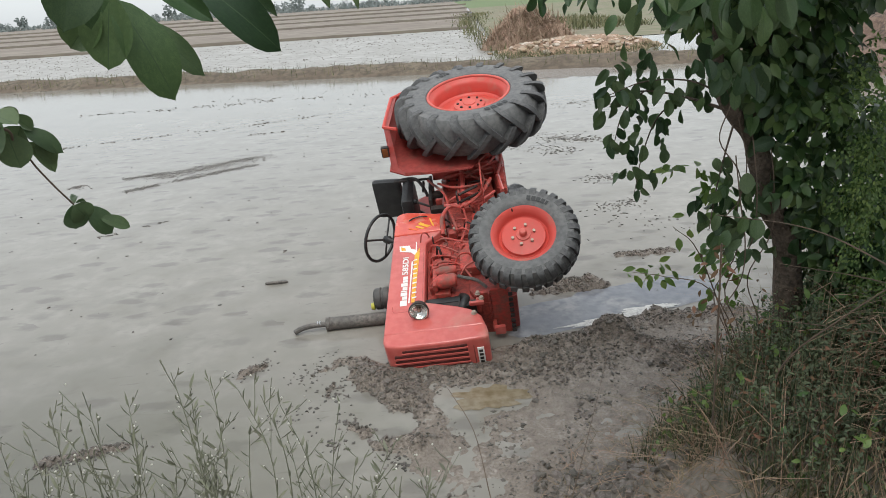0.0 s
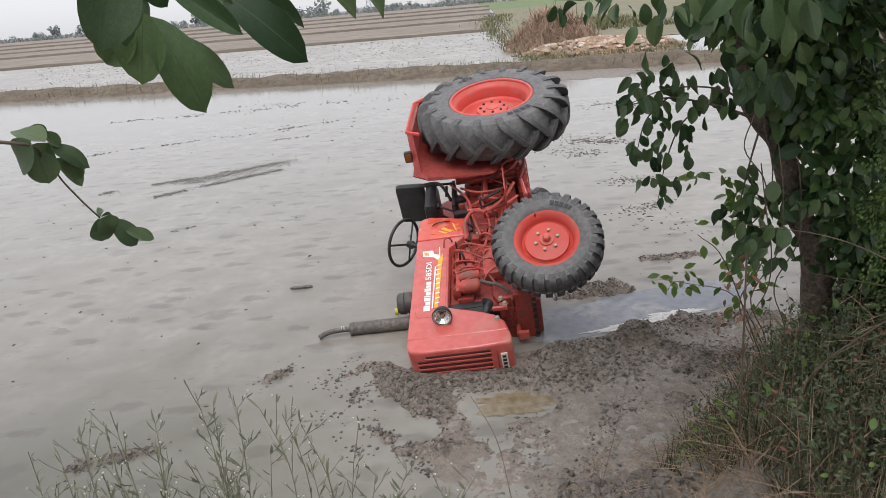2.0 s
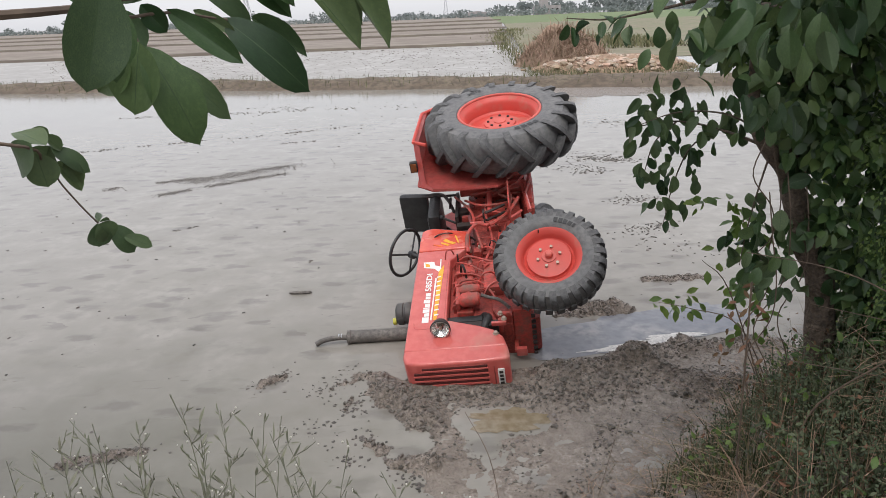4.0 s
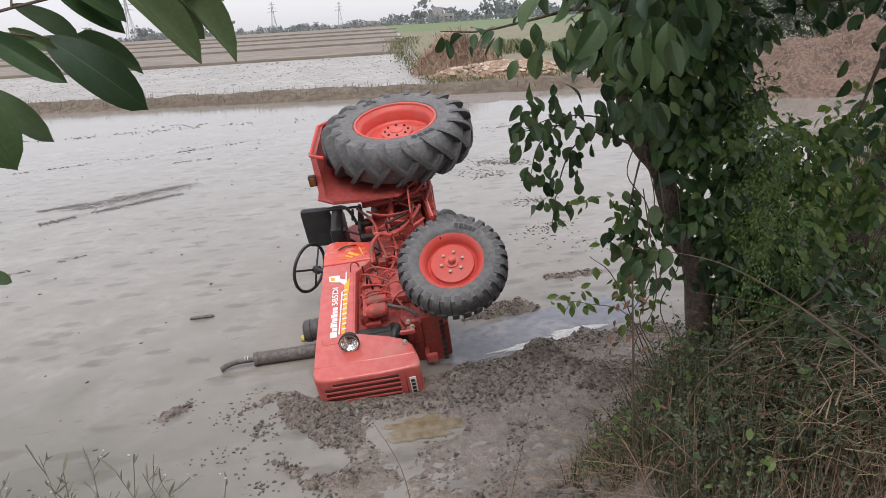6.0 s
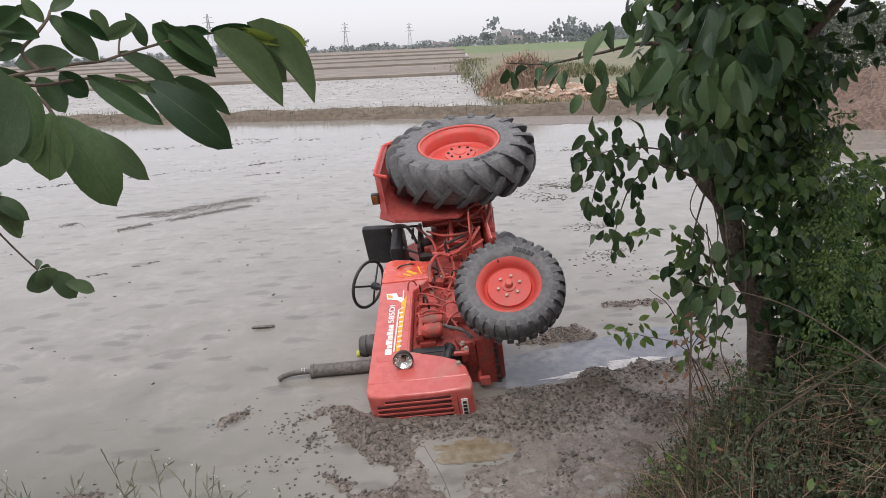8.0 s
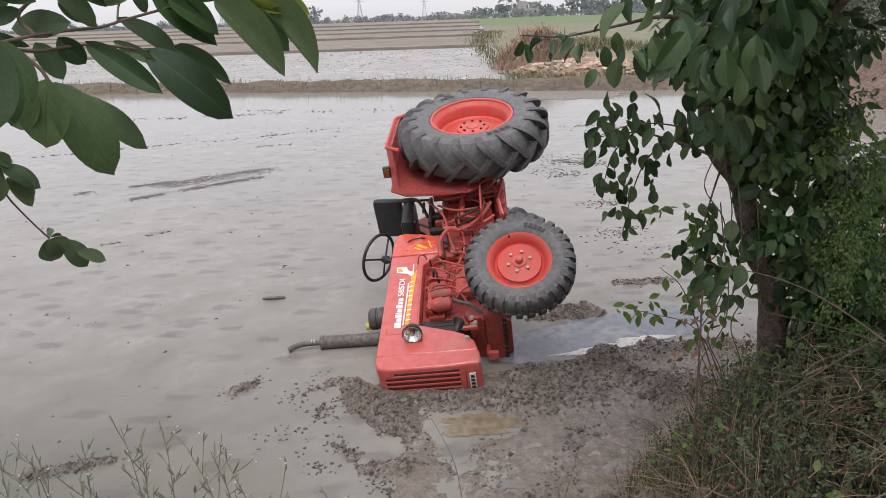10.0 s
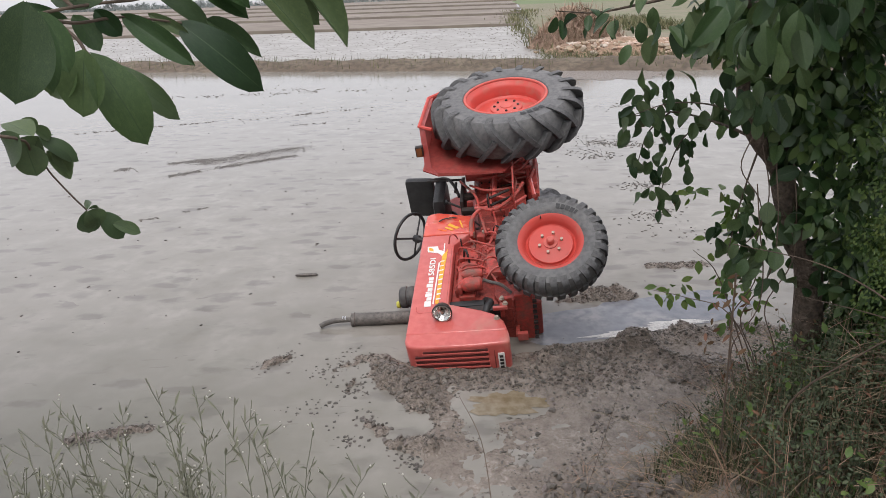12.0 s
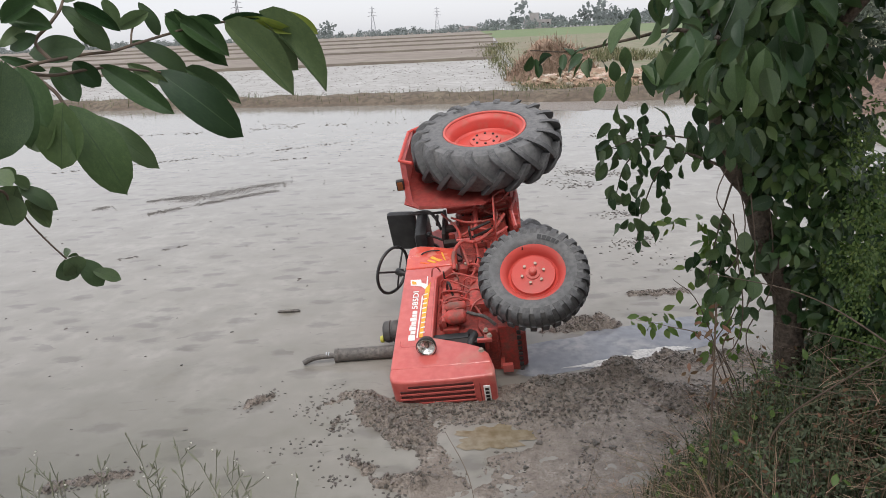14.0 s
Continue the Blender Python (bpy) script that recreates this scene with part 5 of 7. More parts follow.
def near_branch(label, stems, lists, toward):
    """A bough, in world places, as a part of the roadside tree."""
    b = None
    for pts, r0, r1 in stems:
        bm = bmesh.new()
        path = smooth_path(pts)
        tube(bm, path, 0, 7, [r0 + (r1 - r0) * min(1, k / 20) for k in range(len(path))])
        if b is None:
            b = part("bough", bm, M_TWIG, roadside_tree, label)
            b.matrix_basis = Matrix.Translation(-ROADSIDE)
        else:
            part("twig", bm, M_TWIG, b)
    for rows in lists:
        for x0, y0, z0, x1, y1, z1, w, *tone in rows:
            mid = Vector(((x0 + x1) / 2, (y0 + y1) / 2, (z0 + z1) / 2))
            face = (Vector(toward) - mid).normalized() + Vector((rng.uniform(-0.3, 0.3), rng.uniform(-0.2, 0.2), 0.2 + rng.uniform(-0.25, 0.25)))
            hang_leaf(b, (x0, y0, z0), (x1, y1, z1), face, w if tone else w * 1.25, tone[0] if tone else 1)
    return b


high_bough = near_branch("overhanging bough with large dark green leaves", [([(-1.88, -0.65, 2.1), (-1.3, -0.2, 2.25), (-0.7, 0.2, 2.36)] + MAIN_STEM, 0.009, 0.0018), (UPPER_STEM, 0.0024, 0.0014), (MID_STEM, 0.0022, 0.0015), (MID_STEM_B, 0.0022, 0.0013), (SHORT_STEM, 0.0013, 0.0012)],
                         [OUTER_LEAVES, MID_LEAVES, INNER_LEAVES], (0.05, 0.0, 2.5))
low_bough = near_branch("thin drooping twig with a few green leaves", [([(-1.88, -0.65, 1.9), (-1.6, 0.2, 2.2), (-1.15, 0.9, 2.26)] + LOWER_STEM, 0.008, 0.0018)], [LOWER_LEAVES, LOWEND_LEAVES], (0.05, 0.0, 2.5))


class Foliage:
    """Many small leaves gathered into one mesh."""
    def __init__(self):
        self.v, self.f = [], []

    def leaf(self, base, d, face, length, width, bend=0.15):
        x = d.normalized()
        z = face - face.dot(x) * x
        z = z.normalized() if z.length > 1e-3 else x.orthogonal().normalized()
        y = z.cross(x)
        n = len(self.v)
        for t, w, b in ((0, 0.04, 0), (0.28, 0.85, 0.02), (0.62, 0.9, 0.3), (1.0, 0.03, 1.0)):
            c = base + x * (length * t) - z * (length * bend * b)
            h = y * (width * 0.5 * w)
            up = z * (width * 0.10 * w)
            self.v += [tuple(c - h + up), tuple(c), tuple(c + h + up)]
        for k in range(3):
            a = n + 3 * k
            self.f += [(a, a + 1, a + 4, a + 3), (a + 1, a + 2, a + 5, a + 4)]

    def blade(self, base, tip, width, sag=0.15):
        d = tip - base
        side = Vector((d.y, -d.x, 0.001))
        side = side.normalized() if side.length > 1e-4 else Vector((1, 0, 0))
        side = (side + Vector((rng.uniform(-0.7, 0.7), rng.uniform(-0.7, 0.7), 0))).normalized()
        n = len(self.v)
        for t, w in ((0, 1.0), (0.35, 0.9), (0.7, 0.6), (1.0, 0.08)):
            c = base + d * t + Vector((0, 0, -sag * d.length * t * t))
            h = side * (width * w * 0.5)
            self.v += [tuple(c - h), tuple(c + h)]
        for k in range(3):
            a = n + 2 * k
            self.f.append((a, a + 1, a + 3, a + 2))

    def done(self, name, mat, smooth=True):
        return new(name, mesh_from(name, self.v, self.f, mat, smooth))


def rvec(r=1.0):
    while True:
        v = Vector((rng.uniform(-1, 1), rng.uniform(-1, 1), rng.uniform(-1, 1)))
        if 0.05 < v.length < 1:
            return v * r


# the tree on the bank
def limb(name, pts, radii, parent, knots=0.12):
    bm = bmesh.new()
    path = smooth_path(pts, 6)
    n = len(path)
    rr = []
    for k in range(n):
        t = k / (n - 1) * (len(radii) - 1)
        i = min(int(t), len(radii) - 2)
        rr.append((radii[i] + (radii[i + 1] - radii[i]) * (t - i)) * (1 + knots * noise.noise(path[k] * 9)))
    tube(bm, path, 0, 12, rr)
    return part(name, bm, M_BARK, parent)


def clump(fol, c, r, count, size, squash=0.8, down=0.6, gap=-1.0):
    c = Vector(c)
    for _ in range(count):
        o = rvec()
        o.z *= squash
        p = c + o * r
        if noise.noise(p * 11) < gap:
            continue
        d = (o * 0.7 + rvec(0.8) + Vector((0, -0.1, -down))).normalized()
        fol.leaf(p, d, Vector((rng.uniform(-0.7, 0.7), -0.6 + rng.uniform(-0.6, 0.6), 0.7)), size * rng.uniform(0.65, 1.25), size * rng.uniform(0.42, 0.68))


def build_tree():
    tree = thing("tree", "small leafy tree with a bent grey-brown trunk and creepers", "tree")
    limb("trunk", [(1.235, 2.06, 0.75), (1.215, 2.06, 1.0), (1.208, 2.06, 1.187), (1.191, 2.06, 1.306), (1.156, 2.06, 1.532), (1.101, 2.06, 1.624), (1.056, 2.06, 1.752), (1.024, 2.06, 1.848), (1.0, 2.07, 2.0), (1.0, 2.07, 2.22), (1.02, 2.05, 2.5), (1.03, 2.1, 2.9), (1.05, 2.2, 3.4)],
         [0.066, 0.054, 0.050, 0.047, 0.043, 0.040, 0.037, 0.034, 0.030, 0.026, 0.022, 0.017, 0.012], tree)
    limb("bough", [(1.04, 2.06, 1.80), (0.985, 2.05, 1.895), (0.94, 2.04, 1.945), (0.885, 2.03, 2.02), (0.86, 2.02, 2.10), (0.845, 2.0, 2.22), (0.82, 1.95, 2.36), (0.72, 1.88, 2.55), (0.6, 1.8, 2.75)], [0.027, 0.025, 0.024, 0.021, 0.019, 0.016, 0.014, 0.011, 0.008], tree)
    limb("bough", [(1.0, 2.06, 2.1), (1.12, 2.0, 2.3), (1.3, 1.9, 2.6), (1.5, 1.85, 2.9)], [0.022, 0.018, 0.013, 0.009], tree)
    limb("bough", [(0.83, 1.97, 2.34), (0.66, 1.80, 2.39), (0.50, 1.75, 2.37), (0.38, 1.78, 2.35), (0.28, 1.84, 2.355)], [0.008, 0.0055, 0.0035, 0.0025, 0.0012], tree)
    limb("bough", [(0.83, 1.97, 2.34), (0.72, 1.7, 2.37), (0.66, 1.45, 2.36), (0.61, 1.33, 2.34)], [0.008, 0.005, 0.0025, 0.001], tree)
    limb("bough", [(0.93, 2.04, 1.96), (0.84, 2.2, 1.99), (0.74, 2.33, 2.0), (0.62, 2.42, 1.97)], [0.006, 0.004, 0.003, 0.0015], tree)
    for pts in ([(0.84, 2.2, 1.99), (0.78, 2.28, 1.92), (0.75, 2.34, 1.78), (0.73, 2.36, 1.62)], [(0.74, 2.33, 2.0), (0.68, 2.37, 1.92), (0.655, 2.39, 1.80)], [(0.885, 2.03, 2.02), (0.80, 2.08, 2.06), (0.70, 2.2, 2.05), (0.60, 2.28, 2.0)],
                [(0.94, 2.04, 1.945), (0.90, 2.0, 1.85), (0.87, 1.98, 1.72), (0.86, 1.98, 1.6)]):
        limb("twig", pts, [0.0035, 0.0028, 0.0022, 0.0012], tree)
    for x0, y0, z0, drop in ((0.93, 2.0, 1.95, 0.75), (1.02, 1.98, 1.9, 0.8), (0.9, 1.93, 1.85, 0.7), (0.88, 1.95, 2.0, 0.5), (0.96, 1.96, 1.9, 0.85)):
        bm = bmesh.new()
        tube(bm, smooth_path([(x0, y0, z0), (x0 + rng.uniform(-0.05, 0.05), y0 - 0.02, z0 - drop * 0.2), (x0 + rng.uniform(-0.05, 0.05), y0 - 0.02, z0 - drop * 0.4), (x0 + rng.uniform(-0.06, 0.06), y0, z0 - drop * 0.6), (x0 + rng.uniform(-0.06, 0.06), y0 + 0.02, z0 - drop * 0.8), (x0 + rng.uniform(-0.05, 0.08), y0, z0 - drop)]), 0.002, 5)
        part("creeper", bm, M_TWIG, tree)
    # the large leaves that hang towards the path
    big = [((0.54, 1.52, 2.39), 0.08, 8), ((0.63, 1.36, 2.365), 0.085, 11), ((0.62, 1.6, 2.45), 0.13, 10), ((0.71, 1.5, 2.36), 0.10, 12), ((0.42, 1.70, 2.335), 0.035, 6), ((0.34, 1.76, 2.34), 0.03, 4), ((0.29, 1.82, 2.345), 0.02, 2), ((0.80, 1.6, 2.45), 0.15, 10), ((0.72, 1.75, 2.25), 0.10, 11), ((0.83, 1.78, 2.18), 0.08, 9), ((0.92, 1.75, 2.42), 0.12, 12), ((0.78, 1.85, 2.10), 0.07, 8), ((0.42, 1.50, 2.37), 0.070, 4), ((0.43, 1.50, 2.30), 0.070, 4), ((0.50, 1.60, 2.22), 0.070, 4), ((0.50, 1.50, 2.37), 0.080, 4), ((0.66, 1.70, 2.17), 0.070, 4)]
    for c, r, n in big:
        for _ in range(n):
            o = rvec(r)
            base = Vector(c) + o
            d = (o.normalized() * 0.5 + rvec(0.6) + Vector((-0.1, -0.1, -0.75))).normalized()
            s = rng.uniform(0.055, 0.10) * (0.6 if r < 0.08 else 1)
            face = Vector((-base.x * 0.6, -base.y * 0.6, 1.6)).normalized() + rvec(0.9)
            hang_leaf(tree, base, base + d * s, face, rng.uniform(0.44, 0.62), 1 if rng.random() < 0.1 else 0)
    for c, r, n in (((0.70, 2.31, 2.03), 0.13, 34), ((0.64, 2.38, 1.97), 0.09, 13), ((0.75, 2.35, 1.86), 0.10, 20), ((0.73, 2.36, 1.70), 0.07, 13), ((0.66, 2.39, 1.84), 0.06, 9), ((0.85, 2.21, 2.03), 0.10, 18), ((0.88, 1.96, 1.80), 0.07, 12), ((0.86, 1.97, 1.66), 0.07, 10), ((0.95, 1.95, 1.70), 0.08, 16), ((0.90, 1.95, 1.56), 0.08, 14), ((0.98, 1.97, 1.58), 0.07, 12)):
        for _ in range(n):
            base = Vector(c) + rvec(r)
            d = (rvec(0.7) + Vector((0, 0, -0.8))).normalized()
            hang_leaf(tree, base, base + d * rng.uniform(0.04, 0.072), Vector((-0.3, -0.8, 0.7)) + rvec(1.0), rng.uniform(0.45, 0.68), 1 if rng.random() < 0.55 else 0)
    for _ in range(120):
        t = rng.random()
        base = Vector((1.20 - 0.22 * t + rng.gauss(0, 0.05), 2.02 + rng.gauss(0, 0.04), 1.5 + 0.62 * t + rng.gauss(0, 0.04)))
        d = (rvec(0.8) + Vector((-0.15, -0.1, -0.7))).normalized()
        hang_leaf(tree, base, base + d * rng.uniform(0.04, 0.075), Vector((-0.4, -1, 0.5)) + rvec(0.8), rng.uniform(0.5, 0.7), 1 if rng.random() < 0.2 else 0)
    fol = Foliage()
    for c, r, n in (((1.02, 2.12, 2.34), 0.22, 480), ((1.04, 2.06, 2.08), 0.15, 240), ((1.10, 2.02, 2.2), 0.15, 260), ((0.85, 1.98, 2.5), 0.2, 260), ((1.02, 2.1, 2.55), 0.24, 420), ((0.96, 1.95, 2.35), 0.18, 300),
                    ((0.8, 2.0, 2.3), 0.13, 130), ((1.13, 1.97, 2.0), 0.11, 150), ((1.27, 2.05, 1.85), 0.11, 130), ((0.95, 2.3, 3.0), 0.5, 400), ((1.06, 2.02, 1.98), 0.07, 36), ((1.0, 2.05, 2.75), 0.28, 350), ((1.40, 2.15, 1.62), 0.12, 130), ((1.44, 2.15, 1.4), 0.12, 120), ((1.08, 1.92, 1.74), 0.04, 10), ((0.98, 1.95, 2.12), 0.08, 45), ((1.06, 1.95, 1.98), 0.06, 26), ((1.36, 2.05, 1.9), 0.10, 90), ((1.22, 2.08, 2.30), 0.14, 150), ((1.27, 2.1, 2.10), 0.10, 80), ((1.20, 2.08, 2.05), 0.11, 100), ((1.16, 2.0, 1.78), 0.10, 100), ((1.24, 2.0, 1.62), 0.10, 90), ((1.30, 2.02, 1.46), 0.10, 90), ((1.30, 2.0, 1.30), 0.11, 100)):
        clump(fol, c, r, int(n * 1.0), 0.054)
    # unseen upper crown, added to keep skylight off the bank
    for c, r, n in (((0.9, 1.9, 3.3), 0.6, 420), ((1.5, 1.7, 3.3), 0.6, 480), ((1.3, 2.5, 3.4), 0.6, 420), ((1.7, 1.2, 3.4), 0.55, 380), ((2.1, 1.5, 3.35), 0.5, 600), ((2.2, 0.8, 3.4), 0.6, 500), ((1.35, 1.4, 3.0), 0.35, 300), ((1.8, 1.1, 3.0), 0.4, 300), ((1.5, 0.8, 3.0), 0.35, 300), ((1.1, 0.9, 2.98), 0.3, 220)):
        clump(fol, c, r, n, 0.13)
    ob = fol.done("crown", M_CROWN)
    ob.parent = tree
    tagged(ob, kind="stuff")
    vine = Foliage()
    for c, r, n in (((1.22, 1.86, 1.95), 0.12, 380), ((1.27, 1.86, 1.75), 0.12, 400), ((1.31, 1.86, 1.55), 0.11, 300), ((1.19, 1.88, 2.12), 0.09, 150), ((1.36, 1.9, 1.7), 0.1, 160), ((1.40, 1.9, 1.45), 0.11, 200), ((1.33, 1.8, 1.36), 0.09, 120)):
        clump(vine, c, r, int(n * 4.6), 0.0135, 1.3, 0.6, 0.02)
    ob = vine.done("creeper_leaves", M_VINE)
    ob.parent = tree
    tagged(ob, "feathery fresh green creeper leaves", kind="stuff")


build_tree()
fol = Foliage()
for c, r, n in (((-0.1, 0.1, 2.9), 0.6, 420), ((0.4, -0.3, 2.7), 0.5, 320), ((-0.6, -0.2, 2.8), 0.5, 320), ((0.0, -0.6, 2.5), 0.55, 320)):
    clump(fol, c, r, n, 0.13)
# high clumps out of sight, added to shade the near water
for c, r, n in (((-1.9, 0.0, 3.9), 1.0, 1100), ((-1.1, 0.7, 3.9), 0.8, 800), ((-2.4, -0.9, 3.6), 1.0, 900), ((-1.6, 1.3, 4.2), 0.7, 500)):
    clump(fol, c, r, n, 0.2)
ob = fol.done("crown", M_CROWN)
ob.parent = roadside_tree
tagged(ob, kind="stuff")


def build_shrub(name, label, clumps, size, mat, stems, thick=0.008):
    s = thing(name, label, "shrub")
    for pts in stems:
        bm = bmesh.new()
        path = smooth_path(pts)
        tube(bm, path, 0, 6, [thick * (1 - 0.75 * k / len(path)) for k in range(len(path))])
        part("stem", bm, M_TWIG, s)
    fol = Foliage()
    for c, r, n in clumps:
        clump(fol, c, r, int(n * 1.3), size, gap=-0.06)
    ob = fol.done("foliage", mat)
    ob.parent = s
    return tagged(ob, kind="stuff")


build_shrub("shrub", "dense bright green shrub on the bank", [((1.62, 2.35, 1.55), 0.26, 420), ((1.9, 2.3, 1.3), 0.28, 380), ((1.5, 2.15, 1.5), 0.2, 260), ((1.7, 1.95, 1.2), 0.24, 300), ((1.48, 2.35, 1.82), 0.18, 220), ((1.68, 2.4, 1.78), 0.2, 260), ((1.85, 2.4, 1.6), 0.22, 260), ((2.1, 2.3, 1.2), 0.25, 260), ((1.4, 2.2, 1.6), 0.15, 160), ((1.42, 2.3, 1.98), 0.1, 70), ((1.71, 2.40, 1.80), 0.12, 110), ((1.93, 2.50, 1.86), 0.14, 130), ((2.08, 2.50, 1.91), 0.14, 120), ((2.09, 2.40, 1.78), 0.15, 150), ((1.84, 2.30, 1.73), 0.15, 170), ((1.63, 2.20, 1.71), 0.13, 140), ((1.55, 2.30, 1.80), 0.09, 70), ((1.53, 2.35, 1.91), 0.07, 40), ((1.92, 2.20, 1.67), 0.15, 170)], 0.050, M_SHRUB,
            [[(1.7, 2.3, 0.9), (1.75, 2.3, 1.4), (1.7, 2.3, 1.9)], [(1.8, 2.2, 0.9), (1.95, 2.2, 1.4), (2.05, 2.2, 1.7)]])
build_shrub("shrub", "dark tangled bramble shrub under the tree", [((1.52, 1.9, 1.38), 0.18, 220), ((1.45, 1.98, 1.52), 0.14, 150), ((1.65, 1.75, 1.25), 0.25, 220), ((1.42, 1.9, 1.22), 0.12, 90), ((1.38, 1.62, 1.42), 0.14, 170), ((1.36, 1.72, 1.30), 0.13, 150), ((1.50, 1.5, 1.38), 0.18, 220), ((1.34, 1.45, 1.27), 0.12, 130), ((1.45, 1.3, 1.25), 0.15, 150)], 0.055, M_CROWN,
            [[(1.4, 1.9, 0.9), (1.42, 1.86, 1.3), (1.5, 1.8, 1.6)]])
build_shrub("shrub", "sprig with pale young leaves over the mud", [((0.87, 2.74, 1.12), 0.05, 9), ((0.95, 2.68, 1.15), 0.06, 12), ((0.90, 2.25, 1.50), 0.08, 20), ((1.03, 2.3, 1.38), 0.09, 22), ((1.08, 2.38, 1.22), 0.1, 26), ((0.96, 2.1, 1.62), 0.07, 12), ((0.86, 2.3, 1.70), 0.05, 16), ((0.93, 2.3, 1.69), 0.05, 16), ((0.99, 2.28, 1.65), 0.05, 14)], 0.05, M_LIGHTLEAF,
            [[(1.15, 2.2, 0.95), (1.05, 2.35, 1.2), (0.95, 2.6, 1.16), (0.86, 2.76, 1.12)], [(1.1, 2.2, 1.0), (0.95, 2.25, 1.4), (0.84, 2.24, 1.52)]], 0.0032)

# a second tree further along the bank
tree2 = thing("tree", "leaning tree trunk with a few hanging leafy boughs", "tree")
limb("trunk", [(2.15, 2.6, 0.8), (2.23, 2.61, 1.33), (2.27, 2.6, 1.6), (2.33, 2.58, 1.9), (2.4, 2.6, 2.6), (2.5, 2.7, 3.4)], [0.085, 0.075, 0.07, 0.062, 0.05, 0.03], tree2)
limb("bough", [(2.35, 2.58, 2.3), (1.9, 2.1, 2.5), (1.55, 1.7, 2.42), (1.38, 1.6, 2.25), (1.31, 1.58, 2.08)], [0.02, 0.014, 0.009, 0.006, 0.003], tree2)
limb("bough", [(2.38, 2.6, 2.5), (1.9, 2.2, 2.43), (1.6, 2.03, 2.38), (1.38, 2.0, 2.36)], [0.014, 0.01, 0.006, 0.003], tree2)
for c, r, n in (((1.40, 1.62, 2.18), 0.10, 15), ((1.36, 1.60, 2.04), 0.09, 12), ((1.45, 1.65, 2.35), 0.12, 16), ((1.40, 2.0, 2.36), 0.06, 6), ((1.36, 2.0, 2.45), 0.07, 8), ((1.5, 2.0, 2.36), 0.07, 9), ((1.6, 2.0, 2.36), 0.08, 11), ((1.72, 2.02, 2.37), 0.09, 12)):
    for _ in range(n):
        base = Vector(c) + rvec(r)
        hang_leaf(tree2, base, base + (rvec(0.8) + Vector((0, 0, -0.6))).normalized() * rng.uniform(0.04, 0.066), Vector((-0.6, -1, 0.8)) + rvec(1.0), rng.uniform(0.45, 0.62))
fol = Foliage()
for c, r, n in (((2.4, 2.6, 2.9), 0.45, 420), ((1.9, 2.3, 3.0), 0.35, 320), ((2.8, 2.8, 2.5), 0.4, 300)):
    clump(fol, c, r, n, 0.08)
# larger unseen clumps overhead, added to darken the ground beneath
for c, r, n in (((2.3, 2.2, 3.4), 0.7, 520), ((2.4, 1.3, 3.5), 0.7, 480), ((3.0, 2.0, 3.3), 0.7, 480), ((2.9, 3.0, 3.4), 0.7, 420)):
    clump(fol, c, r, n, 0.16)
ob = fol.done("crown", M_CROWN)
ob.parent = tree2
tagged(ob, kind="stuff")

# bramble canes
for pts in ([(0.80, 1.80, 1.71), (0.92, 1.59, 1.74), (1.0, 1.45, 1.72), (1.05, 1.22, 1.68), (1.08, 1.05, 1.62), (1.1, 0.9, 1.45), (1.1, 0.85, 1.0)], [(1.05, 1.9, 1.5), (1.2, 1.6, 1.55), (1.35, 1.4, 1.5), (1.5, 1.3, 1.2), (1.5, 1.3, 0.95)],
            [(1.1, 1.35, 1.72), (1.0, 1.45, 1.55), (0.93, 1.6, 1.3), (0.92, 1.62, 1.0)], [(0.9, 1.7, 1.42), (1.2, 1.55, 1.42), (1.5, 1.5, 1.35), (1.7, 1.5, 1.1), (1.72, 1.5, 0.95)]):
    cane = thing("bramble_cane", "thin arching brown bramble cane", "cane", "bramble canes")
    bm = bmesh.new()
    path = smooth_path(pts)
    tube(bm, path, 0, 6, [0.0012 + 0.0026 * k / len(path) for k in range(len(path))])
    for k in range(2, len(path) - 2, 2):
        q = path[k]
        tube(bm, [q, q + rvec(0.014)], 0, 4, [0.0015, 0.0003])
    part("stem", bm, M_TWIG, cane)


# grass and weeds on the bank
def on_bank(x0, x1, lo, hi):
    x = rng.uniform(x0, x1)
    y = toe(x) - rng.uniform(lo, hi)
    return Vector((x, y, land(x, y) - 0.01))


green, dry, weeds, brown = Foliage(), Foliage(), Foliage(), Foliage()
for _ in range(5200):
    p = on_bank(0.86, 3.0, 0.12, 2.1)
    if p.y < 0.75:
        continue
    h = rng.uniform(0.08, 0.30)
    green.blade(p, p + Vector((rng.uniform(-0.6, 0.6) * h, rng.uniform(-0.6, 0.4) * h, h)), rng.uniform(0.003, 0.007))
for _ in range(3600):
    p = on_bank(0.82, 2.6, 0.05, 2.0)
    if p.y < 0.75:
        continue
    h = rng.uniform(0.10, 0.42)
    dry.blade(p, p + Vector((rng.uniform(-1.0, 0.7) * h, rng.uniform(-0.9, 0.5) * h, h * rng.uniform(0.35, 1))), rng.uniform(0.002, 0.0045), 0.3)
for _ in range(1500):
    p = on_bank(0.88, 2.6, 0.2, 1.85)
    if p.y < 0.75:
        continue
    h = rng.uniform(0.12, 0.34)
    top = p + Vector((rng.uniform(-0.06, 0.06), rng.uniform(-0.08, 0.04), h))
    dry.blade(p, top, 0.004, 0)
    for k in range(12):
        q = p.lerp(top, rng.uniform(0.25, 1.0))
        weeds.leaf(q, (rvec() + Vector((0, 0, 0.25))).normalized(), Vector((0, -0.5, 1)) + rvec(0.6), rng.uniform(0.008, 0.019), rng.uniform(0.004, 0.009))
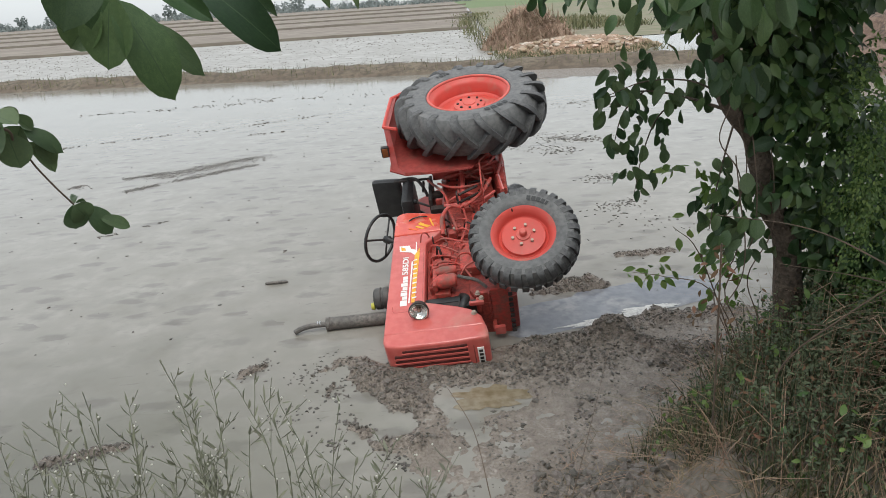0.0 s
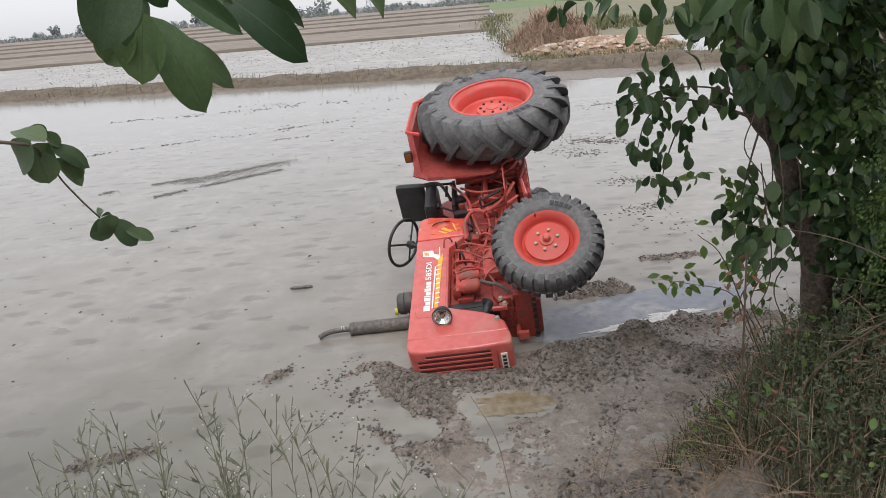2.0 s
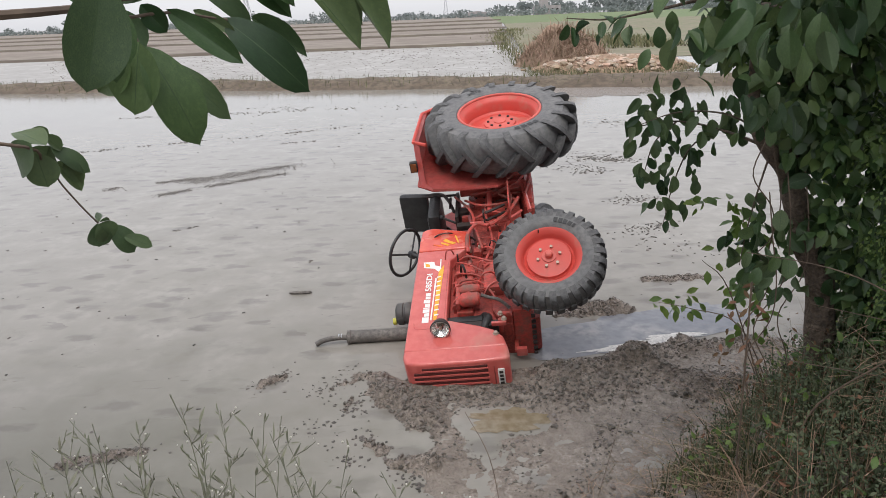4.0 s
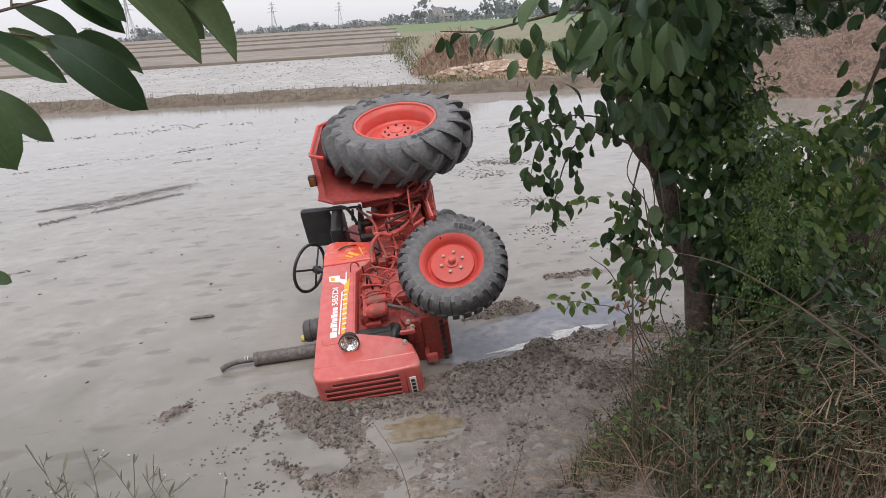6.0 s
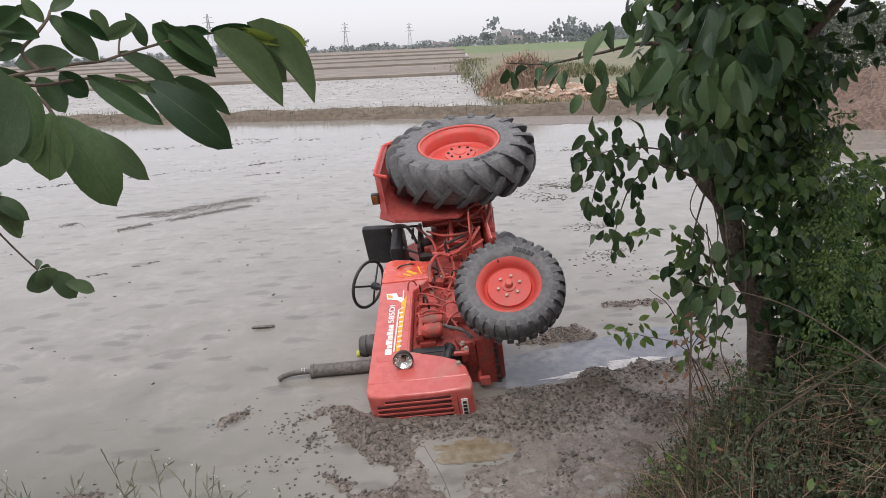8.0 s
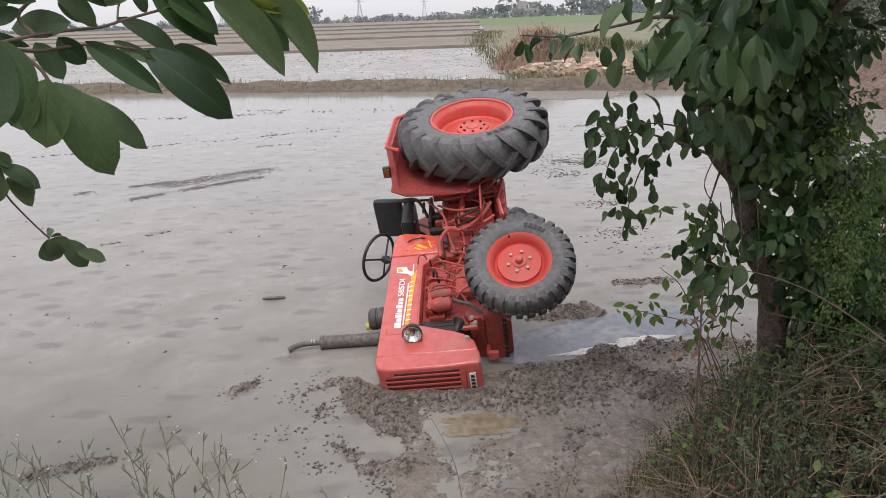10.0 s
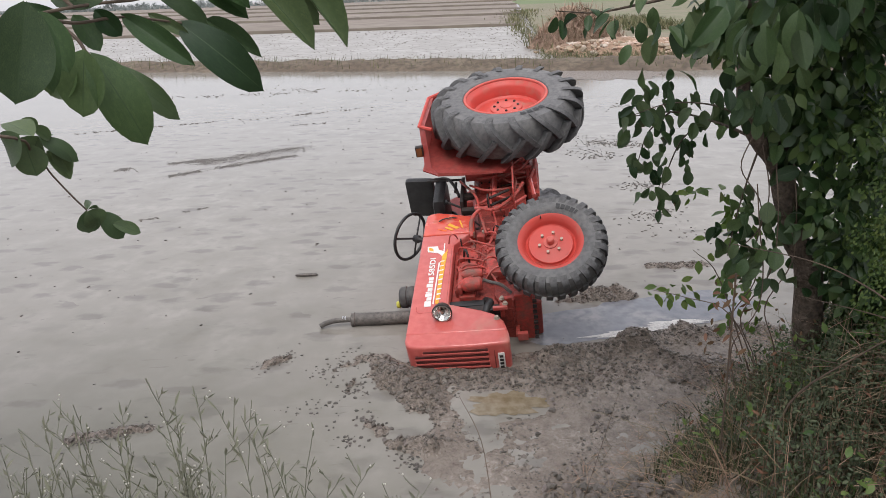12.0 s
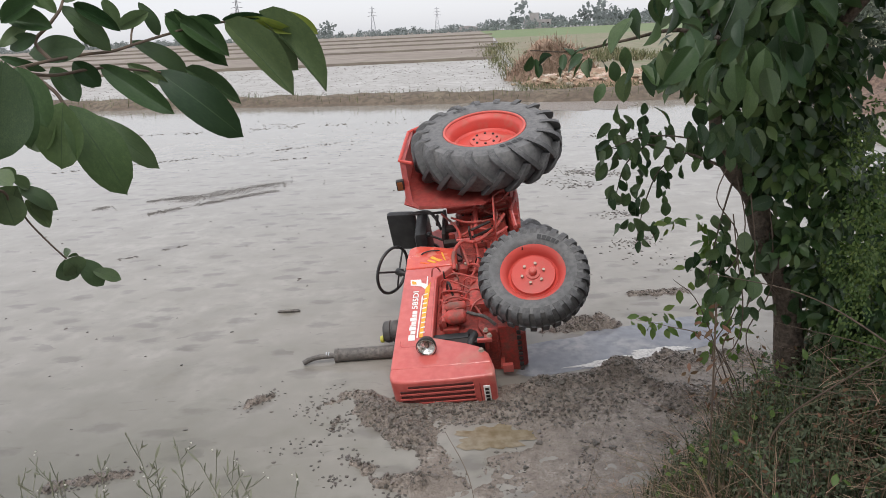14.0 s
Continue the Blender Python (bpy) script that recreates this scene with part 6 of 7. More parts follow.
for _ in range(170):
    p = on_bank(0.85, 2.5, 0.3, 1.9)
    if p.y < 0.8:
        continue
    h = rng.uniform(0.3, 0.6)
    dry.blade(p, p + Vector((rng.uniform(-1.3, 0.5) * h, rng.uniform(-0.8, 0.6) * h, h * rng.uniform(0.2, 0.9))), rng.uniform(0.003, 0.005), 0.25)
for _ in range(900):
    p = on_bank(0.35, 2.2, -0.35, 0.35)
    a = rng.uniform(0, 2 * math.pi)
    l = rng.uniform(0.03, 0.13)
    dry.blade(p + Vector((0, 0, 0.014)), p + Vector((l * math.cos(a), l * math.sin(a), 0.018 + rng.uniform(0, 0.03))), rng.uniform(0.002, 0.004), 0.0)
for _ in range(2600):
    p = Vector((rng.uniform(0.5, 0.95), rng.uniform(1.05, 2.3), 0))
    if p.x < 0.79 + 0.04 * math.sin(9 * p.y) + 0.1 * (p.y - 1.5):
        continue
    p.z = land(p.x, p.y) - 0.01
    h = rng.uniform(0.06, 0.22)
    (dry if rng.random() < 0.45 else green).blade(p, p + Vector((rng.uniform(-0.7, 0.6) * h, rng.uniform(-0.7, 0.4) * h, h)), rng.uniform(0.002, 0.005), 0.2)
# a taller stand of weeds along the lip of the bank
for _ in range(430):
    p = Vector((rng.uniform(0.84, 1.45), rng.uniform(1.35, 2.15), 0))
    if p.x < 0.86 + 0.16 * (p.y - 1.5) + 0.05 * math.sin(11 * p.y):
        continue
    p.z = land(p.x, p.y) - 0.01
    h = rng.uniform(0.16, 0.40) * (1.0 if p.x < 1.15 else 0.85)
    top = p + Vector((rng.gauss(0, 0.05), rng.gauss(0, 0.05), h))
    (dry if rng.random() < 0.5 else weeds).blade(p, top, 0.0032, 0)
    for k in range(rng.randint(20, 36)):
        q = p.lerp(top, rng.uniform(0.2, 1.02)) + rvec(0.022)
        weeds.leaf(q, (rvec() + Vector((0, 0, 0.15))).normalized(), Vector((0, -0.4, 1)) + rvec(0.7), rng.uniform(0.008, 0.020), rng.uniform(0.004, 0.009))
    if rng.random() < 0.12:
        for k in range(9):
            brown.leaf(p.lerp(top, rng.uniform(0.4, 1.0)) + rvec(0.02), rvec().normalized(), rvec(), rng.uniform(0.012, 0.03), 0.009)
for _ in range(1400):
    p = Vector((rng.uniform(0.50, 1.0), rng.uniform(1.15, 2.1), 0))
    p.z = land(p.x, p.y)
    a, l = rng.uniform(0, 2 * math.pi), rng.uniform(0.03, 0.12)
    dry.blade(p + Vector((0, 0, 0.012)), p + Vector((l * math.cos(a), l * math.sin(a), 0.016 + rng.uniform(0, 0.045))), rng.uniform(0.0014, 0.003), 0.0)
# fallen straw and dead stalks tangled under the tree
for _ in range(1500):
    p = Vector((1.28 + rng.gauss(0, 0.24), 1.48 + rng.gauss(0, 0.2), 0))
    if p.x < 0.95 or p.y < 0.9:
        continue
    p.z = land(p.x, p.y) + rng.uniform(0.06, 0.34)
    a = rng.gauss(0.3, 0.7)
    l = rng.uniform(0.08, 0.26)
    dry.blade(p, p + Vector((l * math.cos(a), l * math.sin(a) * 0.7, rng.uniform(-0.5, 0.4) * l)), rng.uniform(0.0018, 0.0036), 0.15)
for _ in range(420):
    p = Vector((1.15 + rng.gauss(0, 0.16), 1.22 + rng.gauss(0, 0.10), 0))
    p.z = land(p.x, p.y)
    dry.blade(p, p + Vector((rng.uniform(-0.04, 0.16), rng.uniform(-0.05, 0.12), rng.uniform(0.1, 0.26))), rng.uniform(0.002, 0.0035), 0.2)
broad = Foliage()
for _ in range(46):
    p = on_bank(0.85, 2.4, 0.35, 1.8)
    if p.y < 0.8:
        continue
    for k in range(rng.randint(8, 20)):
        q = p + Vector((rng.gauss(0, 0.05), rng.gauss(0, 0.05), rng.uniform(0.06, 0.28)))
        broad.leaf(q, (rvec() + Vector((-0.1, -0.2, 0.1))).normalized(), Vector((0, -0.6, 1)) + rvec(0.5), rng.uniform(0.02, 0.04), rng.uniform(0.012, 0.022))
tagged(broad.done("broad_weeds", M_VINE), "broad-leaved green weeds among the grass", "weeds", kind="stuff")
bloom = thing("flowering_weed", "weed with small pale yellow flower clusters", "weed")
bm = bmesh.new()
for k in range(5):
    e = Vector((1.23 + rng.gauss(0, 0.05), 1.47 + rng.gauss(0, 0.04), 1.16 + rng.gauss(0, 0.03)))
    tube(bm, smooth_path([(1.24, 1.5, 0.95), (1.24, 1.49, 1.05), e]), 0.0022, 5)
part("stem", bm, M_WEED, bloom)
heads = bmesh.new()
for k in range(46):
    bmesh.ops.create_icosphere(heads, subdivisions=1, radius=rng.uniform(0.004, 0.008), matrix=Matrix.Translation((1.23 + rng.gauss(0, 0.05), 1.46 + rng.gauss(0, 0.03), 1.165 + rng.gauss(0, 0.025))))
tagged(part("blossom", heads, M_YFLOWER, bloom, "pale yellow flowers"), kind="stuff")
for _ in range(34):
    p = Vector((0.80 + rng.gauss(0, 0.03), 1.75 + rng.gauss(0, 0.05), rng.uniform(1.28, 1.62)))
    brown.leaf(p, (rvec() + Vector((0, 0, -0.5))).normalized(), rvec(), rng.uniform(0.02, 0.045), 0.012)
for _ in range(7000):
    x = rng.uniform(2.6, 13.5)
    y = toe(x) - rng.uniform(-0.25 - 0.1 * max(0, x - 5), 2.4)
    h = rng.uniform(0.15, 0.5)
    p = Vector((x, y, max(0.0, 1.1 * smooth_step(-0.1, 1.45, toe(x) - y)) - 0.02))
    (green if rng.random() < 0.6 else dry).blade(p, p + Vector((rng.uniform(-0.5, 0.5) * h, rng.uniform(-0.4, 0.4) * h, h)), rng.uniform(0.006, 0.014))
tagged(green.done("grass", M_GRASS), "rank green grass on the bank", "grass", kind="stuff")
tagged(dry.done("dry_grass", M_DRYGRASS), "bleached dry grass stalks on the bank", "grass", kind="stuff")
tagged(weeds.done("weeds", M_WEED), "small-leaved grey-green weeds on the bank", "weeds", kind="stuff")
w = thing("withered_weed", "withered rusty brown weed stalk", "weed")
bm = bmesh.new()
tube(bm, smooth_path([(0.84, 1.78, 1.0), (0.82, 1.76, 1.3), (0.80, 1.75, 1.64)]), 0.003, 5)
part("stem", bm, M_TWIG, w)
ob = brown.done("leaves", M_RUST)
ob.parent = w

# tall slender weeds on the slope below the path; their heads reach up into view
def flowering_weed(x, y, top):
    plant = thing("flowering_weed", "slender grey-green weed with tiny white flowers", "weed", "flowering weeds")
    stems, fol, heads = bmesh.new(), Foliage(), bmesh.new()
    root = Vector((x + rng.uniform(-0.03, 0.03), y + rng.uniform(0.0, 0.06), 0))
    root.z = land(root.x, root.y) - 0.02
    fork = Vector((x + rng.uniform(-0.02, 0.02), y, top - rng.uniform(0.26, 0.34)))
    tube(stems, smooth_path([root, root.lerp(fork, 0.5) + Vector((rng.gauss(0, 0.012), 0, 0)), fork]), 0.0019, 5)
    for s in range(rng.randint(1, 3)):
        tip = Vector((x, y, top)) if s == 0 else fork + Vector((rng.uniform(-0.11, 0.11), rng.uniform(-0.05, 0.05), (top - fork.z) * rng.uniform(0.55, 0.95)))
        bow = Vector((rng.gauss(0, 0.012), 0, 0))
        main = smooth_path([fork, fork.lerp(tip, 0.35) + bow, fork.lerp(tip, 0.7) + bow, tip], 6)
        tube(stems, main, 0, 5, [0.0012 * (1 - 0.65 * k / len(main)) for k in range(len(main))])
        for k in range(2, len(main)):
            q = main[k]
            for _ in range(rng.choice((0, 1, 1))):
                d = (rvec() * 0.7 + Vector((0, 0, 0.8))).normalized()
                fol.leaf(q, d, rvec() + Vector((0, -1, 0.3)), rng.uniform(0.012, 0.026), rng.uniform(0.0026, 0.0045), 0.12)
            if k > 6 and rng.random() < 0.6:
                d = Vector((rng.uniform(-1, 1), rng.uniform(-0.5, 0.5), rng.uniform(0.6, 1.2))).normalized() * rng.uniform(0.018, 0.055)
                tube(stems, [q, q + d * 0.55, q + d + Vector((0, 0, 0.004))], 0.0005, 4)
                for j in range(2):
                    fol.leaf(q + d * rng.uniform(0.2, 1), (d.normalized() + rvec(0.7)).normalized(), rvec() + Vector((0, -1, 0.3)), rng.uniform(0.006, 0.014), 0.0024, 0.1)
                for _ in range(rng.choice((0, 0, 1, 2))):
                    bmesh.ops.create_icosphere(heads, subdivisions=1, radius=rng.uniform(0.0008, 0.0017), matrix=Matrix.Translation(q + d + Vector((rng.gauss(0, 0.004), rng.gauss(0, 0.004), 0.004 + rng.gauss(0, 0.003)))))
    tagged(part("stem", stems, M_PALEWEED, plant), kind="stuff")
    ob = tagged(fol.done("foliage", M_PALEWEED), kind="stuff")
    ob.parent = plant
    tagged(part("blossom", heads, M_FLOWER, plant, "tiny white flower heads"), kind="stuff")


for x, y, top in ((-0.335, 0.690, 1.971), (-0.328, 0.713, 1.931), (-0.311, 0.743, 1.908), (-0.259, 0.689, 1.941), (-0.243, 0.717, 1.914),
                  (-0.304, 0.735, 1.863), (-0.212, 0.689, 1.916), (-0.212, 0.700, 1.847), (-0.196, 0.715, 1.788), (-0.151, 0.677, 1.862),
                  (-0.130, 0.700, 1.822), (-0.479, 0.670, 1.928), (-0.531, 0.693, 1.890), (-0.487, 0.732, 1.887), (-0.438, 0.680, 1.927),
                  (-0.409, 0.700, 1.878), (-0.410, 0.724, 1.841), (-0.343, 0.663, 1.857), (-0.322, 0.695, 1.839), (-0.465, 0.715, 1.798),
                  (-0.098, 0.662, 1.824), (-0.579, 0.705, 1.849), (-0.246, 0.660, 1.896), (-0.491, 0.680, 1.856), (-0.076, 0.691, 1.773)):
    flowering_weed(x, y, top - 0.02)

# two thin reeds stuck in the mud
for pts in ([(0.42, 2.2, 0.2), (0.49, 2.29, 0.27), (0.66, 2.66, 0.38), (0.87, 3.15, 0.49)], [(0.16, 1.7, 0.5), (0.11, 1.82, 0.70), (0.07, 2.08, 0.81), (-0.02, 2.31, 0.86)]):
    r = thing("reed_stalk", "thin dark bare reed stalk leaning over the mud", "reed", "reed stalks")
    bm = bmesh.new()
    tube(bm, smooth_path(pts), 0, 5, [0.0028 - 0.0018 * k / 16 for k in range(16)])
    part("stem", bm, M_TWIG, r)


# ---- clods, debris ----
ICO_V = []
g = (1 + 5 ** 0.5) / 2
for a, b in ((1, g), (-1, g), (1, -g), (-1, -g)):
    ICO_V += [Vector((0, a, b)), Vector((a, b, 0)), Vector((b, 0, a))]
hull = bmesh.new()
hv = [hull.verts.new(v.normalized()) for v in ICO_V]
bmesh.ops.convex_hull(hull, input=hv)
hull.verts.ensure_lookup_table()
hull.verts.index_update()
ICO_P = [v.co.copy() for v in hull.verts]
ICO_F = [tuple(v.index for v in f.verts) for f in hull.faces]
hull.free()


class Lumps:
    def __init__(self):
        self.v, self.f = [], []

    def add(self, p, r, flat=0.7):
        n = len(self.v)
        sx, sy = rng.uniform(0.7, 1.4), rng.uniform(0.7, 1.4)
        for q in ICO_P:
            k = r * rng.uniform(0.55, 1.3)
            self.v.append((p[0] + q.x * k * sx, p[1] + q.y * k * sy, p[2] + q.z * k * flat))
        self.f += [tuple(i + n for i in f) for f in ICO_F]


lumps = Lumps()
for ax, ay, bx, by, wd, hh in RIDGES:
    length = math.hypot(bx - ax, by - ay) + wd
    for _ in range(int(1500 * length * (wd + 0.06) / 0.3)):
        t = rng.uniform(-0.1, 1.1)
        x = ax + (bx - ax) * t + rng.gauss(0, wd * 0.75)
        y = ay + (by - ay) * t + rng.gauss(0, wd * 0.75)
        h = land(x, y)
        if h > -0.012:
            lumps.add((x, y, h), min(0.020, 0.0035 + rng.expovariate(300)), 0.85)
for _ in range(10000):
    x, y = rng.uniform(-0.6, 2.0), rng.uniform(2.3, 4.1)
    if noise.noise(Vector((x * 2.6, y * 2.6, 7.0))) < -0.02:
        continue
    if y > toe(x) - 0.2:
        h = land(x, y)
        if h > -0.01:
            lumps.add((x, y, h), min(0.024, 0.003 + rng.expovariate(330)), 0.7)
for _ in range(700):
    x, y = rng.uniform(0.38, 0.86), rng.uniform(1.9, 2.75)
    lumps.add((x, y, land(x, y)), min(0.04, 0.006 + rng.expovariate(120)), 0.8)
tagged(new("mud_clods", mesh_from("mud_clods", lumps.v, lumps.f, M_CLOD)), "dark crumbly clods of turned mud", "mud", kind="stuff")

debris = Lumps()
def row(x0, y0, x1, y1, n, r, wobble):
    for _ in range(n):
        t = rng.random()
        if noise.noise(Vector((t * 9, x0, y0))) < -0.12:
            continue
        debris.add((x0 + (x1 - x0) * t + rng.gauss(0, wobble), y0 + (y1 - y0) * t + rng.gauss(0, wobble), 0.002), r * rng.uniform(0.3, 1.0), 0.35)
for spec in ((-8.2, 12.97, -5.0, 14.3, 90, 0.035, 0.05), (-5.0, 14.1, -2.2, 15.6, 80, 0.035, 0.05), (-3.8, 13.35, -3.1, 13.55, 40, 0.035, 0.04), (-9.5, 18.0, -3.0, 18.6, 160, 0.04, 0.16), (-6.5, 19.4, -1.5, 18.3, 110, 0.035, 0.2),
             (-6.0, 9.6, -3.0, 11.2, 1700, 0.012, 0.06), (-4.7, 9.3, -3.0, 10.6, 1500, 0.013, 0.06), (-4.4, 10.2, -3.0, 11.1, 1900, 0.013, 0.14), (-5.8, 9.8, -4.4, 10.4, 700, 0.012, 0.05), (-3.6, 7.6, -3.35, 7.75, 26, 0.02, 0.02), (-4.0, 7.3, -3.85, 7.36, 20, 0.02, 0.02),
             (0.9, 11.8, 2.2, 11.4, 150, 0.02, 0.25), (1.2, 10.6, 2.1, 10.3, 110, 0.02, 0.16), (1.0, 6.25, 1.5, 6.2, 50, 0.018, 0.10), (1.7, 6.9, 2.4, 6.4, 90, 0.02, 0.2), (1.6, 11.3, 2.7, 10.8, 320, 0.026, 0.14), (1.8, 10.0, 2.2, 10.2, 90, 0.026, 0.10), (1.9, 8.3, 2.4, 8.5, 110, 0.02, 0.10), (1.8, 7.1, 2.3, 7.3, 180, 0.018, 0.10), (3.0, 14.8, 4.2, 14.2, 110, 0.03, 0.25), (-1.5, 3.97, -1.28, 4.1, 90, 0.012, 0.05),
             (-1.02, 3.85, -0.8, 4.1, 130, 0.012, 0.08), (-0.85, 3.5, -0.5, 3.15, 40, 0.016, 0.08), (-1.0, 3.3, -0.7, 3.9, 50, 0.012, 0.12), (-0.5, 3.15, -0.2, 3.05, 70, 0.018, 0.06), (-2.4, 3.1, -1.9, 3.25, 120, 0.013, 0.05),
             (-0.78, 3.60, -0.70, 3.85, 90, 0.013, 0.035), (-1.16, 3.5, -0.9, 3.48, 50, 0.011, 0.04), (-0.68, 3.4, -0.6, 3.3, 60, 0.013, 0.04), (-0.75, 3.15, -0.66, 3.12, 40, 0.012, 0.03), (-0.4, 2.96, -0.25, 2.9, 50, 0.013, 0.04)):
    row(*spec)
for _ in range(340):
    x, y = rng.uniform(-6, 2.5), 3.2 + 17 * rng.random() ** 1.2
    debris.add((x, y, 0.002), rng.uniform(0.004, 0.011) * (1 + y / 12), 0.4)
tagged(new("floating_debris", mesh_from("floating_debris", debris.v, debris.f, M_DEBRIS)), "specks and rows of dark plant debris on the water", "debris", kind="stuff")
bm = bmesh.new()
tube(bm, smooth_path([(-1.65, 5.56, 0.008), (-1.55, 5.55, 0.018), (-1.44, 5.57, 0.008)]), 0, 6, [0.006] + [0.016] * 9 + [0.006])
s = new("driftwood", put("driftwood", bm, M_EXHAUST))
tagged(s, "short dark stick floating on the muddy water", "stick")

# ---- beyond the bund ----
def heap(name, cx, cy, rx, ry, h, mat, label, n=64):
    verts, faces = [], []
    for j in range(n + 1):
        for i in range(n + 1):
            u, v = i / n * 2 - 1, j / n * 2 - 1
            x, y = cx + u * rx, cy + v * ry
            r = math.sqrt(u * u + v * v)
            k = max(0.0, 1 - r ** 1.7) * (1 + 0.5 * noise.noise(Vector((x * 0.7, y * 0.7, 3)))) + (0.14 * noise.noise(Vector((x * 2.5, y * 2.5, 9))) + 0.09 * noise.noise(Vector((x * 7, y * 7, 4)))) * max(0, 1 - r * r)
            verts.append((x, y, h * k - 0.03))
    for j in range(n):
        for i in range(n):
            a = j * (n + 1) + i
            faces.append((a, a + 1, a + n + 2, a + n + 1))
    return tagged(new(name, mesh_from(name, verts, faces, mat, True)), label, "heap")


heap("earth_mound", 6.3, 29.0, 3.6, 3.0, 0.55, M_SPREAD, "low spread of orange soil beyond the bund")
heap("earth_mound", 13.8, 17.4, 4.4, 2.6, 1.55, M_ORANGE, "reddish soil heap beside the bank")
scrub = Foliage()
for _ in range(700):
    x, y = rng.gauss(14.2, 1.7), rng.gauss(17.0, 1.0)
    k = max(0.0, 1 - math.hypot((x - 13.8) / 4.4, (y - 17.4) / 2.6) ** 1.7)
    p = Vector((x, y, 1.4 * k))
    scrub.blade(p, p + Vector((rng.gauss(0, 0.2), rng.gauss(0, 0.1), rng.uniform(0.1, 0.4))), 0.014)
tagged(scrub.done("heap_scrub", M_STRAW), "thin dry scrub growing over the soil heap", "scrub", kind="stuff")
brush = heap("brushwood_mound", 4.6, 31.5, 2.3, 1.6, 1.6, M_STRAW, "heap of dry reddish brushwood and straw")
fz = Foliage()
for _ in range(2600):
    a, r = rng.uniform(0, 2 * math.pi), math.sqrt(rng.random())
    x, y = 4.6 + 2.2 * r * math.cos(a), 31.3 + 1.5 * r * math.sin(a)
    z = 1.6 * max(0, 1 - r ** 1.7)
    p = Vector((x, y, z + rng.uniform(-0.1, 0.15)))
    fz.blade(p, p + rvec(0.5) * Vector((1, 1, 0.6)).length, 0.03, 0.1)
ob = fz.done("straw", M_STRAW)
ob.parent = brush
tagged(ob, kind="stuff")
rubble = Lumps()
for _ in range(260):
    x, y = 6.2 + rng.gauss(0, 1.3), 28.2 + rng.gauss(0, 0.7)
    rubble.add((x, y, 0.12 + 0.35 * max(0, 1 - math.hypot((x - 6.3) / 3.6, (y - 29) / 3.0) ** 1.7)), rng.uniform(0.04, 0.16), 0.7)
tagged(new("rubble", mesh_from("rubble", rubble.v, rubble.f, M_RUBBLE)), "pale stones and clods scattered on the orange soil", "rubble", kind="stuff")
weedy = Foliage()
for _ in range(1500):
    t = rng.random()
    p = Vector((2.9 + 4 * t * t + rng.gauss(0, 0.3 + t), 29 + 70 * t + rng.gauss(0, 0.8), 0.02))
    weedy.blade(p, p + Vector((rng.gauss(0, 0.15), rng.gauss(0, 0.1), rng.uniform(0.1, 0.45))), 0.04 + 0.05 * t)
for _ in range(2500):
    p = Vector((rng.uniform(6, 14), rng.uniform(42, 60), 0.02))
    weedy.blade(p, p + Vector((rng.gauss(0, 0.2), rng.gauss(0, 0.1), rng.uniform(0.2, 0.6))), 0.07)
for _ in range(1800):
    p = Vector((rng.uniform(2.5, 9), rng.uniform(25.3, 28), 0.05))
    weedy.blade(p, p + Vector((rng.gauss(0, 0.1), 0, rng.uniform(0.08, 0.3))), 0.03)
tagged(weedy.done("verge_weeds", M_BRUSH), "green weeds and young crop along the field edge", "weeds", kind="stuff")
tuft = Foliage()
for _ in range(4200):
    t = rng.random()
    p = Vector((-40 + 64 * t, 32.7 - 14.4 * t + rng.gauss(0, 0.55), 0.1))
    tuft.blade(p, p + Vector((rng.gauss(0, 0.1), rng.gauss(0, 0.05), rng.uniform(0.15, 0.42))), 0.02)
tagged(tuft.done("bund_grass", M_BRUSH), "short dry grass tufts along the bund", "grass", kind="stuff")

fieldclods = Lumps()
for _ in range(2600):
    y = 25.5 + 27 * rng.random() ** 1.3
    x = rng.uniform(-0.62 * y, 3.2)
    fieldclods.add((x, y, 0.01), rng.uniform(0.012, 0.04) * (y / 30), 0.5)
tagged(new("field_clods", mesh_from("field_clods", fieldclods.v, fieldclods.f, M_RIDGE)), "small dark clods strewn over the wet field", "mud", kind="stuff")
hedge = Foliage()
for _ in range(16000):
    x = rng.uniform(14, 40)
    tall = 2.6 + 1.1 * noise.noise(Vector((x * 0.35, 0, 0))) + 0.9 * noise.noise(Vector((x * 1.1, 3, 0))) + 0.05 * (x - 14)
    p = Vector((x, 33 + 0.3 * (x - 13) + rng.gauss(0, 1.2), 0.1 + tall * rng.random() ** 0.9))
    hedge.leaf(p, rvec().normalized(), rvec() + Vector((0, -1, 0.5)), rng.uniform(0.14, 0.3), rng.uniform(0.08, 0.18))
tagged(hedge.done("hedge", M_HEDGE), "dark scrubby hedge behind the soil heap", "hedge", kind="stuff")
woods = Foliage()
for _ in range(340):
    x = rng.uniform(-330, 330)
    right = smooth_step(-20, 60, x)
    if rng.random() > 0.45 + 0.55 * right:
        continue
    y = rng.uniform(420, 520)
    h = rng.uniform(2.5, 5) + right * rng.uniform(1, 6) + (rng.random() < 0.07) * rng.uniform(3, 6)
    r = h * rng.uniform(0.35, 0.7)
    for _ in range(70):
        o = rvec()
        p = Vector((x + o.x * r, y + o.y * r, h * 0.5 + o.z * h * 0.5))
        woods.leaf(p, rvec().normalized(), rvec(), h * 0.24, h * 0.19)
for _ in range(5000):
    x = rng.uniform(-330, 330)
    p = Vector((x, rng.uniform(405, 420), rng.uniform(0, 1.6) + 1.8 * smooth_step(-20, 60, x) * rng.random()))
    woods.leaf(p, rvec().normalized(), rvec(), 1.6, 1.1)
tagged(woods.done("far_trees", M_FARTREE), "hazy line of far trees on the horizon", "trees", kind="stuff")


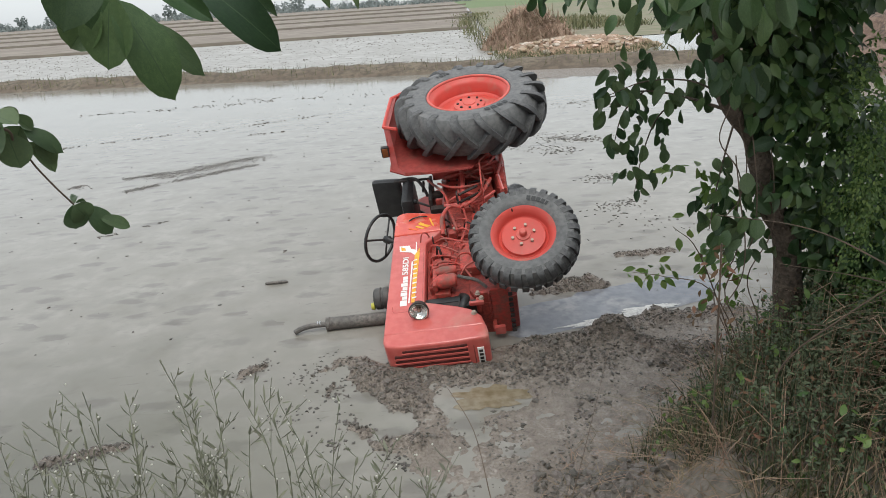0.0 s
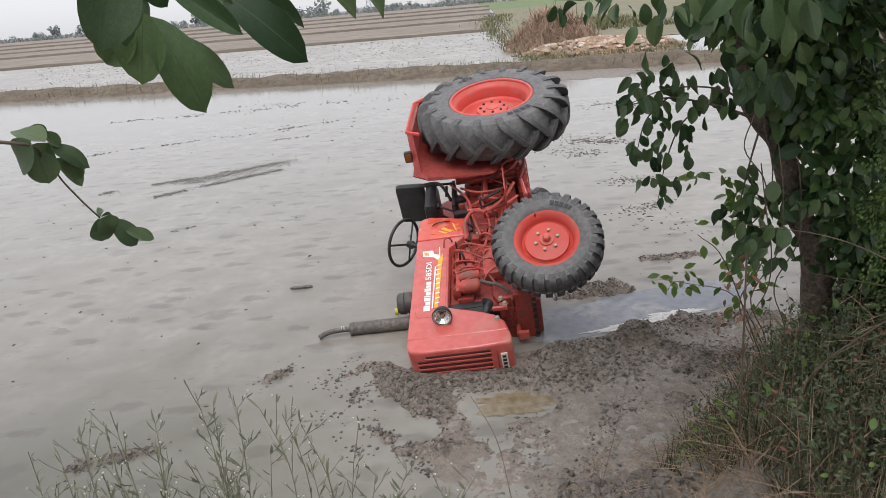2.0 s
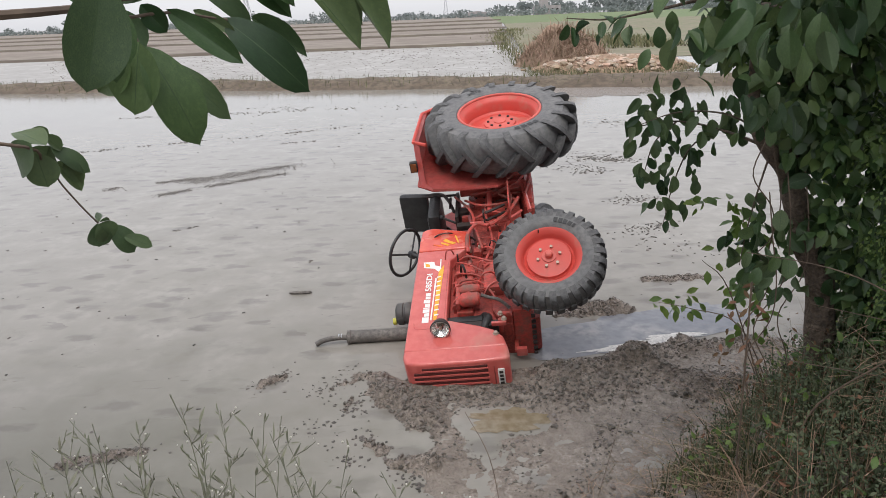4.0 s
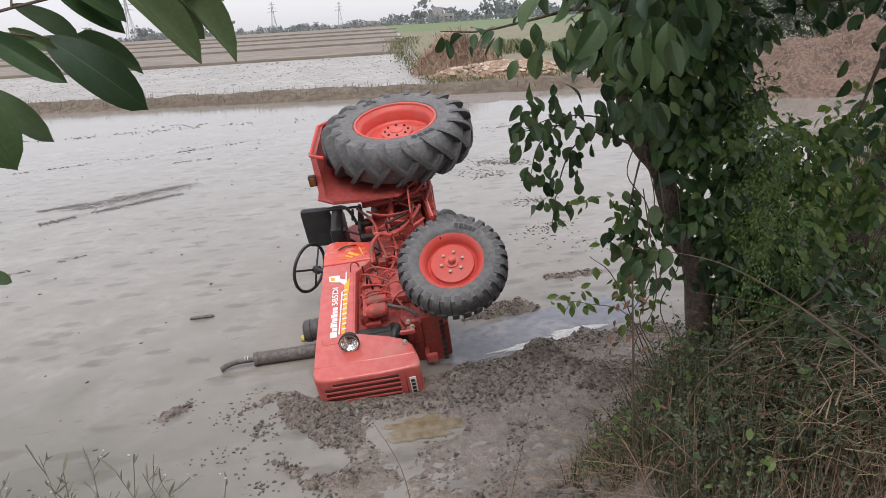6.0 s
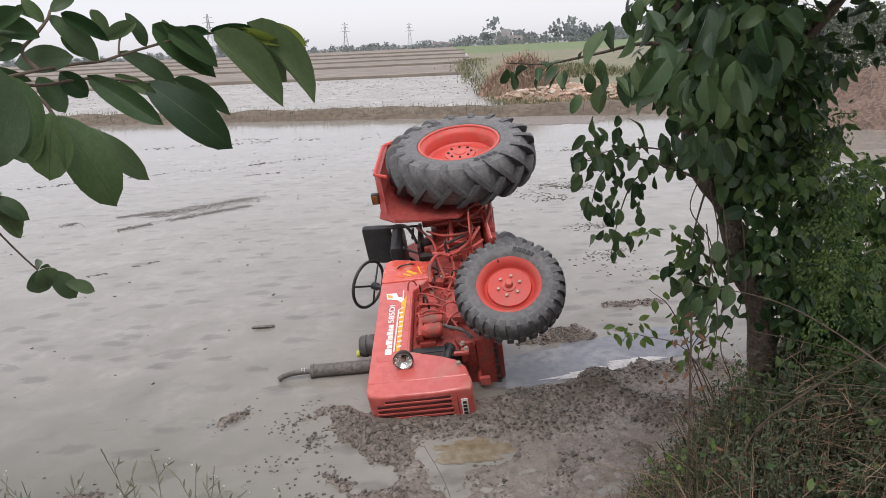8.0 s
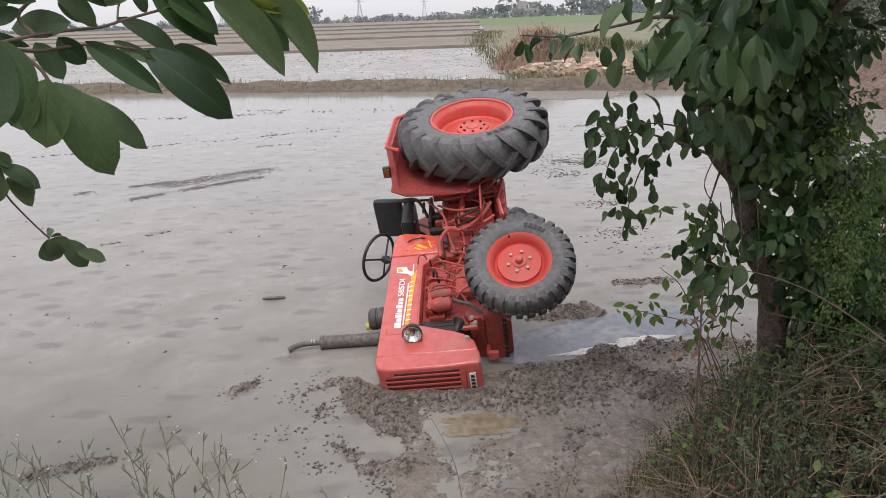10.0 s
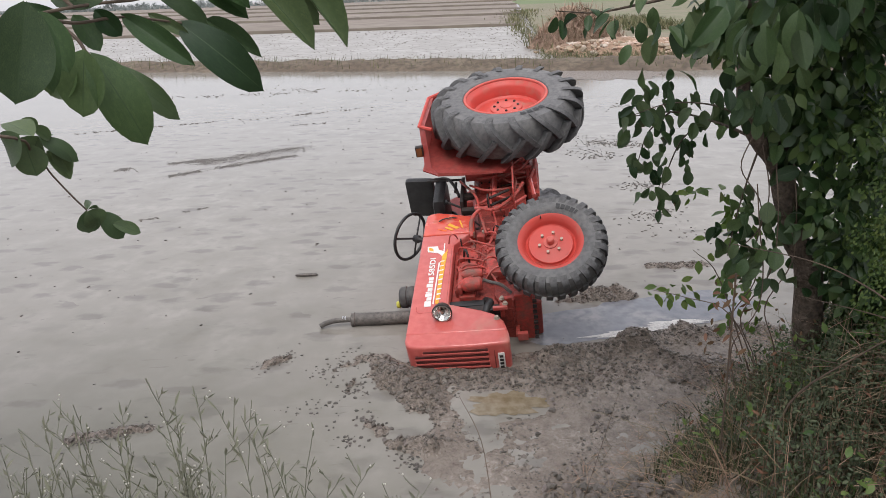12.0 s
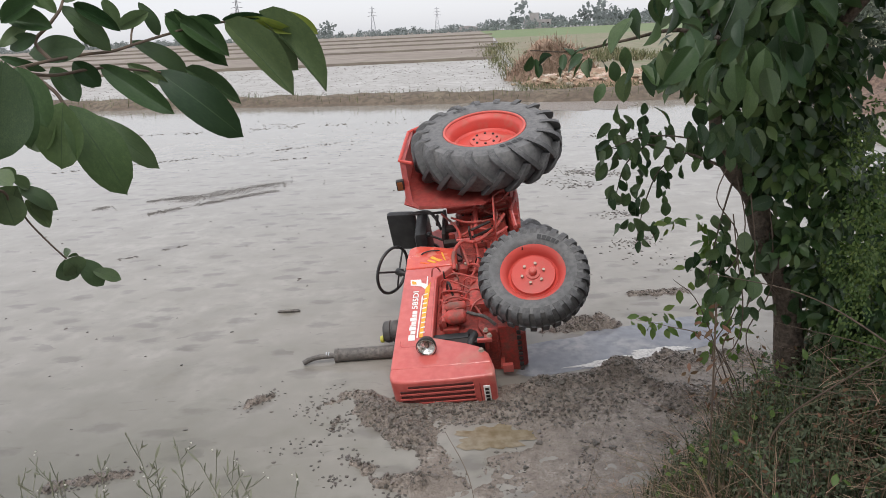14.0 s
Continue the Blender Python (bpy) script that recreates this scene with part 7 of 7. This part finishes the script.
def pylon(x, y, h):
    p = thing("pylon", "hazy grey lattice power pylon far away", "pylon", "pylons", m=pose(x, y, 0))
    bm = bmesh.new()
    w, t = h * 0.11, h * 0.008
    for sx in (-1, 1):
        for sy in (-1, 1):
            tube(bm, [(sx * w, sy * w, 0), (sx * w * 0.28, sy * w * 0.28, h * 0.6), (sx * w * 0.1, sy * w * 0.1, h)], t, 4)
    for k in range(7):
        a, b = k / 7, (k + 1) / 7
        wa, wb = w * (1 - 0.85 * a), w * (1 - 0.85 * b)
        for s in (-1, 1):
            tube(bm, [(-s * wa, -wa, a * h), (s * wb, -wb, b * h)], t * 0.7, 3)
    part("mast", bm, M_STEEL, p)
    for k, (z, l) in enumerate(((0.68, 0.17), (0.80, 0.14), (0.92, 0.11))):
        bm = bmesh.new()
        tube(bm, [(-l * h, 0, z * h), (0, 0, (z + 0.025) * h), (l * h, 0, z * h)], t, 4)
        part("crossarm", bm, M_STEEL, p)


pylon(-48.5, 420, 17)
pylon(-11, 480, 17)
pylon(-130, 420, 25)

house = thing("house", "flat-roofed far building with a rooftop block", "house", m=pose(52, 430, 0))
bm = bmesh.new()
box(bm, 0, 0, 2.6, 16, 8, 5.2)
part("wall", bm, M_FARBUILD, house, smooth=False)
bm = bmesh.new()
box(bm, -2, 0, 7.2, 5.2, 5, 4.0)
part("rooftop_block", bm, M_FARBUILD, house, smooth=False)
for k in range(5):
    bm = bmesh.new()
    box(bm, -6 + 3 * k, -4.02, 2.8, 1.2, 0.1, 1.4)
    part("window", bm, M_DARKMETAL, house, smooth=False)
shed = thing("shed", "low pale far shed", "shed", m=pose(9, 425, 0))
bm = bmesh.new()
prism(bm, [(-6, 0), (6, 0), (6, 2.6), (0, 3.6), (-6, 2.6)], -3, 3)
part("wall", bm, M_FARBUILD, shed, smooth=False)


def motions():
    """The camera's path, and the two boughs that stir in the wind."""
    walk(cam, [(t, look(eye, target, roll)) for t, eye, target, roll in PATH], EXPOSURES)
    home = -ROADSIDE
    high = [(0.0, 0.023, 0.002, 0.005), (0.5, 0.034, 0.005, 0.014), (1.0, 0.026, 0.006, 0.014), (1.5, 0.029, 0.004, 0.010), (2.0, 0.033, 0.008, 0.020), (4.5, 0.025, -0.002, -0.006), (5.0, 0.024, -0.001, -0.001),
            (5.5, 0.008, 0.001, 0.005), (6.0, 0.007, 0.002, 0.008), (6.5, -0.004, -0.002, -0.007), (7.0, -0.004, 0.002, 0.003), (7.5, 0.010, 0.0, 0.001), (8.0, 0.014, -0.001, -0.003), (10.5, 0.001, -0.001, -0.003), (14.0, 0.0, 0.0, 0.0)]
    low = [(0.0, 0.012, 0.002, 0.005), (0.5, 0.023, 0.006, 0.016), (1.0, 0.016, 0.008, 0.018), (1.5, 0.019, 0.004, 0.011), (2.0, 0.006, 0.004, 0.010), (4.5, 0.010, 0.001, 0.001), (5.0, 0.015, 0.003, 0.012), (5.5, 0.002, 0.003, 0.009),
           (8.0, 0.003, 0.002, 0.006), (10.5, 0.003, 0.002, 0.004), (11.5, 0.007, 0.002, 0.006), (12.0, -0.003, 0.001, 0.003), (13.0, -0.003, -0.001, -0.002), (14.0, 0.0, 0.0, 0.0)]
    for bough, rows in ((high_bough, high), (low_bough, low)):
        walk(bough, [(t, pose(home.x + x, home.y + y, home.z + z)) for t, x, y, z in rows])


motions()
